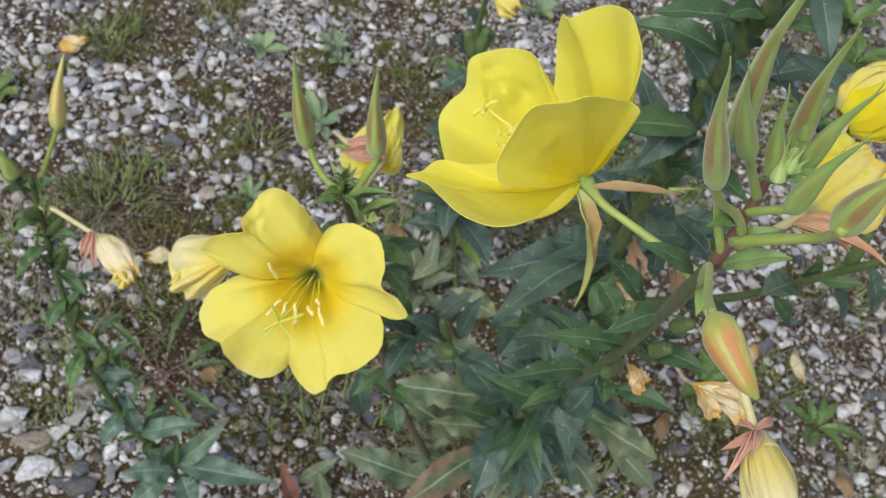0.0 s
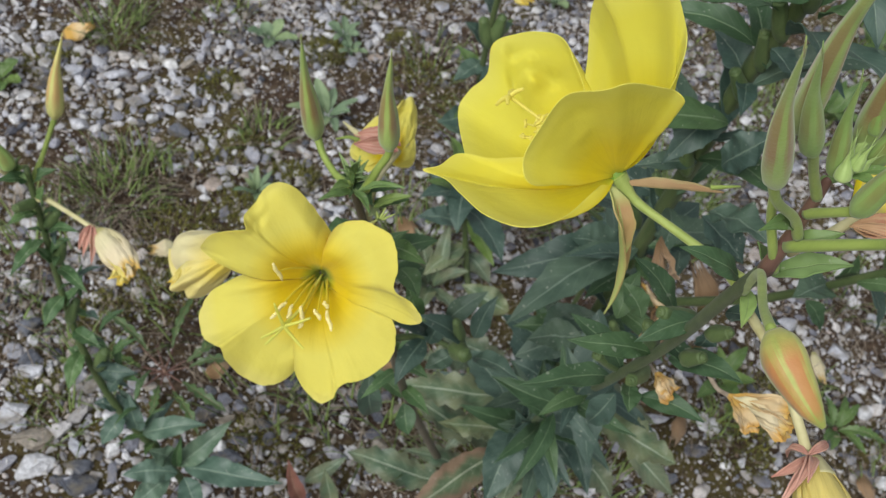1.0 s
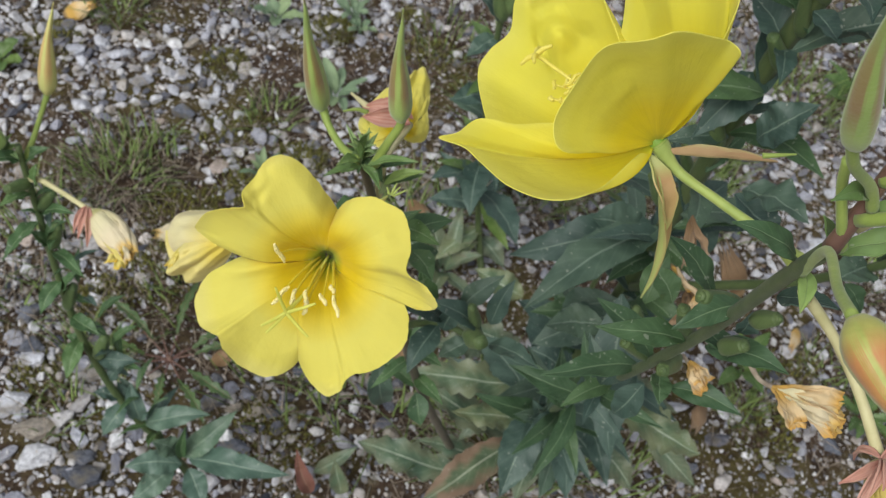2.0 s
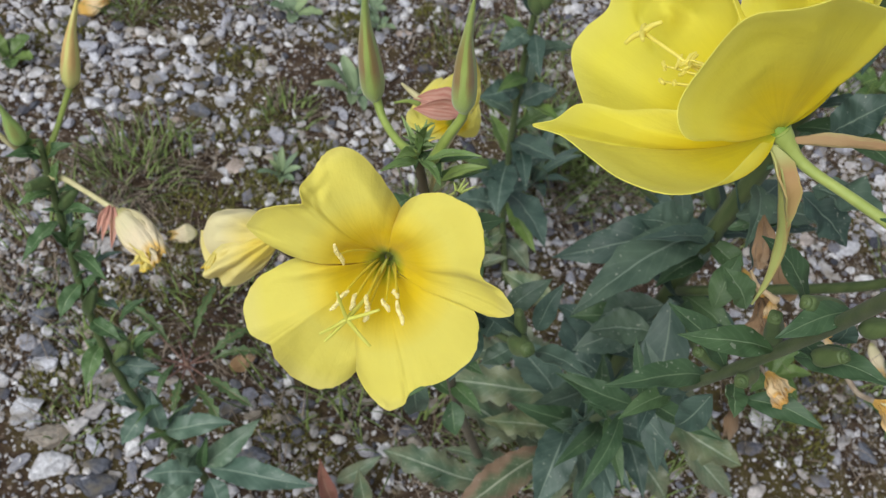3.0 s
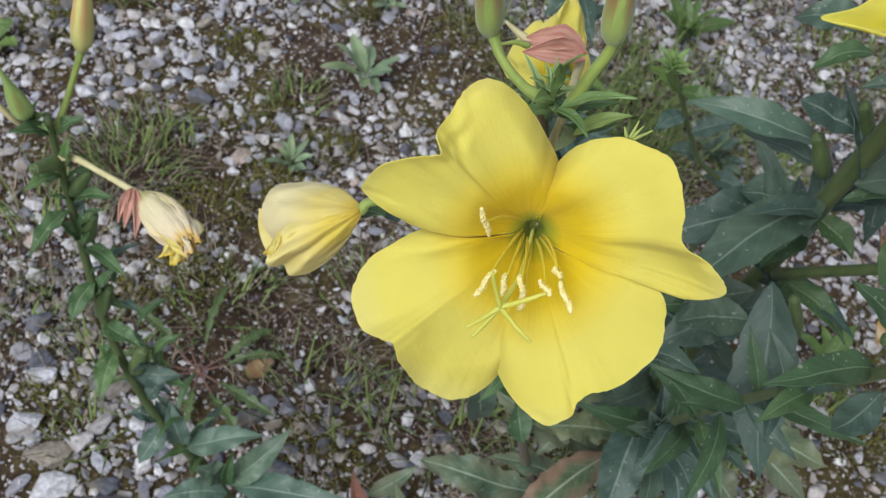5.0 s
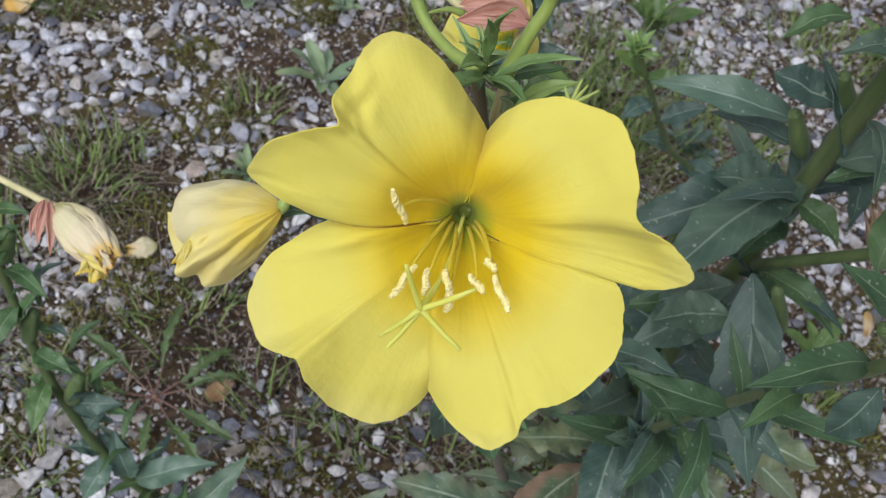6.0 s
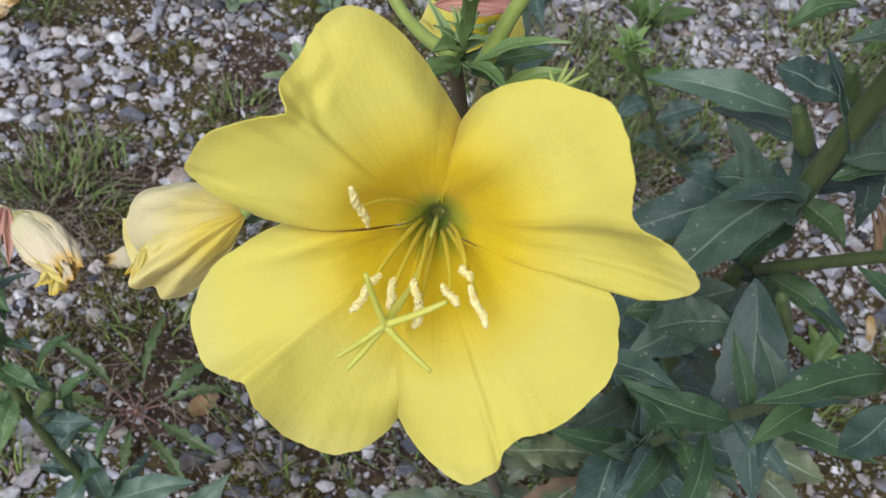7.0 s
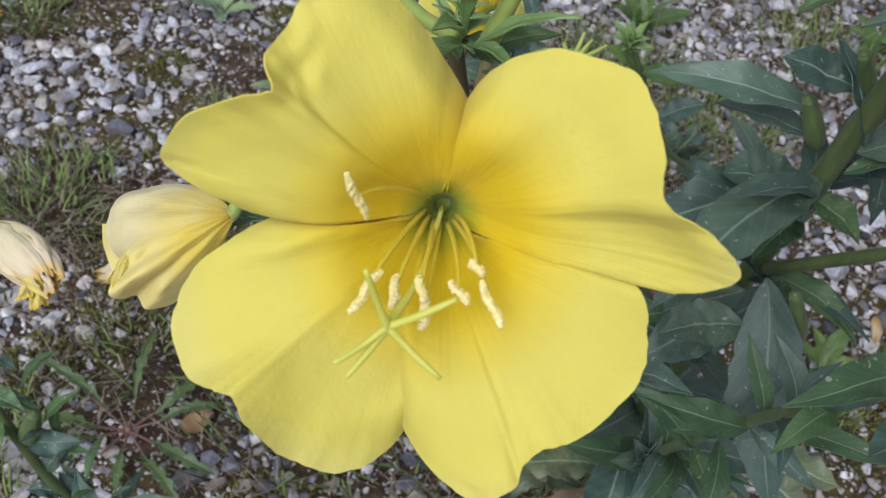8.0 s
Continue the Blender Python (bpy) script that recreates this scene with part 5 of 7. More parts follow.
cupped_petal(W1, CV, (0.2, -0.55, 0.8), ((-0.0835, 0.3815, 0.5388), (-0.0811, 0.376, 0.5303), (-0.0733, 0.3721, 0.5228), (-0.0654, 0.3712, 0.5201), (-0.0562, 0.3727, 0.5275), (-0.0497, 0.3761, 0.5383), (-0.0468, 0.3807, 0.5499)), 0.12, 92, PETAL_LIMP, limp=0.4)
cupped_petal(W1, CV, AXV, ((-0.0508, 0.3884, 0.5503), (-0.0571, 0.3935, 0.5494), (-0.0646, 0.3956, 0.5465), (-0.0735, 0.394, 0.5438), (-0.0808, 0.3916, 0.5416), (-0.0827, 0.3862, 0.5407), (-0.083, 0.3804, 0.5404), (-0.081, 0.3743, 0.5391), (-0.0772, 0.3692, 0.5369), (-0.0729, 0.3671, 0.5342)), 0.15, 93, PETAL_CREAM, pleats=((0.3, 0.002, 0.14), (0.93, -0.004, 0.09)), limp=0.45)
cupped_petal(W1, CV, AXV, ((-0.0694, 0.3705, 0.5493), (-0.0714, 0.3647, 0.547), (-0.0726, 0.3596, 0.5428), (-0.0725, 0.3582, 0.5393), (-0.07, 0.3594, 0.5369), (-0.0674, 0.3612, 0.5361), (-0.0648, 0.3598, 0.5333), (-0.062, 0.3613, 0.5324), (-0.0575, 0.3639, 0.5329), (-0.0508, 0.369, 0.5397), (-0.0471, 0.3735, 0.5471), (-0.0456, 0.3775, 0.5549)), 0.11, 94, PETAL_LIMP, pleats=((0.13, -0.0032, 0.05), (0.3, 0.002, 0.09), (0.62, 0.0016, 0.1)), limp=0.5, pucker=((0.1, 0.85, 0.003, 0.002), (0.4, 0.8, 0.004, -0.0012), (0.55, 0.7, 0.003, 0.001)))
crumple(W1, (-0.0696, 0.369, 0.5489), (-0.0712, 0.3574, 0.5409), 0.0044, PETAL_OLD, 2, 95)
W2 = tube("wilted_flower", [(0.0136, 0.4016, 0.588), (0.0137, 0.4009, 0.617), (0.015, 0.4247, 0.6087), (0.0161, 0.4381, 0.6041)], [0.002, 0.0015, 0.0015, 0.0018], TUBE_PALE, M, "wilted yellow flower with pink folded sepals", 10, 18)
CW, AXW = (0.0132, 0.4449, 0.5934), (0.1, 0.6, 0.75)
cupped_petal(W2, CW, AXW, ((-0.0025, 0.4399, 0.5829), (-0.0093, 0.4451, 0.5817), (-0.0102, 0.4535, 0.5821), (-0.0081, 0.4652, 0.5841), (-0.0031, 0.4726, 0.5845), (0.0018, 0.4758, 0.5852)), 0.08, 71, PETAL, limp=1.0)
cupped_petal(W2, CW, AXW, ((-0.0022, 0.4696, 0.5866), (0.0028, 0.478, 0.587), (0.0059, 0.4875, 0.5874), (0.009, 0.4929, 0.5888), (0.0139, 0.4917, 0.587), (0.0176, 0.4812, 0.5835), (0.0194, 0.4686, 0.5832)), 0.08, 72, PETAL, limp=1.0)
cupped_petal(W2, CW, AXW, ((0.0194, 0.4687, 0.5851), (0.0232, 0.4583, 0.5836), (0.0231, 0.452, 0.583), (0.0181, 0.4456, 0.5836), (0.0132, 0.4435, 0.5878)), 0.1, 73, PETAL, limp=1.0)
cupped_petal(W2, CW, AXW, ((0.0112, 0.4435, 0.5869), (0.0073, 0.4401, 0.5844), (0.0024, 0.4388, 0.5819), (-0.0035, 0.4408, 0.5809), (-0.0073, 0.4451, 0.5817)), 0.1, 74, PETAL, limp=1.0)
sepal(W2, (0.0171, 0.4373, 0.6088), (-0.0073, 0.4361, 0.6085), 0.0105, SEPAL_PINK, label="pink withered sepal")
sepal(W2, (0.017, 0.4321, 0.6101), (-0.0054, 0.4299, 0.6098), 0.0095, SEPAL_PINK, label="pink withered sepal")
tube("sepal_tail", [(-0.0034, 0.4361, 0.6084), (-0.0093, 0.4383, 0.6093), (-0.0142, 0.4386, 0.6121)], [0.0018, 0.0013, 0.0005], TUBE_PALE, W2, "", 7, 10)
tube("sepal_tail", [(-0.0035, 0.432, 0.6097), (-0.0084, 0.431, 0.6107), (-0.0142, 0.4279, 0.61)], [0.0014, 0.001, 0.0004], TUBE, W2, "", 7, 10)

# its leaves: the crowded tip, then downwards
whorl(M, (0.0053, 0.3901, 0.631), (0, -0.15, 1), 16, 0.017, 0.0034, LEAF_SPROUT, 0.7, 3)
leaf(M, (0.0068, 0.3908, 0.6263), (0.0183, 0.3758, 0.6345), 0.0065, LEAF_FRESH, seed=1)
leaf(M, (0.0107, 0.3896, 0.6226), (0.0283, 0.3938, 0.6318), 0.0055, LEAF_FRESH, seed=2, fold=0.5)
leaf(M, (0.004, 0.3919, 0.6263), (-0.0038, 0.3859, 0.6306), 0.004, LEAF_FRESH, seed=3)
leaf(M, (0.0049, 0.3888, 0.6275), (0.0067, 0.3784, 0.6301), 0.004, LEAF_FRESH, seed=4)
leaf(M, (0.0049, 0.3917, 0.6236), (0.0009, 0.3773, 0.6294), 0.006, LEAF_FRESH, seed=5)
leaf(M, (0.0146, 0.3981, 0.6042), (0.0312, 0.3975, 0.6202), 0.007, LEAF_FRESH, seed=6)
leaf(M, (0.0154, 0.3939, 0.6017), (0.0135, 0.3856, 0.6247), 0.0055, LEAF_GREY, fold=0.8, seed=7, label="pale downy leaf folded along its rib")
leaf(M, (0.0088, 0.3918, 0.6244), (0.0145, 0.3856, 0.6256), 0.006, LEAF_FRESH, seed=8)
leaf(M, (0.0067, 0.3797, 0.6337), (-0.003, 0.3634, 0.6407), 0.0050, LEAF_TIP, seed=201)
leaf(M, (0.0096, 0.3808, 0.6335), (0.0301, 0.3791, 0.6486), 0.0041, LEAF_TIP, seed=202)
leaf(M, (0.0087, 0.3797, 0.6336), (0.0191, 0.3657, 0.6417), 0.0041, LEAF_TIP, seed=203)
leaf(M, (0.0067, 0.3799, 0.6355), (0.0009, 0.3661, 0.6485), 0.0047, LEAF_TIP, seed=204)
leaf(M, (0.0068, 0.38, 0.6373), (0.0038, 0.3693, 0.661), 0.0039, LEAF_TIP, seed=205)
leaf(M, (0.0077, 0.381, 0.6372), (0.0087, 0.3736, 0.6634), 0.0039, LEAF_TIP, seed=206)
leaf(M, (0.0174, 0.3864, 0.6189), (0.0321, 0.3898, 0.6319), 0.0050, LEAF_TIP, seed=207)
tube("side_branch", [(0.0389, 0.4403, 0.4332), (0.058, 0.451, 0.4304), (0.0771, 0.4449, 0.4359)], [0.0024, 0.0022, 0.002], STEM_DARK, M, "", 10, 14)
capsule(M, (0.0771, 0.4468, 0.4349), (0.085, 0.4341, 0.4495), 0.0062)
capsule(M, (0.0802, 0.4498, 0.4398), (0.073, 0.445, 0.4663), 0.0035)
leaf(M, (0.0832, 0.4509, 0.4396), (0.0489, 0.4378, 0.4687), 0.014, LEAF_DARK, seed=11)
leaf(M, (0.0863, 0.454, 0.4424), (0.0925, 0.4637, 0.4768), 0.013, LEAF_DARK, seed=12)
leaf(M, (0.0681, 0.4551, 0.4461), (0.0845, 0.4714, 0.4702), 0.014, LEAF_DARK, seed=13)
leaf(M, (0.0902, 0.4444, 0.4337), (0.1206, 0.4274, 0.4548), 0.014, LEAF_DARK, seed=14)
leaf(M, (0.056, 0.45, 0.4296), (0.0495, 0.4139, 0.4259), 0.016, LEAF_DARK, seed=15)
leaf(M, (0.0601, 0.4521, 0.4313), (0.0319, 0.4299, 0.4716), 0.014, LEAF_DARK, seed=16)
leaf(M, (0.062, 0.4483, 0.4279), (0.0631, 0.4526, 0.458), 0.012, LEAF_DARK, seed=17)
leaf(M, (0.0781, 0.4491, 0.4254), (0.0639, 0.436, 0.4159), 0.014, LEAF_DARK, seed=18)
leaf(M, (0.0213, 0.4178, 0.544), (0.0491, 0.4338, 0.5504), 0.013, LEAF, seed=19)
leaf(M, (0.0233, 0.422, 0.5455), (0.0457, 0.4113, 0.5596), 0.011, LEAF_FRESH, seed=20)
leaf(M, (0.0322, 0.44, 0.5071), (0.0477, 0.4199, 0.5142), 0.013, LEAF, seed=21)
leaf(M, (0.0282, 0.4338, 0.5027), (0.0443, 0.457, 0.4923), 0.012, LEAF, seed=22)
leaf(M, (0.0289, 0.4509, 0.3655), (0.0366, 0.4528, 0.2959), 0.018, LEAF_DARK, seed=23)
leaf(M, (0.056, 0.4675, 0.308), (0.068, 0.4523, 0.2928), 0.016, LEAF, seed=24)
leaf(M, (0.0501, 0.4564, 0.4375), (0.0364, 0.4599, 0.4686), 0.012, LEAF_FRESH, seed=25)
leaf(M, (0.0049, 0.4011, 0.5839), (-0.0029, 0.3874, 0.5874), 0.01, LEAF_FRESH, seed=26)
leaf(M, (-0.0366, 0.3834, 0.5538), (-0.0494, 0.3952, 0.5368), 0.012, LEAF_FRESH, seed=27)
leaf(M, (-0.0318, 0.389, 0.546), (-0.0444, 0.4137, 0.5257), 0.012, LEAF_DARK, seed=28)

# the plant beside it, whose flower is seen from the side
R = primrose((0.16, 0.6, 0), "tall evening primrose with a half-turned yellow flower and many buds")
tube("stem", [(0.16, 0.6, 0), (0.1584, 0.555, 0.1423), (0.1573, 0.5052, 0.2747), (0.1557, 0.4446, 0.4185), (0.1549, 0.389, 0.5344), (0.1564, 0.3428, 0.6446), (0.1485, 0.2983, 0.7395), (0.1455, 0.2795, 0.7783)], [0.0036, 0.003, 0.0026, 0.0025, 0.0024, 0.0022], STEM_DARK, R, "green-brown stem", 14, 50, 0.05, 5)
tube("stem_tip", [(0.1455, 0.2795, 0.7783), (0.1466, 0.2818, 0.7939), (0.1467, 0.2831, 0.8047), (0.1468, 0.2844, 0.8153)], [0.0024, 0.0019, 0.0017, 0.0013], STEM_RED, R, "reddish stem tip", 12, 20)

CB, AXB = (0.1032, 0.3195, 0.7558), (-0.793, 0.1952, 0.604)
FB = tube("flower", [(0.1476, 0.2945, 0.7534), (0.1403, 0.3012, 0.7517), (0.1239, 0.3093, 0.7515), (0.1115, 0.3154, 0.7515), CB], [0.003, 0.0018, 0.0015, 0.0014, 0.0017, 0.0032], TUBE_LIGHT, R, "yellow flower seen from its side on a long tube", 12, 34)
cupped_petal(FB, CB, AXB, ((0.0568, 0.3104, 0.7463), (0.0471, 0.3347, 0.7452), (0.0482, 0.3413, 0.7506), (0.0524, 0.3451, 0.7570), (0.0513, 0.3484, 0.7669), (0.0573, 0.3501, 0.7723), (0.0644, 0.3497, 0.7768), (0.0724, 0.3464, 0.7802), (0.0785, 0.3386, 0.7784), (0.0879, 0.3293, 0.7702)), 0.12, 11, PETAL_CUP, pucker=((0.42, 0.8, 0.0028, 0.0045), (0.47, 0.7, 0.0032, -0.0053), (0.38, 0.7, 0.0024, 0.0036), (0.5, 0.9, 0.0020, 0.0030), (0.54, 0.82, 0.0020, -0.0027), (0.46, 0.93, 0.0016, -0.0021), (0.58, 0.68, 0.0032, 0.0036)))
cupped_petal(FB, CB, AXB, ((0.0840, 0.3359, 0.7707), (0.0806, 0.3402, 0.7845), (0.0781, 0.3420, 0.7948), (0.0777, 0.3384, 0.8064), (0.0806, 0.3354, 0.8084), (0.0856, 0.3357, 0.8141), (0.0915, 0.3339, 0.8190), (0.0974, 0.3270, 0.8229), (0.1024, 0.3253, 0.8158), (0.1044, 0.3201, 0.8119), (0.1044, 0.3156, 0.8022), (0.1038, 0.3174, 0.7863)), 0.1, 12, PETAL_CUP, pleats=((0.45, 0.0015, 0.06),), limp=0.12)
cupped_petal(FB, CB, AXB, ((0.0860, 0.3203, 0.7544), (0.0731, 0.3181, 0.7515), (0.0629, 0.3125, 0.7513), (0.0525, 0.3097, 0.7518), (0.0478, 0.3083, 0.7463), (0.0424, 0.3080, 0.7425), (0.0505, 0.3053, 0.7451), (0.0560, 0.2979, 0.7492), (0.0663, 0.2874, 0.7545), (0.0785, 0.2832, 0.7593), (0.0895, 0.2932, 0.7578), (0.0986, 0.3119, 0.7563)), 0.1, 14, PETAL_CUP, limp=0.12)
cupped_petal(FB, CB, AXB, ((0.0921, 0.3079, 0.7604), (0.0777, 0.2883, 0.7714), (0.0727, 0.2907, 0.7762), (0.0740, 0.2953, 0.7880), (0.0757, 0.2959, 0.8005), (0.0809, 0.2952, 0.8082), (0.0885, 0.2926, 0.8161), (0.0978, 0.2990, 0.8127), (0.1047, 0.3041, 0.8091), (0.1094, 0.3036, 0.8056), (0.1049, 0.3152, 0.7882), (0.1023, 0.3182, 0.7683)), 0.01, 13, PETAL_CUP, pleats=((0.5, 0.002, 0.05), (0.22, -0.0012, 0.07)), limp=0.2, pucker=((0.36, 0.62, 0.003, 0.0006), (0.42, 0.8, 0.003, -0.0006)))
tube("throat", [CB, vec(CB) + unit(vec(AXB)) * 0.003], [0.0032, 0.002], THROAT, FB, "", 12, 4)
e1, e2, e3 = flower_axes(AXB)
hub = vec((0.0722, 0.3202, 0.7637))
for k in range(8):
    a = k * math.pi / 4 + 0.2
    out = e1 * math.cos(a) + e2 * math.sin(a)
    foot = vec(CB) + e3 * 0.003 + out * 0.0018
    top = hub + out * 0.0045 + e3 * 0.0012 * (k % 3 - 1)
    stamen(FB, foot, top - out * 0.0015 + e1 * 0.002, top + out * 0.0015 - e1 * 0.002, pollen=FILAMENT_PALE, fat=0.7, thread=FILAMENT_PALE)
SB = vec((0.0622, 0.3299, 0.7642))
stigma = tube("stigma", [vec(CB) + e3 * 0.002, vec((0.0817, 0.3228, 0.7623)), SB], [0.00045, 0.00045, 0.0006], FILAMENT_PALE, FB, "pale yellow style with four stigma lobes", 8, 12)
for a in (0.4, 1.9, 3.5, 5.1):
    out = e1 * math.cos(a) + e2 * math.sin(a)
    tube("stigma_lobe", [SB, SB + out * 0.0025 + e3 * 0.0005, SB + out * 0.0055], [0.0009, 0.0008, 0.0005], FILAMENT_PALE, FB, "", 8, 8)
sepal(FB, (0.1053, 0.3183, 0.7539), (0.1361, 0.3225, 0.7627), 0.0054, SEPAL_RED, -0.02, (0.3, 0.7, 0.6), label="narrow green-and-red sepal bent back")
tube("sepal_tail", [(0.1319, 0.3216, 0.7615), (0.1356, 0.3225, 0.7625), (0.1408, 0.3239, 0.7639)], [0.0009, 0.0007, 0.0003], TUBE, FB, "thin green sepal tip", 7, 10)
sepal(FB, (0.1014, 0.3166, 0.7539), (0.1142, 0.3047, 0.7367), 0.0075, SEPAL, 0.1, (0.6, -0.6, 0.4), label="broad green sepal base")
sepal(FB, (0.1042, 0.3183, 0.7538), (0.1173, 0.2962, 0.7135), 0.0064, SEPAL, 0.06, (0.8, -0.5, 0.3), label="narrow green-and-red sepal bent back")

# its buds
def stalked(points, radii=(0.0016, 0.0013, 0.0014)):
    tube("bud_stalk", points, list(radii), TUBE, R, "green stalk", 10, 18)


stalked([(0.1476, 0.2798, 0.7949), (0.1425, 0.2768, 0.804), (0.1333, 0.2687, 0.8153), (0.1282, 0.2657, 0.8243)])
bud(R, (0.1293, 0.2658, 0.8233), (0.1135, 0.2488, 0.8739), 0.0036, BUD, "upright green bud striped with red-brown")
tube("bud_stalk", [(0.1485, 0.2806, 0.7781), (0.1435, 0.2796, 0.7882), (0.1385, 0.2805, 0.7983), (0.1355, 0.2796, 0.8072)], [0.0015, 0.0014, 0.0013, 0.0013], TUBE, R, "green stalk", 10, 16)
stalked([(0.1467, 0.2831, 0.8076), (0.1407, 0.2792, 0.8186), (0.1356, 0.2744, 0.8295)])
bud(R, (0.1356, 0.2744, 0.8285), (0.1207, 0.2608, 0.8657), 0.003, BUD_GREEN, "slim green bud")
bud(R, (0.1306, 0.2783, 0.8307), (0.1213, 0.2528, 0.9009), 0.0036, BUD, "long green bud flushed with red")
bud(R, (0.1501, 0.289, 0.8238), (0.1416, 0.2728, 0.8764), 0.0036, BUD, "long green bud flushed with red")
bud(R, (0.1478, 0.2845, 0.8153), (0.1371, 0.2778, 0.8495), 0.0028, BUD_GREEN, "small young green bud")
bud(R, (0.1541, 0.2869, 0.8188), (0.1568, 0.2794, 0.8571), 0.003, BUD_GREEN, "slim green bud")
stalked([(0.1466, 0.282, 0.8018), (0.1497, 0.2773, 0.8094), (0.1538, 0.2738, 0.816)])
bud(R, (0.1528, 0.2727, 0.816), (0.1556, 0.2656, 0.8523), 0.0032, BUD_GREEN, "slim green bud")
stalked([(0.1465, 0.2797, 0.79), (0.1568, 0.2726, 0.8051), (0.1631, 0.2673, 0.8154), (0.1627, 0.2594, 0.8281)], (0.0018, 0.0015, 0.0016))
bud(R, (0.1642, 0.2656, 0.8221), (0.1669, 0.2557, 0.8602), 0.0046, BUD, "stout green bud striped with red-brown")
for foot, end, fat in (((0.1475, 0.2784, 0.8194), (0.1458, 0.2806, 0.8273), 0.0021), ((0.148, 0.2817, 0.8201), (0.1458, 0.2832, 0.8303), 0.0015), ((0.1494, 0.2836, 0.8197), (0.1495, 0.286, 0.8353), 0.0018), ((0.1494, 0.2803, 0.8224), (0.1498, 0.2816, 0.8303), 0.0015), ((0.1487, 0.2813, 0.82), (0.1479, 0.281, 0.8287), 0.0017), ((0.1516, 0.2827, 0.8198), (0.1516, 0.2798, 0.8291), 0.0014)):
    bud(R, foot, end, fat, BUD_YOUNG, "tiny pale young bud")
leaf(R, (0.1506, 0.2809, 0.8204), (0.1575, 0.2791, 0.8282), 0.003, LEAF_TIP, seed=206)
leaf(R, (0.15, 0.2807, 0.8199), (0.1537, 0.2755, 0.8253), 0.003, LEAF_TIP, seed=207)
whorl(R, (0.15, 0.2857, 0.818), (0.45, 0.1, 0.85), 7, 0.011, 0.0045, LEAF_SPROUT, 0.7, 5)
bud(R, (0.1491, 0.2834, 0.8326), (0.1443, 0.2811, 0.8482), 0.0018, BUD_GREEN, "tiny young green bud")
tube("bud_stalk", [(0.1486, 0.2906, 0.7543), (0.1424, 0.2735, 0.7834), (0.138, 0.2487, 0.7995), (0.1368, 0.2341, 0.8093)], [0.0016, 0.0013, 0.0012, 0.0014], TUBE, R, "bent yellow-green stalk", 10, 24)
tube("bud", [(0.1368, 0.2331, 0.8102), (0.1409, 0.2255, 0.8097), (0.1471, 0.218, 0.808), (0.1516, 0.2150, 0.8060)], [0.0022, 0.0042, 0.0051, 0.0054, 0.0052, 0.0047, 0.0041, 0.0034, 0.0028, 0.0021, 0.0014, 0.0007], BUD_ORANGE, R, "drooping bud striped orange and green", 18, 30, 0.05, 4)

# its spent flowers
W3 = tube("wilted_flower", [(0.1527, 0.2915, 0.7462), (0.1576, 0.2728, 0.7548), (0.1646, 0.2582, 0.7552), (0.1738, 0.2457, 0.7484)], [0.0018, 0.0014, 0.0014, 0.0016], TUBE_PALE, R, "withered pale yellow flower hanging on its pale tube", 10, 24)
limp_bag(W3, (0.1748, 0.2428, 0.7483), (0.1835, 0.2115, 0.749), 0.0082, (PETAL_CREAM, PETAL_CREAM, PETAL_OLD), 7, (0.45, 0.75, 0.95, 1.05, 1.05, 0.95), 0.85, 0.06, (250, 230, 120))
tube("collar", [(0.1748, 0.2447, 0.7473), (0.1769, 0.2389, 0.747)], [0.0035, 0.0062], TUBE_PALE, W3, "", 10, 8)
for k, end in enumerate(((0.1646, 0.2347, 0.7476), (0.1666, 0.2259, 0.7461), (0.1707, 0.2485, 0.7407), (0.1666, 0.2279, 0.7552), (0.1789, 0.2517, 0.7483), (0.1708, 0.231, 0.7571))):
    sepal(W3, (0.1728, 0.2427, 0.7514), end, 0.0026, SEPAL_PINK, label="pink shrivelled sepal", seed=k)
W4 = tube("wilted_flower", [(0.1527, 0.2907, 0.7769), (0.1631, 0.301, 0.7774), (0.1734, 0.3123, 0.7789)], [0.0018, 0.0015, 0.0018], TUBE_PALE, R, "wilted yellow flower with beige sepals", 10, 16)
limp_bag(W4, (0.1755, 0.3153, 0.7749), (0.1947, 0.3381, 0.7843), 0.014, (PETAL_CUP, PETAL_OLD, PETAL_CUP), 8, (0.4, 0.8, 1.0, 1.15, 1.15, 0.95), 0.5, 0.16)
sepal(W4, (0.1703, 0.3072, 0.779), (0.1887, 0.3009, 0.7802), 0.0105, SEPAL_BEIGE, label="beige shrivelled sepal")
sepal(W4, (0.1692, 0.3052, 0.78), (0.1998, 0.2969, 0.7839), 0.005, SEPAL_BEIGE, label="beige shrivelled sepal")
W5 = tube("wilted_flower", [(0.1778, 0.3381, 0.7679), (0.1893, 0.3654, 0.7694), (0.1915, 0.3775, 0.7723)], [0.0018, 0.0015, 0.0018], TUBE_PALE, R, "wilted deep yellow flower", 10, 14)
limp_bag(W5, (0.1905, 0.3754, 0.7703), (0.2108, 0.3961, 0.7786), 0.014, (PETAL_OLD, PETAL_CUP, PETAL_OLD), 9, (0.4, 0.85, 1.0, 1.05, 1.0, 0.85), 0.55, 0.14)
W6 = tube("wilted_flower", [(0.1765, 0.3413, 0.6408), (0.1817, 0.3344, 0.6404), (0.1854, 0.3276, 0.6473)], [0.0012, 0.001, 0.001], STRAW, R, "dried orange-brown flower", 8, 10)
crumple(W6, (0.1844, 0.3276, 0.6473), (0.2062, 0.3162, 0.655), 0.0095, PETAL_DRY, 3, 10)
crumple(W6, (0.1864, 0.3270, 0.6483), (0.2072, 0.3160, 0.656), 0.0095, PETAL_PALE, 3, 14)
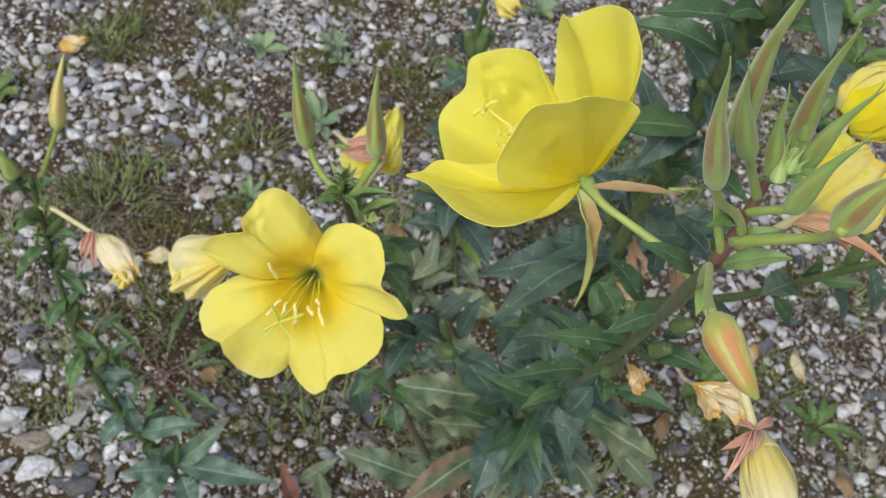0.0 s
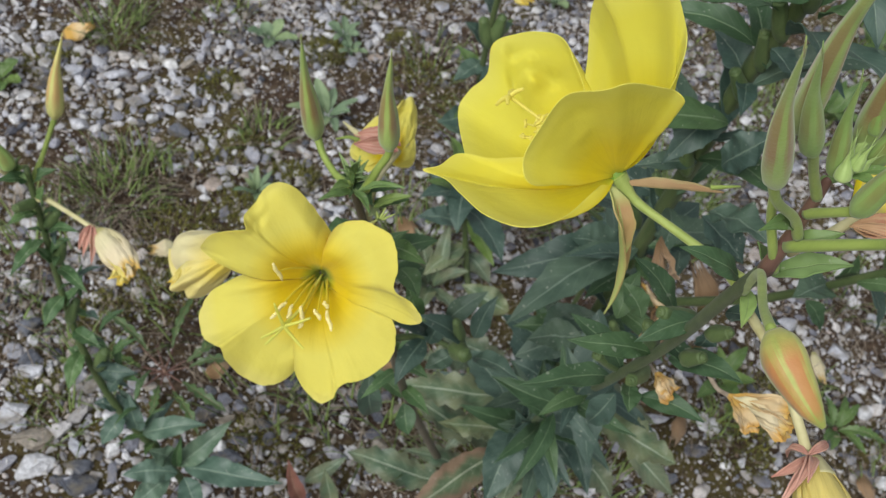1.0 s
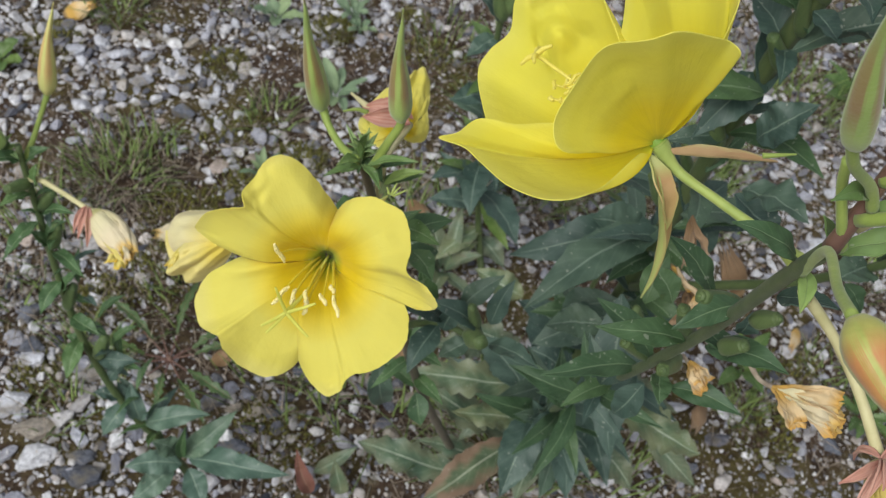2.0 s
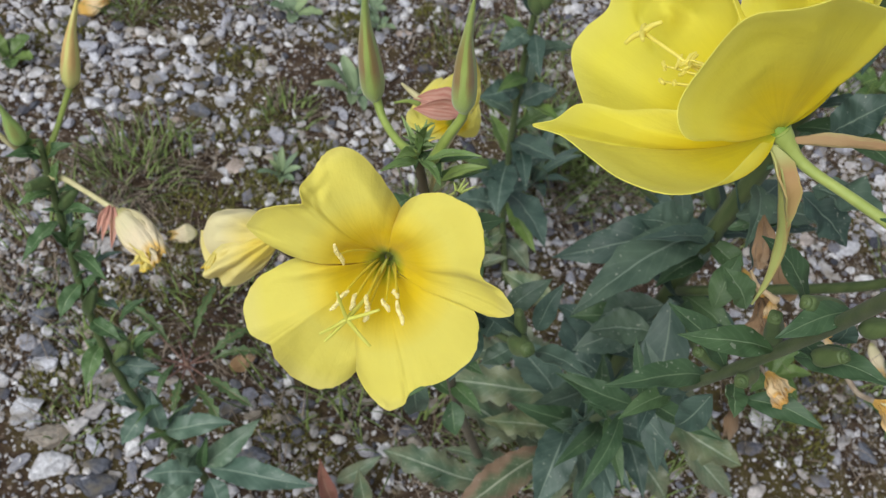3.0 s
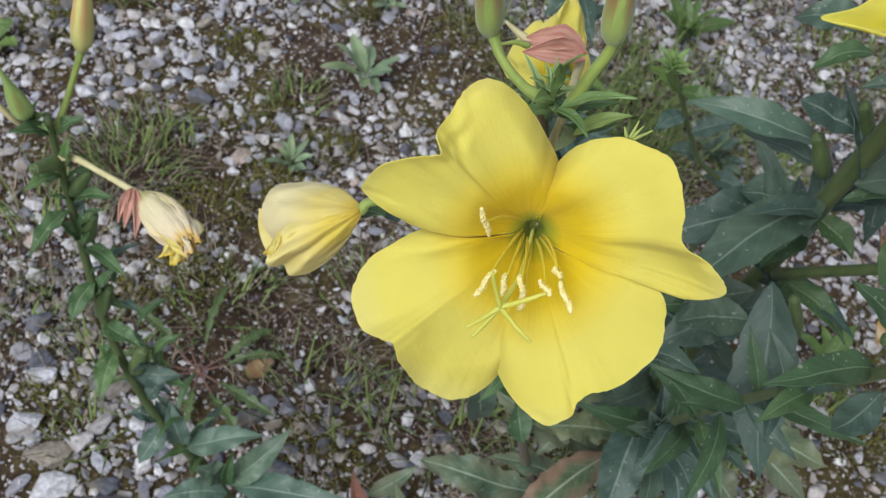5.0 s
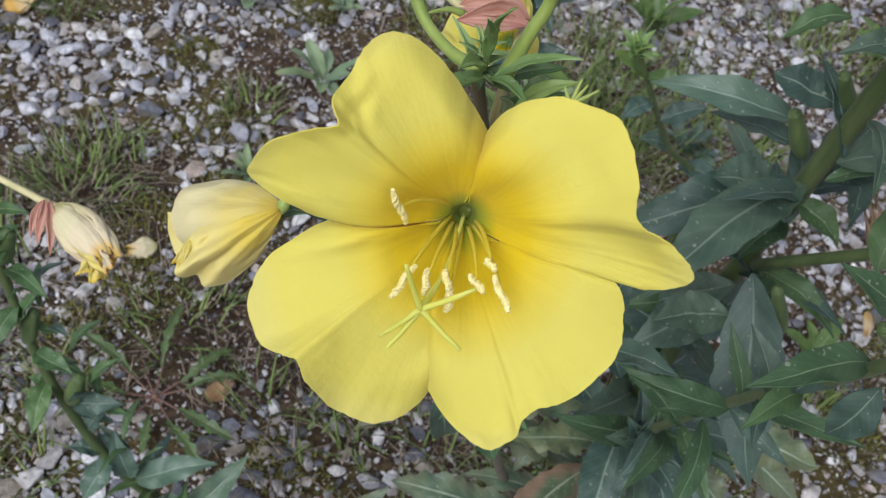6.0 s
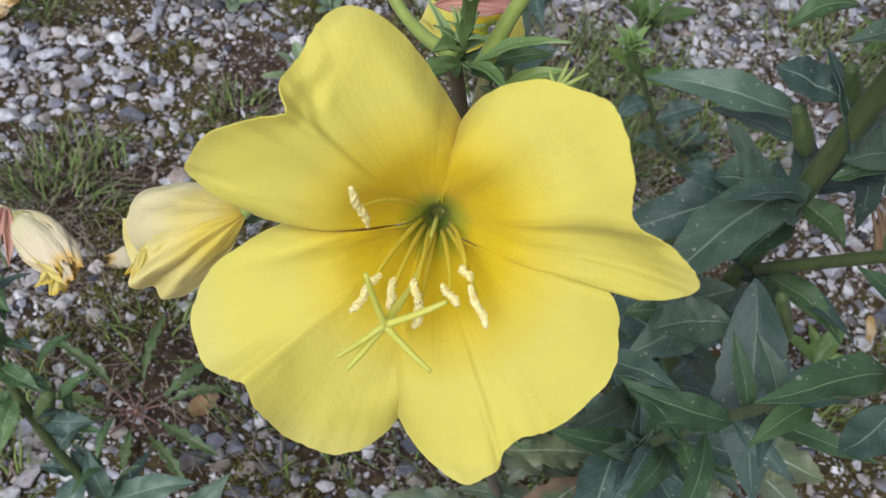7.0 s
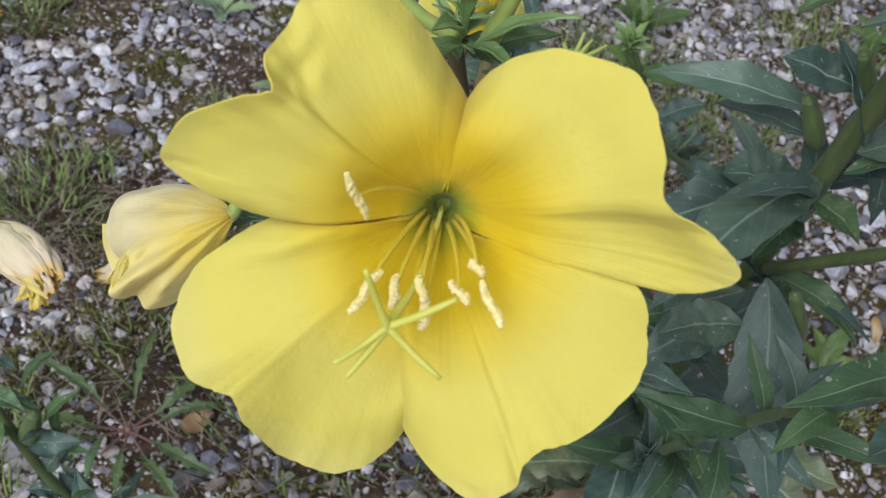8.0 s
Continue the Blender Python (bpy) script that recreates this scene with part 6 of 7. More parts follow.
crumple(W6, (0.1854, 0.3256, 0.6492), (0.1947, 0.3129, 0.6475), 0.008, PETAL_DRY, 2, 12)
W7 = tube("wilted_flower", [(0.1684, 0.378, 0.579), (0.1709, 0.3707, 0.5834)], [0.001, 0.001], STRAW, R, "dried brown flower remains", 8, 6)
crumple(W7, (0.1699, 0.3717, 0.5845), (0.1794, 0.3614, 0.5844), 0.0075, PETAL_DRY, 4, 11)
W8 = tube("wilted_flower", [(0.1554, 0.4259, 0.5801), (0.1607, 0.4204, 0.5814), (0.1666, 0.4121, 0.5816)], [0.001, 0.0012, 0.0016], PETAL_DRY, R, "dried brown flower remains", 8, 10)
crumple(W8, (0.1656, 0.4131, 0.5816), (0.1747, 0.399, 0.57), 0.01, PETAL_BROWN, 4, 13)
crumple(W8, (0.1593, 0.4493, 0.5924), (0.1648, 0.4237, 0.5851), 0.008, PETAL_BROWN, 3, 15)
tube("dry_strip", [(0.156, 0.4157, 0.5922), (0.1601, 0.4111, 0.5894), (0.1656, 0.4085, 0.5887), (0.1706, 0.408, 0.5869)], [0.0005, 0.0013, 0.001, 0.0014, 0.0022], PETAL_STRIP, W8, "pale tan shrivelled strip", 7, 14, rough=0.2, seed=4)
crumple(W8, (0.1686, 0.4087, 0.587), (0.171, 0.4023, 0.5826), 0.005, PETAL_DRY, 2, 16)

# its leaves and capsules
leaf(R, (0.1466, 0.2955, 0.7545), (0.1248, 0.285, 0.7715), 0.008, LEAF, seed=31)
leaf(R, (0.1486, 0.2897, 0.7593), (0.1415, 0.2834, 0.7844), 0.006, LEAF_TIP, seed=32)
leaf(R, (0.1475, 0.2816, 0.7762), (0.1649, 0.2795, 0.791), 0.0075, LEAF_TIP, seed=33)
leaf(R, (0.1465, 0.2807, 0.7881), (0.1579, 0.2814, 0.8002), 0.006, LEAF_TIP, seed=34)
leaf(R, (0.1466, 0.2828, 0.7949), (0.1343, 0.2695, 0.8055), 0.005, LEAF_TIP, seed=35)
leaf(R, (0.1556, 0.3552, 0.6557), (0.1307, 0.3555, 0.6784), 0.011, LEAF, seed=36)
leaf(R, (0.1579, 0.3303, 0.685), (0.1343, 0.3132, 0.6833), 0.0095, LEAF, seed=37)
leaf(R, (0.1542, 0.3465, 0.6307), (0.1174, 0.3364, 0.6405), 0.012, LEAF, seed=38)
leaf(R, (0.1549, 0.3732, 0.5757), (0.1218, 0.3798, 0.5995), 0.013, LEAF, seed=39)
leaf(R, (0.1569, 0.385, 0.5476), (0.1114, 0.3608, 0.5586), 0.014, LEAF, seed=40)
leaf(R, (0.1611, 0.3693, 0.5722), (0.1629, 0.354, 0.5724), 0.012, LEAF, seed=41)
leaf(R, (0.1671, 0.366, 0.5692), (0.1971, 0.3564, 0.5814), 0.011, LEAF, seed=42)
leaf(R, (0.1626, 0.3489, 0.6311), (0.1886, 0.3327, 0.6512), 0.012, LEAF, seed=43)
leaf(R, (0.1547, 0.3071, 0.7223), (0.167, 0.2977, 0.7365), 0.009, LEAF_DARK, seed=44)
leaf(R, (0.1575, 0.3479, 0.6436), (0.1702, 0.339, 0.6402), 0.011, LEAF, seed=45)
leaf(R, (0.1507, 0.2946, 0.7513), (0.1505, 0.2795, 0.7512), 0.005, LEAF_TIP, seed=46)
leaf(R, (0.1489, 0.4086, 0.5674), (0.1534, 0.4299, 0.5842), 0.013, LEAF, seed=47)
leaf(R, (0.1583, 0.4003, 0.5847), (0.1439, 0.4105, 0.5949), 0.014, LEAF, seed=48)
leaf(R, (0.1703, 0.3482, 0.6463), (0.1704, 0.3484, 0.6593), 0.01, LEAF_DARK, seed=49)
leaf(R, (0.1509, 0.4008, 0.5347), (0.1489, 0.395, 0.504), 0.014, LEAF_DARK, seed=50)
leaf(R, (0.1621, 0.3801, 0.5431), (0.1549, 0.3762, 0.5136), 0.015, LEAF_DARK, seed=51)
capsule(R, (0.1661, 0.3757, 0.5786), (0.1566, 0.3565, 0.5933), 0.0042)
capsule(R, (0.1579, 0.3362, 0.6771), (0.1412, 0.3247, 0.6891), 0.0037)
capsule(R, (0.1578, 0.3789, 0.5679), (0.1392, 0.3685, 0.5873), 0.0034)
capsule(R, (0.1564, 0.3556, 0.6246), (0.146, 0.3465, 0.6514), 0.0037)
capsule(R, (0.165, 0.3419, 0.6426), (0.1692, 0.3352, 0.6563), 0.0037)
capsule(R, (0.1608, 0.3246, 0.6854), (0.166, 0.3209, 0.695), 0.0032)
whorl(R, (0.1531, 0.4971, 0.2799), (0, -0.4, 0.9), 12, 0.036, 0.014, LEAF_DARK, 1.15, 6)

clothe(R, (0.1584, 0.5252, 0.2236), (0.1552, 0.4041, 0.5006), 12, 0.055, 0.015, (LEAF, LEAF_DARK, LEAF), 41, 1.0)

# the tall stem behind, with broad dark leaves
T = primrose((0.175, 0.61, 0), "tall leafy evening primrose stem with broad dark leaves")
tube("stem", [(0.175, 0.61, 0), (0.1743, 0.5853, 0.2138), (0.1767, 0.5555, 0.4554), (0.1747, 0.5231, 0.6423), (0.1757, 0.5065, 0.6997), (0.1781, 0.4737, 0.8096), (0.19, 0.44, 0.93)], [0.0065, 0.006, 0.0056, 0.005, 0.004, 0.003], STEM_DARK, T, "thick dark green stem", 14, 44, 0.05, 5)
leaf(T, (0.1746, 0.5514, 0.4646), (0.1037, 0.4704, 0.4534), 0.031, LEAF_DARK, 0.06, 0.15, 0.05, seed=61)
leaf(T, (0.1696, 0.5573, 0.4567), (0.0863, 0.52, 0.4298), 0.029, LEAF_DARK, 0.06, 0.2, 0.06, seed=62)
leaf(T, (0.1726, 0.5573, 0.4495), (0.1325, 0.5409, 0.465), 0.03, LEAF_DARK, 0.05, 0.15, 0.05, seed=63, blunt=0.6)
leaf(T, (0.1788, 0.5277, 0.6227), (0.1487, 0.4899, 0.6056), 0.021, LEAF_DARK, 0.1, 0.2, seed=64)
leaf(T, (0.1758, 0.5175, 0.6532), (0.1515, 0.5347, 0.6614), 0.018, LEAF_DARK, 0.1, 0.2, seed=65)
leaf(T, (0.1708, 0.5133, 0.6751), (0.1135, 0.5234, 0.6751), 0.015, LEAF, 0.12, 0.4, seed=66)
leaf(T, (0.1716, 0.5047, 0.7057), (0.1216, 0.4858, 0.7139), 0.017, LEAF, 0.12, 0.3, seed=67)
leaf(T, (0.1878, 0.4861, 0.7093), (0.2163, 0.4289, 0.7301), 0.013, LEAF_DARK, 0.12, 0.3, seed=68)
leaf(T, (0.188, 0.4919, 0.7502), (0.2026, 0.4588, 0.7353), 0.015, LEAF_DARK, 0.08, 0.3, seed=69)
leaf(T, (0.1886, 0.4969, 0.6807), (0.2037, 0.4665, 0.7033), 0.011, LEAF_DARK, 0.1, 0.3, seed=70)
leaf(T, (0.1745, 0.5057, 0.683), (0.1906, 0.4949, 0.6787), 0.014, LEAF_DARK, 0.1, 0.3, seed=71)
leaf(T, (0.1738, 0.5005, 0.7204), (0.1551, 0.4762, 0.7288), 0.014, LEAF, 0.1, 0.3, seed=72)
leaf(T, (0.1808, 0.4845, 0.7212), (0.1947, 0.4689, 0.7433), 0.012, LEAF, 0.1, 0.3, seed=73)
# paler than its neighbours: sky sheen put into the leaf's colour
leaf(T, (0.1648, 0.5695, 0.4851), (0.0896, 0.5772, 0.4835), 0.019, LEAF_BLUE, 0.1, 0.35, 0.1, seed=74)
leaf(T, (0.1709, 0.5557, 0.5122), (0.1394, 0.568, 0.5114), 0.022, LEAF_DARK, 0.06, 0.2, seed=75, blunt=0.4)
leaf(T, (0.1688, 0.5695, 0.4718), (0.1262, 0.5864, 0.4625), 0.017, LEAF_DARK, 0.1, 0.25, seed=76)
leaf(T, (0.1468, 0.5599, 0.5673), (0.1164, 0.5742, 0.5551), 0.02, LEAF_DARK, 0.1, 0.2, seed=77)
leaf(T, (0.1527, 0.5528, 0.5612), (0.128, 0.5477, 0.5473), 0.012, LEAF, 0.2, 0.3, seed=78)
leaf(T, (0.1955, 0.5643, 0.4787), (0.2106, 0.5513, 0.4416), 0.016, LEAF_DARK, 0.05, 0.3, seed=79)
leaf(T, (0.183, 0.5597, 0.451), (0.2112, 0.5807, 0.4525), 0.02, LEAF_DARK, 0.05, 0.3, seed=80)
leaf(T, (0.1777, 0.5565, 0.4482), (0.2053, 0.543, 0.4357), 0.016, LEAF, 0.08, 0.4, seed=81)
leaf(T, (0.1631, 0.5231, 0.4200), (0.1958, 0.4430, 0.3496), 0.036, LEAF_DARK, 0.06, 0.12, 0.05, up=(-0.18, -0.34, 0.45), seed=82)
leaf(T, (0.1722, 0.5401, 0.3701), (0.1226, 0.513, 0.3513), 0.03, LEAF_DARK, 0.06, 0.2, seed=83)
leaf(T, (0.1723, 0.5512, 0.3793), (0.1312, 0.5462, 0.3387), 0.026, LEAF_DARK, 0.06, 0.2, seed=84)
leaf(T, (0.1742, 0.5402, 0.3833), (0.1875, 0.5244, 0.4091), 0.018, LEAF, 0.06, 0.3, seed=85)
leaf(T, (0.1626, 0.5107, 0.4002), (0.1256, 0.5048, 0.3861), 0.026, LEAF_DARK, 0.05, 0.2, seed=86)
leaf(T, (0.1678, 0.5261, 0.3466), (0.1059, 0.5595, 0.3281), 0.028, LEAF_DARK, 0.05, 0.2, seed=87)
leaf(T, (0.1699, 0.5352, 0.288), (0.127, 0.5413, 0.2978), 0.026, LEAF_DARK, 0.05, 0.2, seed=88)
leaf(T, (0.1623, 0.56, 0.4277), (0.1619, 0.6622, 0.4054), 0.013, LEAF_BLUE, 0.05, 0.2, seed=89)
leaf(T, (0.1798, 0.5526, 0.4725), (0.2095, 0.5982, 0.4788), 0.026, LEAF_DARK, 0.05, 0.2, seed=90)
leaf(T, (0.1787, 0.5435, 0.4898), (0.2329, 0.5565, 0.4951), 0.024, LEAF_DARK, 0.08, 0.2, seed=91)
capsule(T, (0.1797, 0.5161, 0.6392), (0.1655, 0.5104, 0.6605), 0.0041)
capsule(T, (0.1737, 0.5258, 0.5669), (0.1647, 0.5279, 0.5883), 0.0043)
capsule(T, (0.1776, 0.5071, 0.6898), (0.1655, 0.5, 0.7147), 0.0045)
capsule(T, (0.1799, 0.5003, 0.7144), (0.1708, 0.4838, 0.7445), 0.0043)
capsule(T, (0.1779, 0.515, 0.663), (0.1684, 0.5069, 0.6901), 0.0039)
capsule(T, (0.1707, 0.5615, 0.4718), (0.1555, 0.5612, 0.4977), 0.0044)
capsule(T, (0.1811, 0.559, 0.5017), (0.1638, 0.5547, 0.5307), 0.0039)
capsule(T, (0.1914, 0.5104, 0.3976), (0.1749, 0.509, 0.4302), 0.0039)
tube("side_branch", [(0.1765, 0.5503, 0.3974), (0.2377, 0.5082, 0.4944), (0.2579, 0.4968, 0.5296), (0.2747, 0.4774, 0.5809), (0.2956, 0.4674, 0.623)], [0.0034, 0.003, 0.0026, 0.0022], STEM_DARK, T, "green side branch", 12, 30)
leaf(T, (0.2672, 0.4869, 0.5556), (0.2436, 0.4649, 0.564), 0.022, LEAF_DARK, 0.08, 0.3, seed=93)
leaf(T, (0.2704, 0.491, 0.5586), (0.2697, 0.4854, 0.587), 0.012, LEAF, seed=94)
leaf(T, (0.2787, 0.4764, 0.5788), (0.301, 0.4724, 0.5493), 0.012, LEAF_DARK, seed=95)
leaf(T, (0.2726, 0.4744, 0.5779), (0.2906, 0.4664, 0.5958), 0.009, LEAF, seed=96)
leaf(T, (0.2897, 0.4753, 0.6029), (0.3069, 0.4683, 0.5714), 0.013, LEAF_DARK, seed=97)
leaf(T, (0.261, 0.4847, 0.5408), (0.2783, 0.4806, 0.5243), 0.012, LEAF, seed=98)
capsule(T, (0.2817, 0.4784, 0.5939), (0.2796, 0.4803, 0.6212), 0.0043)

clothe(T, (0.173, 0.5999, 0.0915), (0.1767, 0.5505, 0.4686), 13, 0.08, 0.024, (LEAF_DARK, LEAF_DARK, LEAF), 42, 1.15)
clothe(T, (0.1759, 0.5358, 0.5496), (0.1793, 0.4697, 0.8292), 12, 0.06, 0.017, (LEAF_DARK, LEAF), 43, 1.0)

clothe(T, (0.18, 0.56, 0.36), (0.1759, 0.5159, 0.662), 12, 0.05, 0.014, (LEAF_DARK, LEAF, LEAF_DARK), 51, 1.2)
clothe(T, (0.176, 0.4748, 0.7919), (0.19, 0.44, 0.93), 7, 0.05, 0.012, (LEAF, LEAF_DARK), 52, 0.9)
clothe(R, (0.1584, 0.5252, 0.2236), (0.1554, 0.4243, 0.4596), 12, 0.042, 0.011, (LEAF, LEAF_DARK), 53, 1.15)

leaf(T, (0.187, 0.4917, 0.5788), (0.2179, 0.4713, 0.5908), 0.024, LEAF_DARK, 0.08, 0.25, 0.12, seed=311)
leaf(T, (0.1812, 0.4976, 0.6079), (0.1964, 0.4948, 0.643), 0.022, LEAF_DARK, 0.08, 0.25, 0.12, seed=312)
leaf(T, (0.1877, 0.5016, 0.5636), (0.219, 0.4889, 0.5482), 0.022, LEAF_DARK, 0.08, 0.25, 0.12, seed=313)

# the broad basal leaves between the stems
B = thing("leaf_rosette", (0.16, 0.58, 0), "rosette of broad green basal leaves, some turning red", "plant")
leaf(B, (0.1575, 0.5361, 0.2229), (0.1435, 0.4673, 0.1916), 0.034, LEAF_DARK, 0.06, 0.2, seed=101)
leaf(B, (0.1687, 0.5253, 0.2396), (0.1981, 0.4805, 0.1988), 0.028, LEAF_DARK, 0.06, 0.2, seed=102)
leaf(B, (0.1487, 0.5928, 0.1671), (0.0467, 0.5527, 0.1819), 0.036, LEAF_OLD, 0.05, 0.12, 0.16, 8, seed=103, blunt=0.4, lobes=0.22)
leaf(B, (0.1574, 0.5708, 0.0946), (0.06, 0.5689, 0.1547), 0.034, LEAF_OLD, 0.04, 0.12, 0.16, 8, seed=104, blunt=0.5, lobes=0.22)
leaf(B, (0.1614, 0.553, 0.1319), (0.087, 0.4699, 0.1327), 0.034, LEAF_RED, 0.06, 0.15, 0.06, 9, seed=105, blunt=0.5, label="basal leaf flushed with red")
leaf(B, (0.1284, 0.5554, 0.0322), (0.0196, 0.5292, 0.0712), 0.036, LEAF_OLD, 0.05, 0.15, 0.16, 8, seed=106, blunt=0.6, lobes=0.22)
leaf(B, (0.2143, 0.5658, 0.2176), (0.2938, 0.5465, 0.2209), 0.038, LEAF_OLD, 0.06, 0.15, 0.16, 8, seed=107, blunt=0.4, lobes=0.22)
leaf(B, (0.2079, 0.5794, 0.1507), (0.2684, 0.5475, 0.1189), 0.034, LEAF_OLD, 0.06, 0.15, 0.16, 8, seed=108, blunt=0.4, lobes=0.22)
leaf(B, (0.1732, 0.5842, 0.1964), (0.2149, 0.6487, 0.181), 0.036, LEAF_DARK, 0.06, 0.15, 0.06, 8, seed=109)
leaf(B, (0.1536, 0.57, 0.1869), (0.0911, 0.622, 0.1704), 0.036, LEAF_DARK, 0.06, 0.15, 0.06, 8, seed=110)
leaf(B, (0.16, 0.589, 0.2023), (0.1345, 0.6725, 0.1829), 0.038, LEAF_DARK, 0.06, 0.15, 0.06, 8, seed=111)
leaf(B, (0.1925, 0.5306, 0.2816), (0.1974, 0.4907, 0.2867), 0.022, LEAF_DARK, 0.06, 0.3, seed=112)
leaf(B, (0.1802, 0.5524, 0.2354), (0.2366, 0.5149, 0.2247), 0.02, LEAF_DARK, 0.06, 0.3, seed=113)
leaf(B, (0.178, 0.5859, 0.0798), (0.1753, 0.5218, 0.0782), 0.03, LEAF_OLD, 0.06, 0.2, seed=114)
leaf(B, (0.2636, 0.5859, 0.1515), (0.3245, 0.567, 0.1313), 0.026, LEAF_OLD, 0.06, 0.2, seed=115)
leaf(B, (0.1789, 0.6382, 0.1765), (0.1669, 0.748, 0.1372), 0.035, LEAF_DARK, 0.06, 0.2, 0.06, 8, seed=116)
leaf(B, (0.1912, 0.6374, 0.1739), (0.2576, 0.7113, 0.1646), 0.032, LEAF_DARK, 0.06, 0.2, 0.06, 8, seed=117)
leaf(B, (0.1409, 0.6296, 0.1455), (0.0644, 0.6737, 0.1106), 0.032, LEAF_OLD, 0.06, 0.2, 0.16, 8, seed=118, lobes=0.22)
leaf(B, (0.1637, 0.5759, 0.1251), (0.0901, 0.5523, 0.1508), 0.03, LEAF_OLD, 0.05, 0.15, 0.18, 8, seed=301, lobes=0.25)
leaf(B, (0.1581, 0.5547, 0.0687), (0.0694, 0.5374, 0.1), 0.03, LEAF_OLD, 0.05, 0.15, 0.18, 8, seed=302, lobes=0.25)
leaf(B, (0.2053, 0.6126, 0.179), (0.2712, 0.5845, 0.2153), 0.036, LEAF_OLD, 0.05, 0.15, 0.16, 8, seed=303, lobes=0.2)
leaf(B, (0.1852, 0.5633, 0.1647), (0.1805, 0.4933, 0.1579), 0.026, LEAF_DARK, 0.05, 0.25, 0.14, seed=304)
leaf(B, (0.1998, 0.5755, 0.1745), (0.2375, 0.5216, 0.1644), 0.022, LEAF_DARK, 0.05, 0.25, 0.14, seed=305)
leaf(B, (0.1363, 0.5867, 0.1359), (0.1051, 0.5465, 0.1057), 0.024, LEAF_OLD, 0.05, 0.2, 0.18, 8, seed=306, lobes=0.25)
leaf(B, (0.1065, 0.6452, 0.1228), (0.0575, 0.6147, 0.1411), 0.03, LEAF_OLD, 0.05, 0.2, 0.16, 8, seed=307, lobes=0.2)
leaf(B, (0.1277, 0.7174, 0.1153), (0.0733, 0.7257, 0.1267), 0.03, LEAF_OLD, 0.05, 0.2, 0.14, seed=308)
B2 = thing("leaf_rosette", (-0.01, 0.47, 0), "small rosette of narrow leaves, one dried red", "plant")
leaf(B2, (-0.013, 0.497, 0.002), (-0.0283, 0.4994, 0.0744), 0.016, LEAF_RUST, 0.05, 0.4, seed=120, label="dry red-brown leaf")
leaf(B2, (-0.014, 0.513, 0.015), (0.0176, 0.5362, 0.0509), 0.016, LEAF_OLD, 0.05, 0.3, seed=121)
leaf(B2, (0.015, 0.504, 0.007), (0.0051, 0.5123, 0.0579), 0.018, LEAF_OLD, 0.05, 0.3, seed=122)

# the plant that stands apart, with a yellow bud and a withered flower
L = primrose((-0.075, 0.44, 0), "slender evening primrose with a yellow bud and a withered flower")
tube("stem", [(-0.075, 0.44, 0), (-0.1058, 0.4428, 0.0776), (-0.1286, 0.4422, 0.1344), (-0.1503, 0.4394, 0.176), (-0.1688, 0.4404, 0.2145), (-0.1823, 0.4435, 0.2466), (-0.1938, 0.4465, 0.2865), (-0.2032, 0.4517, 0.3351), (-0.2099, 0.4563, 0.381), (-0.2145, 0.4587, 0.4244), (-0.2185, 0.4615, 0.4549)], [0.0038, 0.0034, 0.0031, 0.0028, 0.0024, 0.002], STEM_DARK, L, "slim brown-green stem", 12, 44, 0.04, 5)
tube("bud_stalk", [(-0.2164, 0.462, 0.4413), (-0.2159, 0.4756, 0.4504), (-0.2146, 0.4855, 0.4624), (-0.2134, 0.4945, 0.4732)], [0.0024, 0.0017, 0.0016, 0.002], TUBE, L, "yellow-green stalk", 10, 18)
bud(L, (-0.2135, 0.4935, 0.4722), (-0.2043, 0.4997, 0.5386), 0.0054, BUD_YELLOW, "upright yellow bud tinged with orange")
WL = tube("wilted_flower", [(-0.2155, 0.4588, 0.4273), (-0.2052, 0.4582, 0.4319), (-0.1903, 0.455, 0.4314), (-0.173, 0.4491, 0.4333), (-0.1608, 0.4444, 0.4349)], [0.0026, 0.0019, 0.0016, 0.0017, 0.003], TUBE_PALE, L, "withered cream flower with pink sepals on a bent tube", 10, 24)
limp_bag(WL, (-0.1638, 0.4456, 0.4348), (-0.1299, 0.4224, 0.439), 0.0102, (PETAL_PALE, PETAL_PALE, PETAL_PALE, PETAL_OLD), 13, (0.35, 0.75, 0.95, 1.02, 0.88, 0.5), 0.65, 0.09)
crumple(WL, (-0.1400, 0.4290, 0.4375), (-0.1340, 0.4185, 0.4290), 0.0075, PETAL_OLD, 3, 17)
crumple(WL, (-0.1400, 0.4290, 0.4405), (-0.1255, 0.4190, 0.4390), 0.006, PETAL_PALE, 2, 18)
sepal(WL, (-0.1685, 0.4471, 0.4376), (-0.1659, 0.4279, 0.4286), 0.0042, SEPAL_PINK, 0.12, label="pink shrivelled sepal")
sepal(WL, (-0.1667, 0.4475, 0.4370), (-0.1603, 0.4267, 0.4254), 0.0048, SEPAL_PINK, 0.12, label="pink shrivelled sepal")
sepal(WL, (-0.1701, 0.4463, 0.4378), (-0.1692, 0.4296, 0.4312), 0.0036, SEPAL_PINK, 0.12, label="pink shrivelled sepal")
bud(L, (-0.2252, 0.4544, 0.4578), (-0.2325, 0.4524, 0.4897), 0.0052, BUD_GREEN, "small green bud")
whorl(L, (-0.2268, 0.461, 0.4514), (0.05, -0.1, 1), 10, 0.016, 0.0045, LEAF_SPROUT, 0.8, 7)
WL2 = tube("wilted_flower", [(-0.2287, 0.4618, 0.4396), (-0.2326, 0.4541, 0.4542), (-0.2437, 0.4518, 0.4705), (-0.2539, 0.4475, 0.4865)], [0.0022, 0.0016, 0.0015, 0.0018], TUBE_PALE, L, "wilted yellow flower with orange sepals", 10, 18)
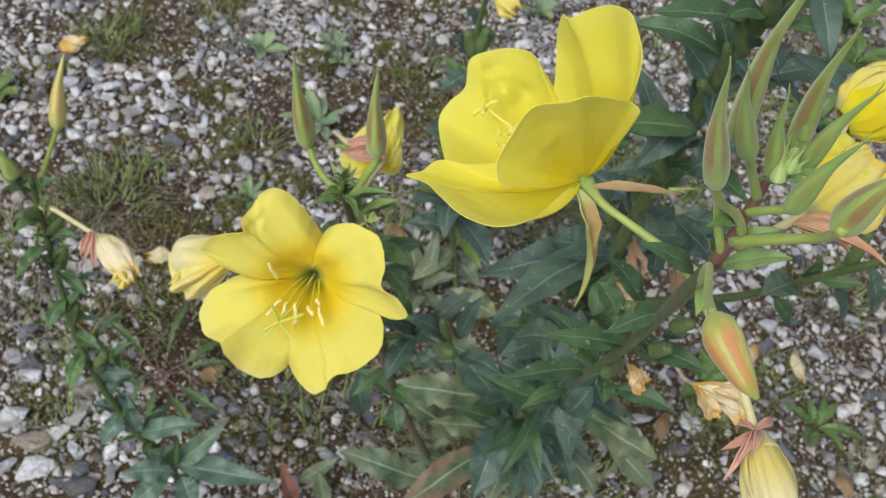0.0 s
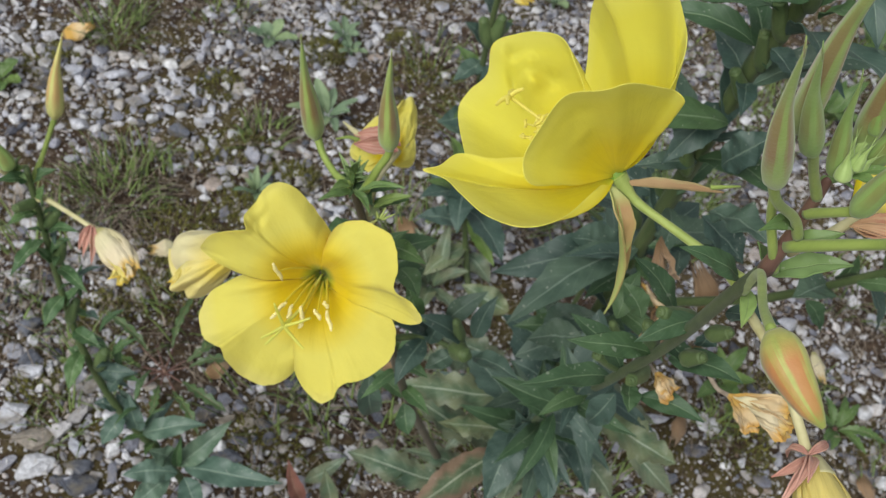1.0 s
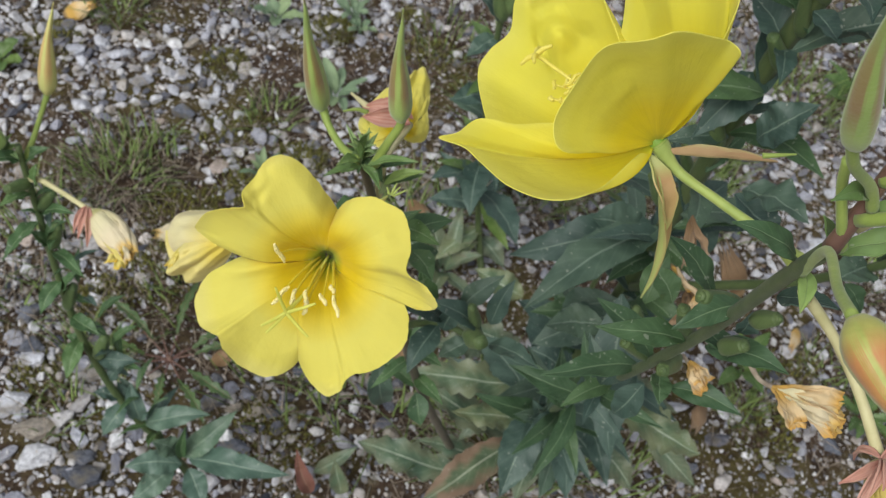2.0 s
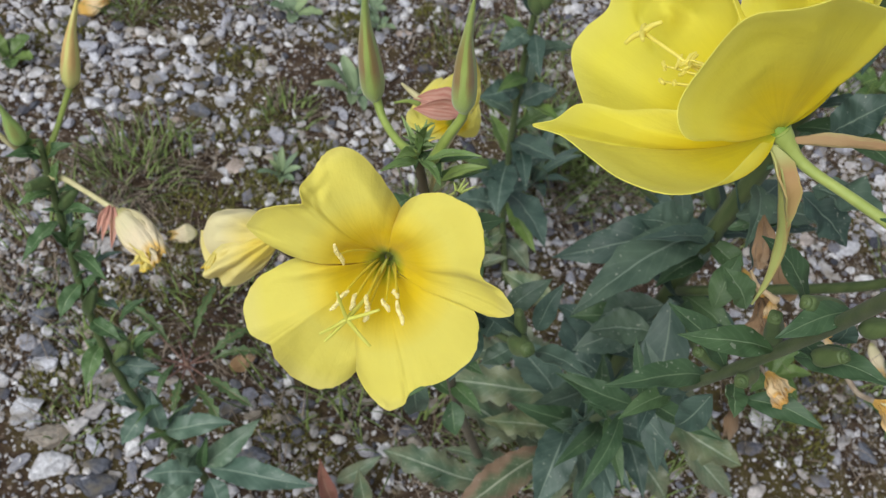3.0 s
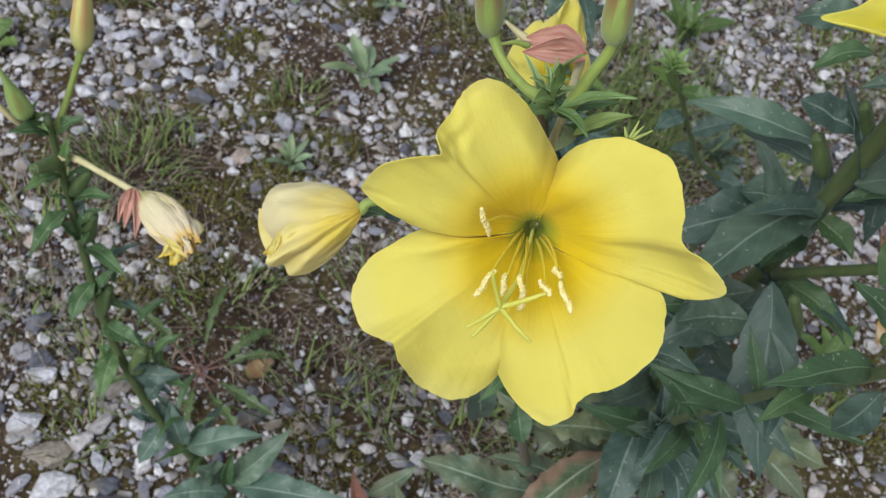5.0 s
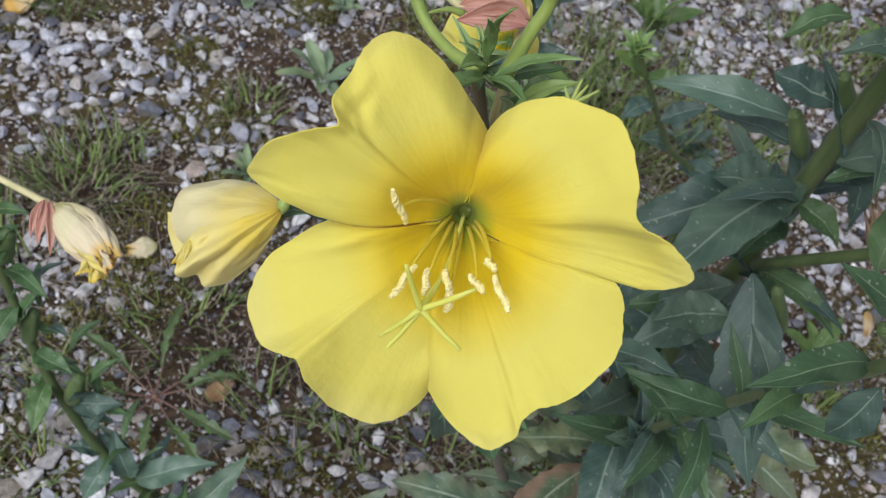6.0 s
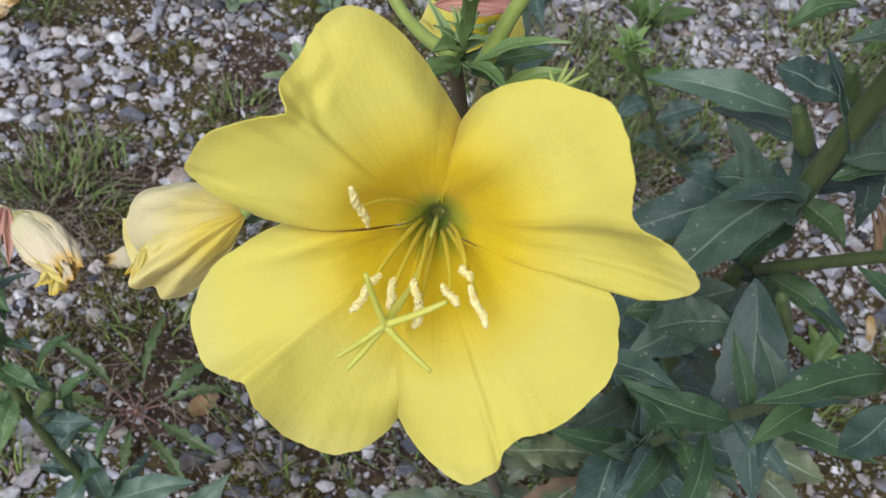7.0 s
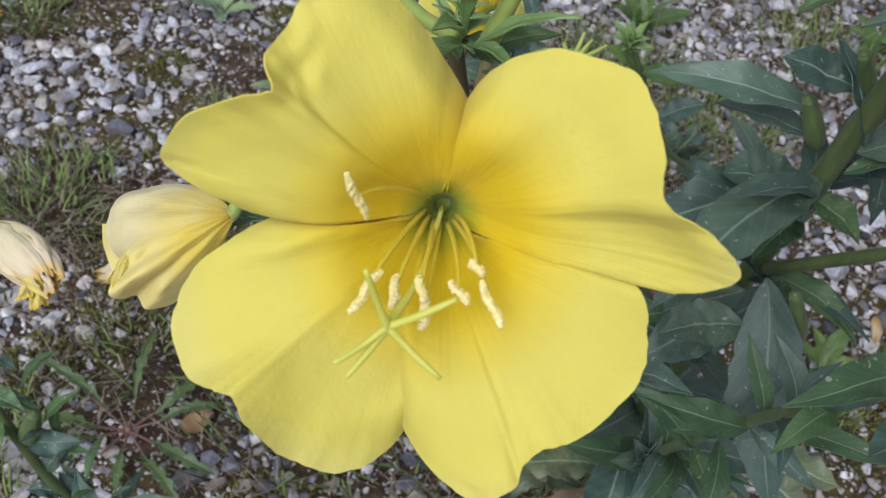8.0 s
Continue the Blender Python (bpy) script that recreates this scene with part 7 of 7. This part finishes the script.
sepal(WL2, (-0.2538, 0.4485, 0.4875), (-0.2428, 0.4492, 0.4929), 0.008, SEPAL_PINK, label="orange-pink sepal")
limp_bag(WL2, (-0.2559, 0.4486, 0.4874), (-0.2538, 0.4528, 0.5278), 0.017, (PETAL_OLD, PETAL_OLD), 14, (0.35, 0.7, 0.9, 1.0, 1.1, 1.0), 0.8, 0.14)
leaf(L, (-0.2174, 0.462, 0.4374), (-0.2034, 0.4704, 0.4515), 0.0086, LEAF_FRESH, 0.12, 0.35, 0.1, seed=131)
leaf(L, (-0.2185, 0.4602, 0.4421), (-0.2287, 0.4451, 0.4563), 0.0094, LEAF_FRESH, 0.12, 0.35, 0.1, seed=132)
leaf(L, (-0.2126, 0.4556, 0.4165), (-0.224, 0.4378, 0.4217), 0.0094, LEAF_FRESH, 0.12, 0.35, 0.1, seed=133)
leaf(L, (-0.2113, 0.4555, 0.3882), (-0.2185, 0.4206, 0.3885), 0.0108, LEAF_FRESH, 0.12, 0.35, 0.1, seed=134)
leaf(L, (-0.2097, 0.4584, 0.395), (-0.1851, 0.4553, 0.4131), 0.0079, LEAF_FRESH, 0.12, 0.35, 0.1, seed=135)
leaf(L, (-0.2079, 0.4542, 0.379), (-0.1952, 0.4604, 0.392), 0.0086, LEAF_FRESH, 0.12, 0.35, 0.1, seed=136)
leaf(L, (-0.2049, 0.4539, 0.3592), (-0.1719, 0.4372, 0.3726), 0.0094, LEAF_FRESH, 0.12, 0.35, 0.1, seed=137)
leaf(L, (-0.2093, 0.4584, 0.4247), (-0.2062, 0.4595, 0.4455), 0.0072, LEAF_FRESH, 0.12, 0.35, 0.1, seed=138)
leaf(L, (-0.206, 0.4522, 0.371), (-0.2141, 0.4487, 0.3852), 0.0086, LEAF_FRESH, 0.12, 0.35, 0.1, seed=139)
leaf(L, (-0.2011, 0.4516, 0.3322), (-0.2057, 0.427, 0.3219), 0.0115, LEAF_FRESH, 0.12, 0.35, 0.1, seed=140)
leaf(L, (-0.1983, 0.4496, 0.3241), (-0.1887, 0.4531, 0.3469), 0.0094, LEAF_FRESH, 0.12, 0.35, 0.1, seed=141)
leaf(L, (-0.1947, 0.4466, 0.2956), (-0.1689, 0.4344, 0.3033), 0.0122, LEAF_FRESH, 0.12, 0.35, 0.1, seed=142)
leaf(L, (-0.19, 0.4455, 0.2681), (-0.1896, 0.4157, 0.2594), 0.0137, LEAF_FRESH, 0.12, 0.35, 0.1, seed=143)
leaf(L, (-0.1891, 0.4455, 0.262), (-0.2002, 0.4429, 0.2719), 0.0101, LEAF_FRESH, 0.12, 0.35, 0.1, seed=144)
leaf(L, (-0.1803, 0.4444, 0.2477), (-0.1479, 0.4457, 0.2612), 0.0138, LEAF_DARK, 0.1, 0.25, 0.12, seed=145)
leaf(L, (-0.1706, 0.4414, 0.2248), (-0.161, 0.4518, 0.241), 0.0124, LEAF_DARK, 0.1, 0.25, 0.12, seed=146)
leaf(L, (-0.1629, 0.4404, 0.2041), (-0.1811, 0.4338, 0.211), 0.0117, LEAF_DARK, 0.1, 0.25, 0.12, seed=147)
leaf(L, (-0.1599, 0.4413, 0.198), (-0.1672, 0.4152, 0.1797), 0.0163, LEAF_BLUE, 0.1, 0.25, 0.12, seed=148)
leaf(L, (-0.156, 0.4413, 0.1907), (-0.1675, 0.4482, 0.2109), 0.0130, LEAF_BLUE, 0.1, 0.25, 0.12, seed=149)
leaf(L, (-0.1483, 0.4384, 0.1749), (-0.1575, 0.449, 0.2119), 0.0163, LEAF_BLUE, 0.1, 0.25, 0.12, seed=150)
leaf(L, (-0.1452, 0.4423, 0.1709), (-0.0956, 0.4516, 0.1971), 0.0196, LEAF_BLUE, 0.1, 0.25, 0.12, seed=151)
leaf(L, (-0.1392, 0.4432, 0.1657), (-0.1366, 0.4548, 0.1891), 0.0122, LEAF_BLUE, 0.1, 0.25, 0.12, seed=152)
leaf(L, (-0.1136, 0.4422, 0.1226), (-0.0823, 0.4772, 0.1658), 0.0211, LEAF_BLUE, 0.1, 0.25, 0.12, seed=153)
leaf(L, (-0.1087, 0.4402, 0.1213), (-0.0238, 0.4449, 0.1594), 0.0244, LEAF_BLUE, 0.1, 0.25, 0.12, seed=154)
leaf(L, (-0.1138, 0.4382, 0.1193), (-0.1544, 0.4178, 0.1295), 0.0228, LEAF_BLUE, 0.1, 0.25, 0.12, seed=155)
leaf(L, (-0.1179, 0.4353, 0.111), (-0.1432, 0.4002, 0.1046), 0.0228, LEAF_BLUE, 0.1, 0.25, 0.12, seed=156)
leaf(L, (-0.1088, 0.4382, 0.1119), (-0.0836, 0.4168, 0.1022), 0.0228, LEAF_BLUE, 0.1, 0.25, 0.12, seed=157)
leaf(L, (-0.1136, 0.4422, 0.1236), (-0.1151, 0.447, 0.1673), 0.0086, LEAF_FRESH, 0.05, 0.8, seed=158)
leaf(L, (-0.1206, 0.4422, 0.13), (-0.1356, 0.4344, 0.1568), 0.0196, LEAF_BLUE, 0.1, 0.25, 0.12, seed=159)
capsule(L, (-0.2121, 0.4594, 0.3983), (-0.2013, 0.4621, 0.4174), 0.004)
capsule(L, (-0.2049, 0.454, 0.3662), (-0.1995, 0.4577, 0.3886), 0.0045)
capsule(L, (-0.1792, 0.4453, 0.2488), (-0.1727, 0.448, 0.2767), 0.0055)
capsule(L, (-0.1986, 0.4477, 0.3027), (-0.1921, 0.4503, 0.3314), 0.0045)
capsule(L, (-0.2135, 0.4586, 0.4254), (-0.2192, 0.4429, 0.4335), 0.004)

clothe(L, (-0.1286, 0.4422, 0.1344), (-0.2125, 0.4574, 0.4116), 26, 0.026, 0.0068, (LEAF_FRESH, LEAF_FRESH, LEAF_DARK), 44, 0.95)
clothe(M, (0.0592, 0.4755, 0.3008), (0.0154, 0.3995, 0.5833), 14, 0.032, 0.0095, (LEAF_FRESH,), 45, 0.95)

# two slimmer plants farther back
V = primrose((*(0.086, 0.806), 0), "slim leafy evening primrose without open flowers")
tube("stem", [(*(0.086, 0.806), 0), (0.0587, 0.8429, 0.0671), (0.0359, 0.8068, 0.26), (0.0263, 0.7852, 0.3964), (0.0263, 0.7729, 0.4889)], [0.004, 0.0036, 0.003, 0.0024], STEM_DARK, V, "", 10, 24)
leaf(V, (0.0547, 0.8398, 0.0906), (0.0051, 0.8153, 0.1004), 0.03, LEAF_DARK, seed=171)
leaf(V, (0.0458, 0.8297, 0.1486), (0.006, 0.78, 0.1757), 0.03, LEAF_DARK, seed=172)
leaf(V, (0.0439, 0.8327, 0.1638), (0.0508, 0.7635, 0.159), 0.03, LEAF_DARK, seed=173)
leaf(V, (0.0537, 0.8238, 0.1302), (0.1063, 0.7672, 0.1325), 0.036, LEAF_DARK, seed=174)
leaf(V, (0.0419, 0.8197, 0.2054), (0.0859, 0.7903, 0.2303), 0.03, LEAF_DARK, seed=175)
leaf(V, (0.0263, 0.788, 0.3864), (0.0043, 0.7824, 0.4095), 0.016, LEAF_DARK, seed=176)
leaf(V, (0.0264, 0.7913, 0.3943), (0.0426, 0.7934, 0.4153), 0.016, LEAF_DARK, seed=177)
leaf(V, (0.0265, 0.7928, 0.416), (0.0114, 0.786, 0.4422), 0.016, LEAF_DARK, seed=178)
leaf(V, (0.0272, 0.7917, 0.3635), (0.0077, 0.7647, 0.3577), 0.02, LEAF_DARK, seed=179)
leaf(V, (0.0291, 0.7933, 0.3395), (0.0503, 0.789, 0.3598), 0.02, LEAF_DARK, seed=180)
leaf(V, (0.034, 0.7979, 0.2913), (0.0035, 0.77, 0.2979), 0.024, LEAF_DARK, seed=181)
leaf(V, (0.0379, 0.7968, 0.2782), (0.0663, 0.8077, 0.2971), 0.024, LEAF_DARK, seed=182)
leaf(V, (0.0627, 0.8459, 0.0426), (0.0295, 0.7917, 0.0275), 0.028, LEAF_OLD, seed=183)
leaf(V, (0.0676, 0.8489, 0.0191), (0.1055, 0.8191, 0.0189), 0.028, LEAF_OLD, seed=184)
capsule(V, (0.0292, 0.7811, 0.3934), (0.0183, 0.7805, 0.4204), 0.006)
capsule(V, (0.0323, 0.7823, 0.4003), (0.0334, 0.783, 0.427), 0.006)
wilted(V, (0.0334, 0.7731, 0.4732), (0.0522, 0.7619, 0.4713), 0.009, PETAL_OLD, "wilted yellow flower", 17, name="wilted_flower")

clothe(V, (0.0587, 0.8429, 0.0671), (0.0263, 0.7852, 0.3964), 16, 0.06, 0.017, (LEAF_DARK, LEAF_WEED), 46, 1.1)
U = primrose((0.19, 0.76, 0), "young evening primrose with a bushy pale green tip")
tube("stem", [(0.19, 0.76, 0), (0.1887, 0.738, 0.2435), (0.149, 0.7196, 0.3078), (0.1125, 0.7052, 0.3749), (0.0995, 0.7021, 0.3995)], [0.003, 0.0024, 0.002, 0.0016], STEM_DARK, U, "", 10, 20)
whorl(U, (0.0995, 0.7021, 0.3995), (0, -0.2, 1), 14, 0.019, 0.007, LEAF_TIP, 1.0, 9)
leaf(U, (0.1105, 0.7062, 0.3759), (0.1399, 0.6989, 0.3818), 0.014, LEAF_WEED, seed=191)
leaf(U, (0.1125, 0.7052, 0.3749), (0.0853, 0.7057, 0.39), 0.013, LEAF_WEED, seed=192)
leaf(U, (0.1236, 0.7093, 0.3533), (0.104, 0.6895, 0.3514), 0.015, LEAF_DARK, seed=193)
leaf(U, (0.1327, 0.7094, 0.3398), (0.1614, 0.7144, 0.3546), 0.016, LEAF_DARK, seed=194)
leaf(U, (0.149, 0.7196, 0.3078), (0.1255, 0.712, 0.3159), 0.016, LEAF_DARK, seed=195)
leaf(U, (0.1653, 0.7328, 0.2788), (0.1979, 0.7235, 0.2825), 0.018, LEAF_DARK, seed=196)

# ---- fallen petals and dry leaves ----
for name, a, b, r, mat, label, seed in (
        ("dry_leaf", (-0.517, 0.992, 0.006), (-0.489, 1.009, 0.02), 0.011, PETAL_DRY, "curled orange-brown dry leaf on the soil", 21),
        ("dry_leaf", (0.505, 0.881, 0.008), (0.514, 0.842, 0.016), 0.009, PETAL_PALE, "curled tan dry leaf on the gravel", 31),
        ("dry_leaf", (0.569, 0.735, 0.008), (0.572, 0.703, 0.016), 0.011, PETAL_BROWN, "crumpled brown dry leaf on the gravel", 32),
        ("dry_leaf", (0.458, 0.876, 0.008), (0.446, 0.840, 0.016), 0.008, PETAL_DRY, "shrivelled orange-brown leaf on the gravel", 33),
        ("dry_leaf", (0.357, 0.735, 0.008), (0.349, 0.697, 0.016), 0.01, PETAL_BROWN, "crumpled brown dry leaf on the gravel", 34),
        ("fallen_petal", (-0.249, 0.737, 0.006), (-0.268, 0.721, 0.012), 0.01, PETAL_PALE, "withered pale petal lying on the gravel", 22),
        ("dry_leaf", (-0.023, 0.877, 0.01), (0.006, 0.842, 0.015), 0.013, PETAL_BROWN, "crumpled brown dry leaf among grass", 23),
        ("dry_leaf", (0.012, 0.66, 0.006), (0.039, 0.676, 0.015), 0.009, PETAL_BROWN, "crumpled brown dry leaf on the gravel", 24),
        ("dry_leaf", (-0.153, 0.595, 0.006), (-0.137, 0.61, 0.015), 0.009, PETAL_BROWN, "crumpled brown dry leaf on the gravel", 25),
        ("dry_leaf", (0.251, 0.57, 0.402), (0.229, 0.576, 0.432), 0.009, PETAL_BROWN, "shrivelled brown leaf caught among the stems", 27)):
    ob = wilted(None, a, b, r, mat, "", seed, (0.3, 0.8, 1.0, 0.8, 0.4), 3, 0.35, 0.15, name)
    tagged(ob, label, "dry leaf" if name == "dry_leaf" else "petal", "fallen leaves and petals")
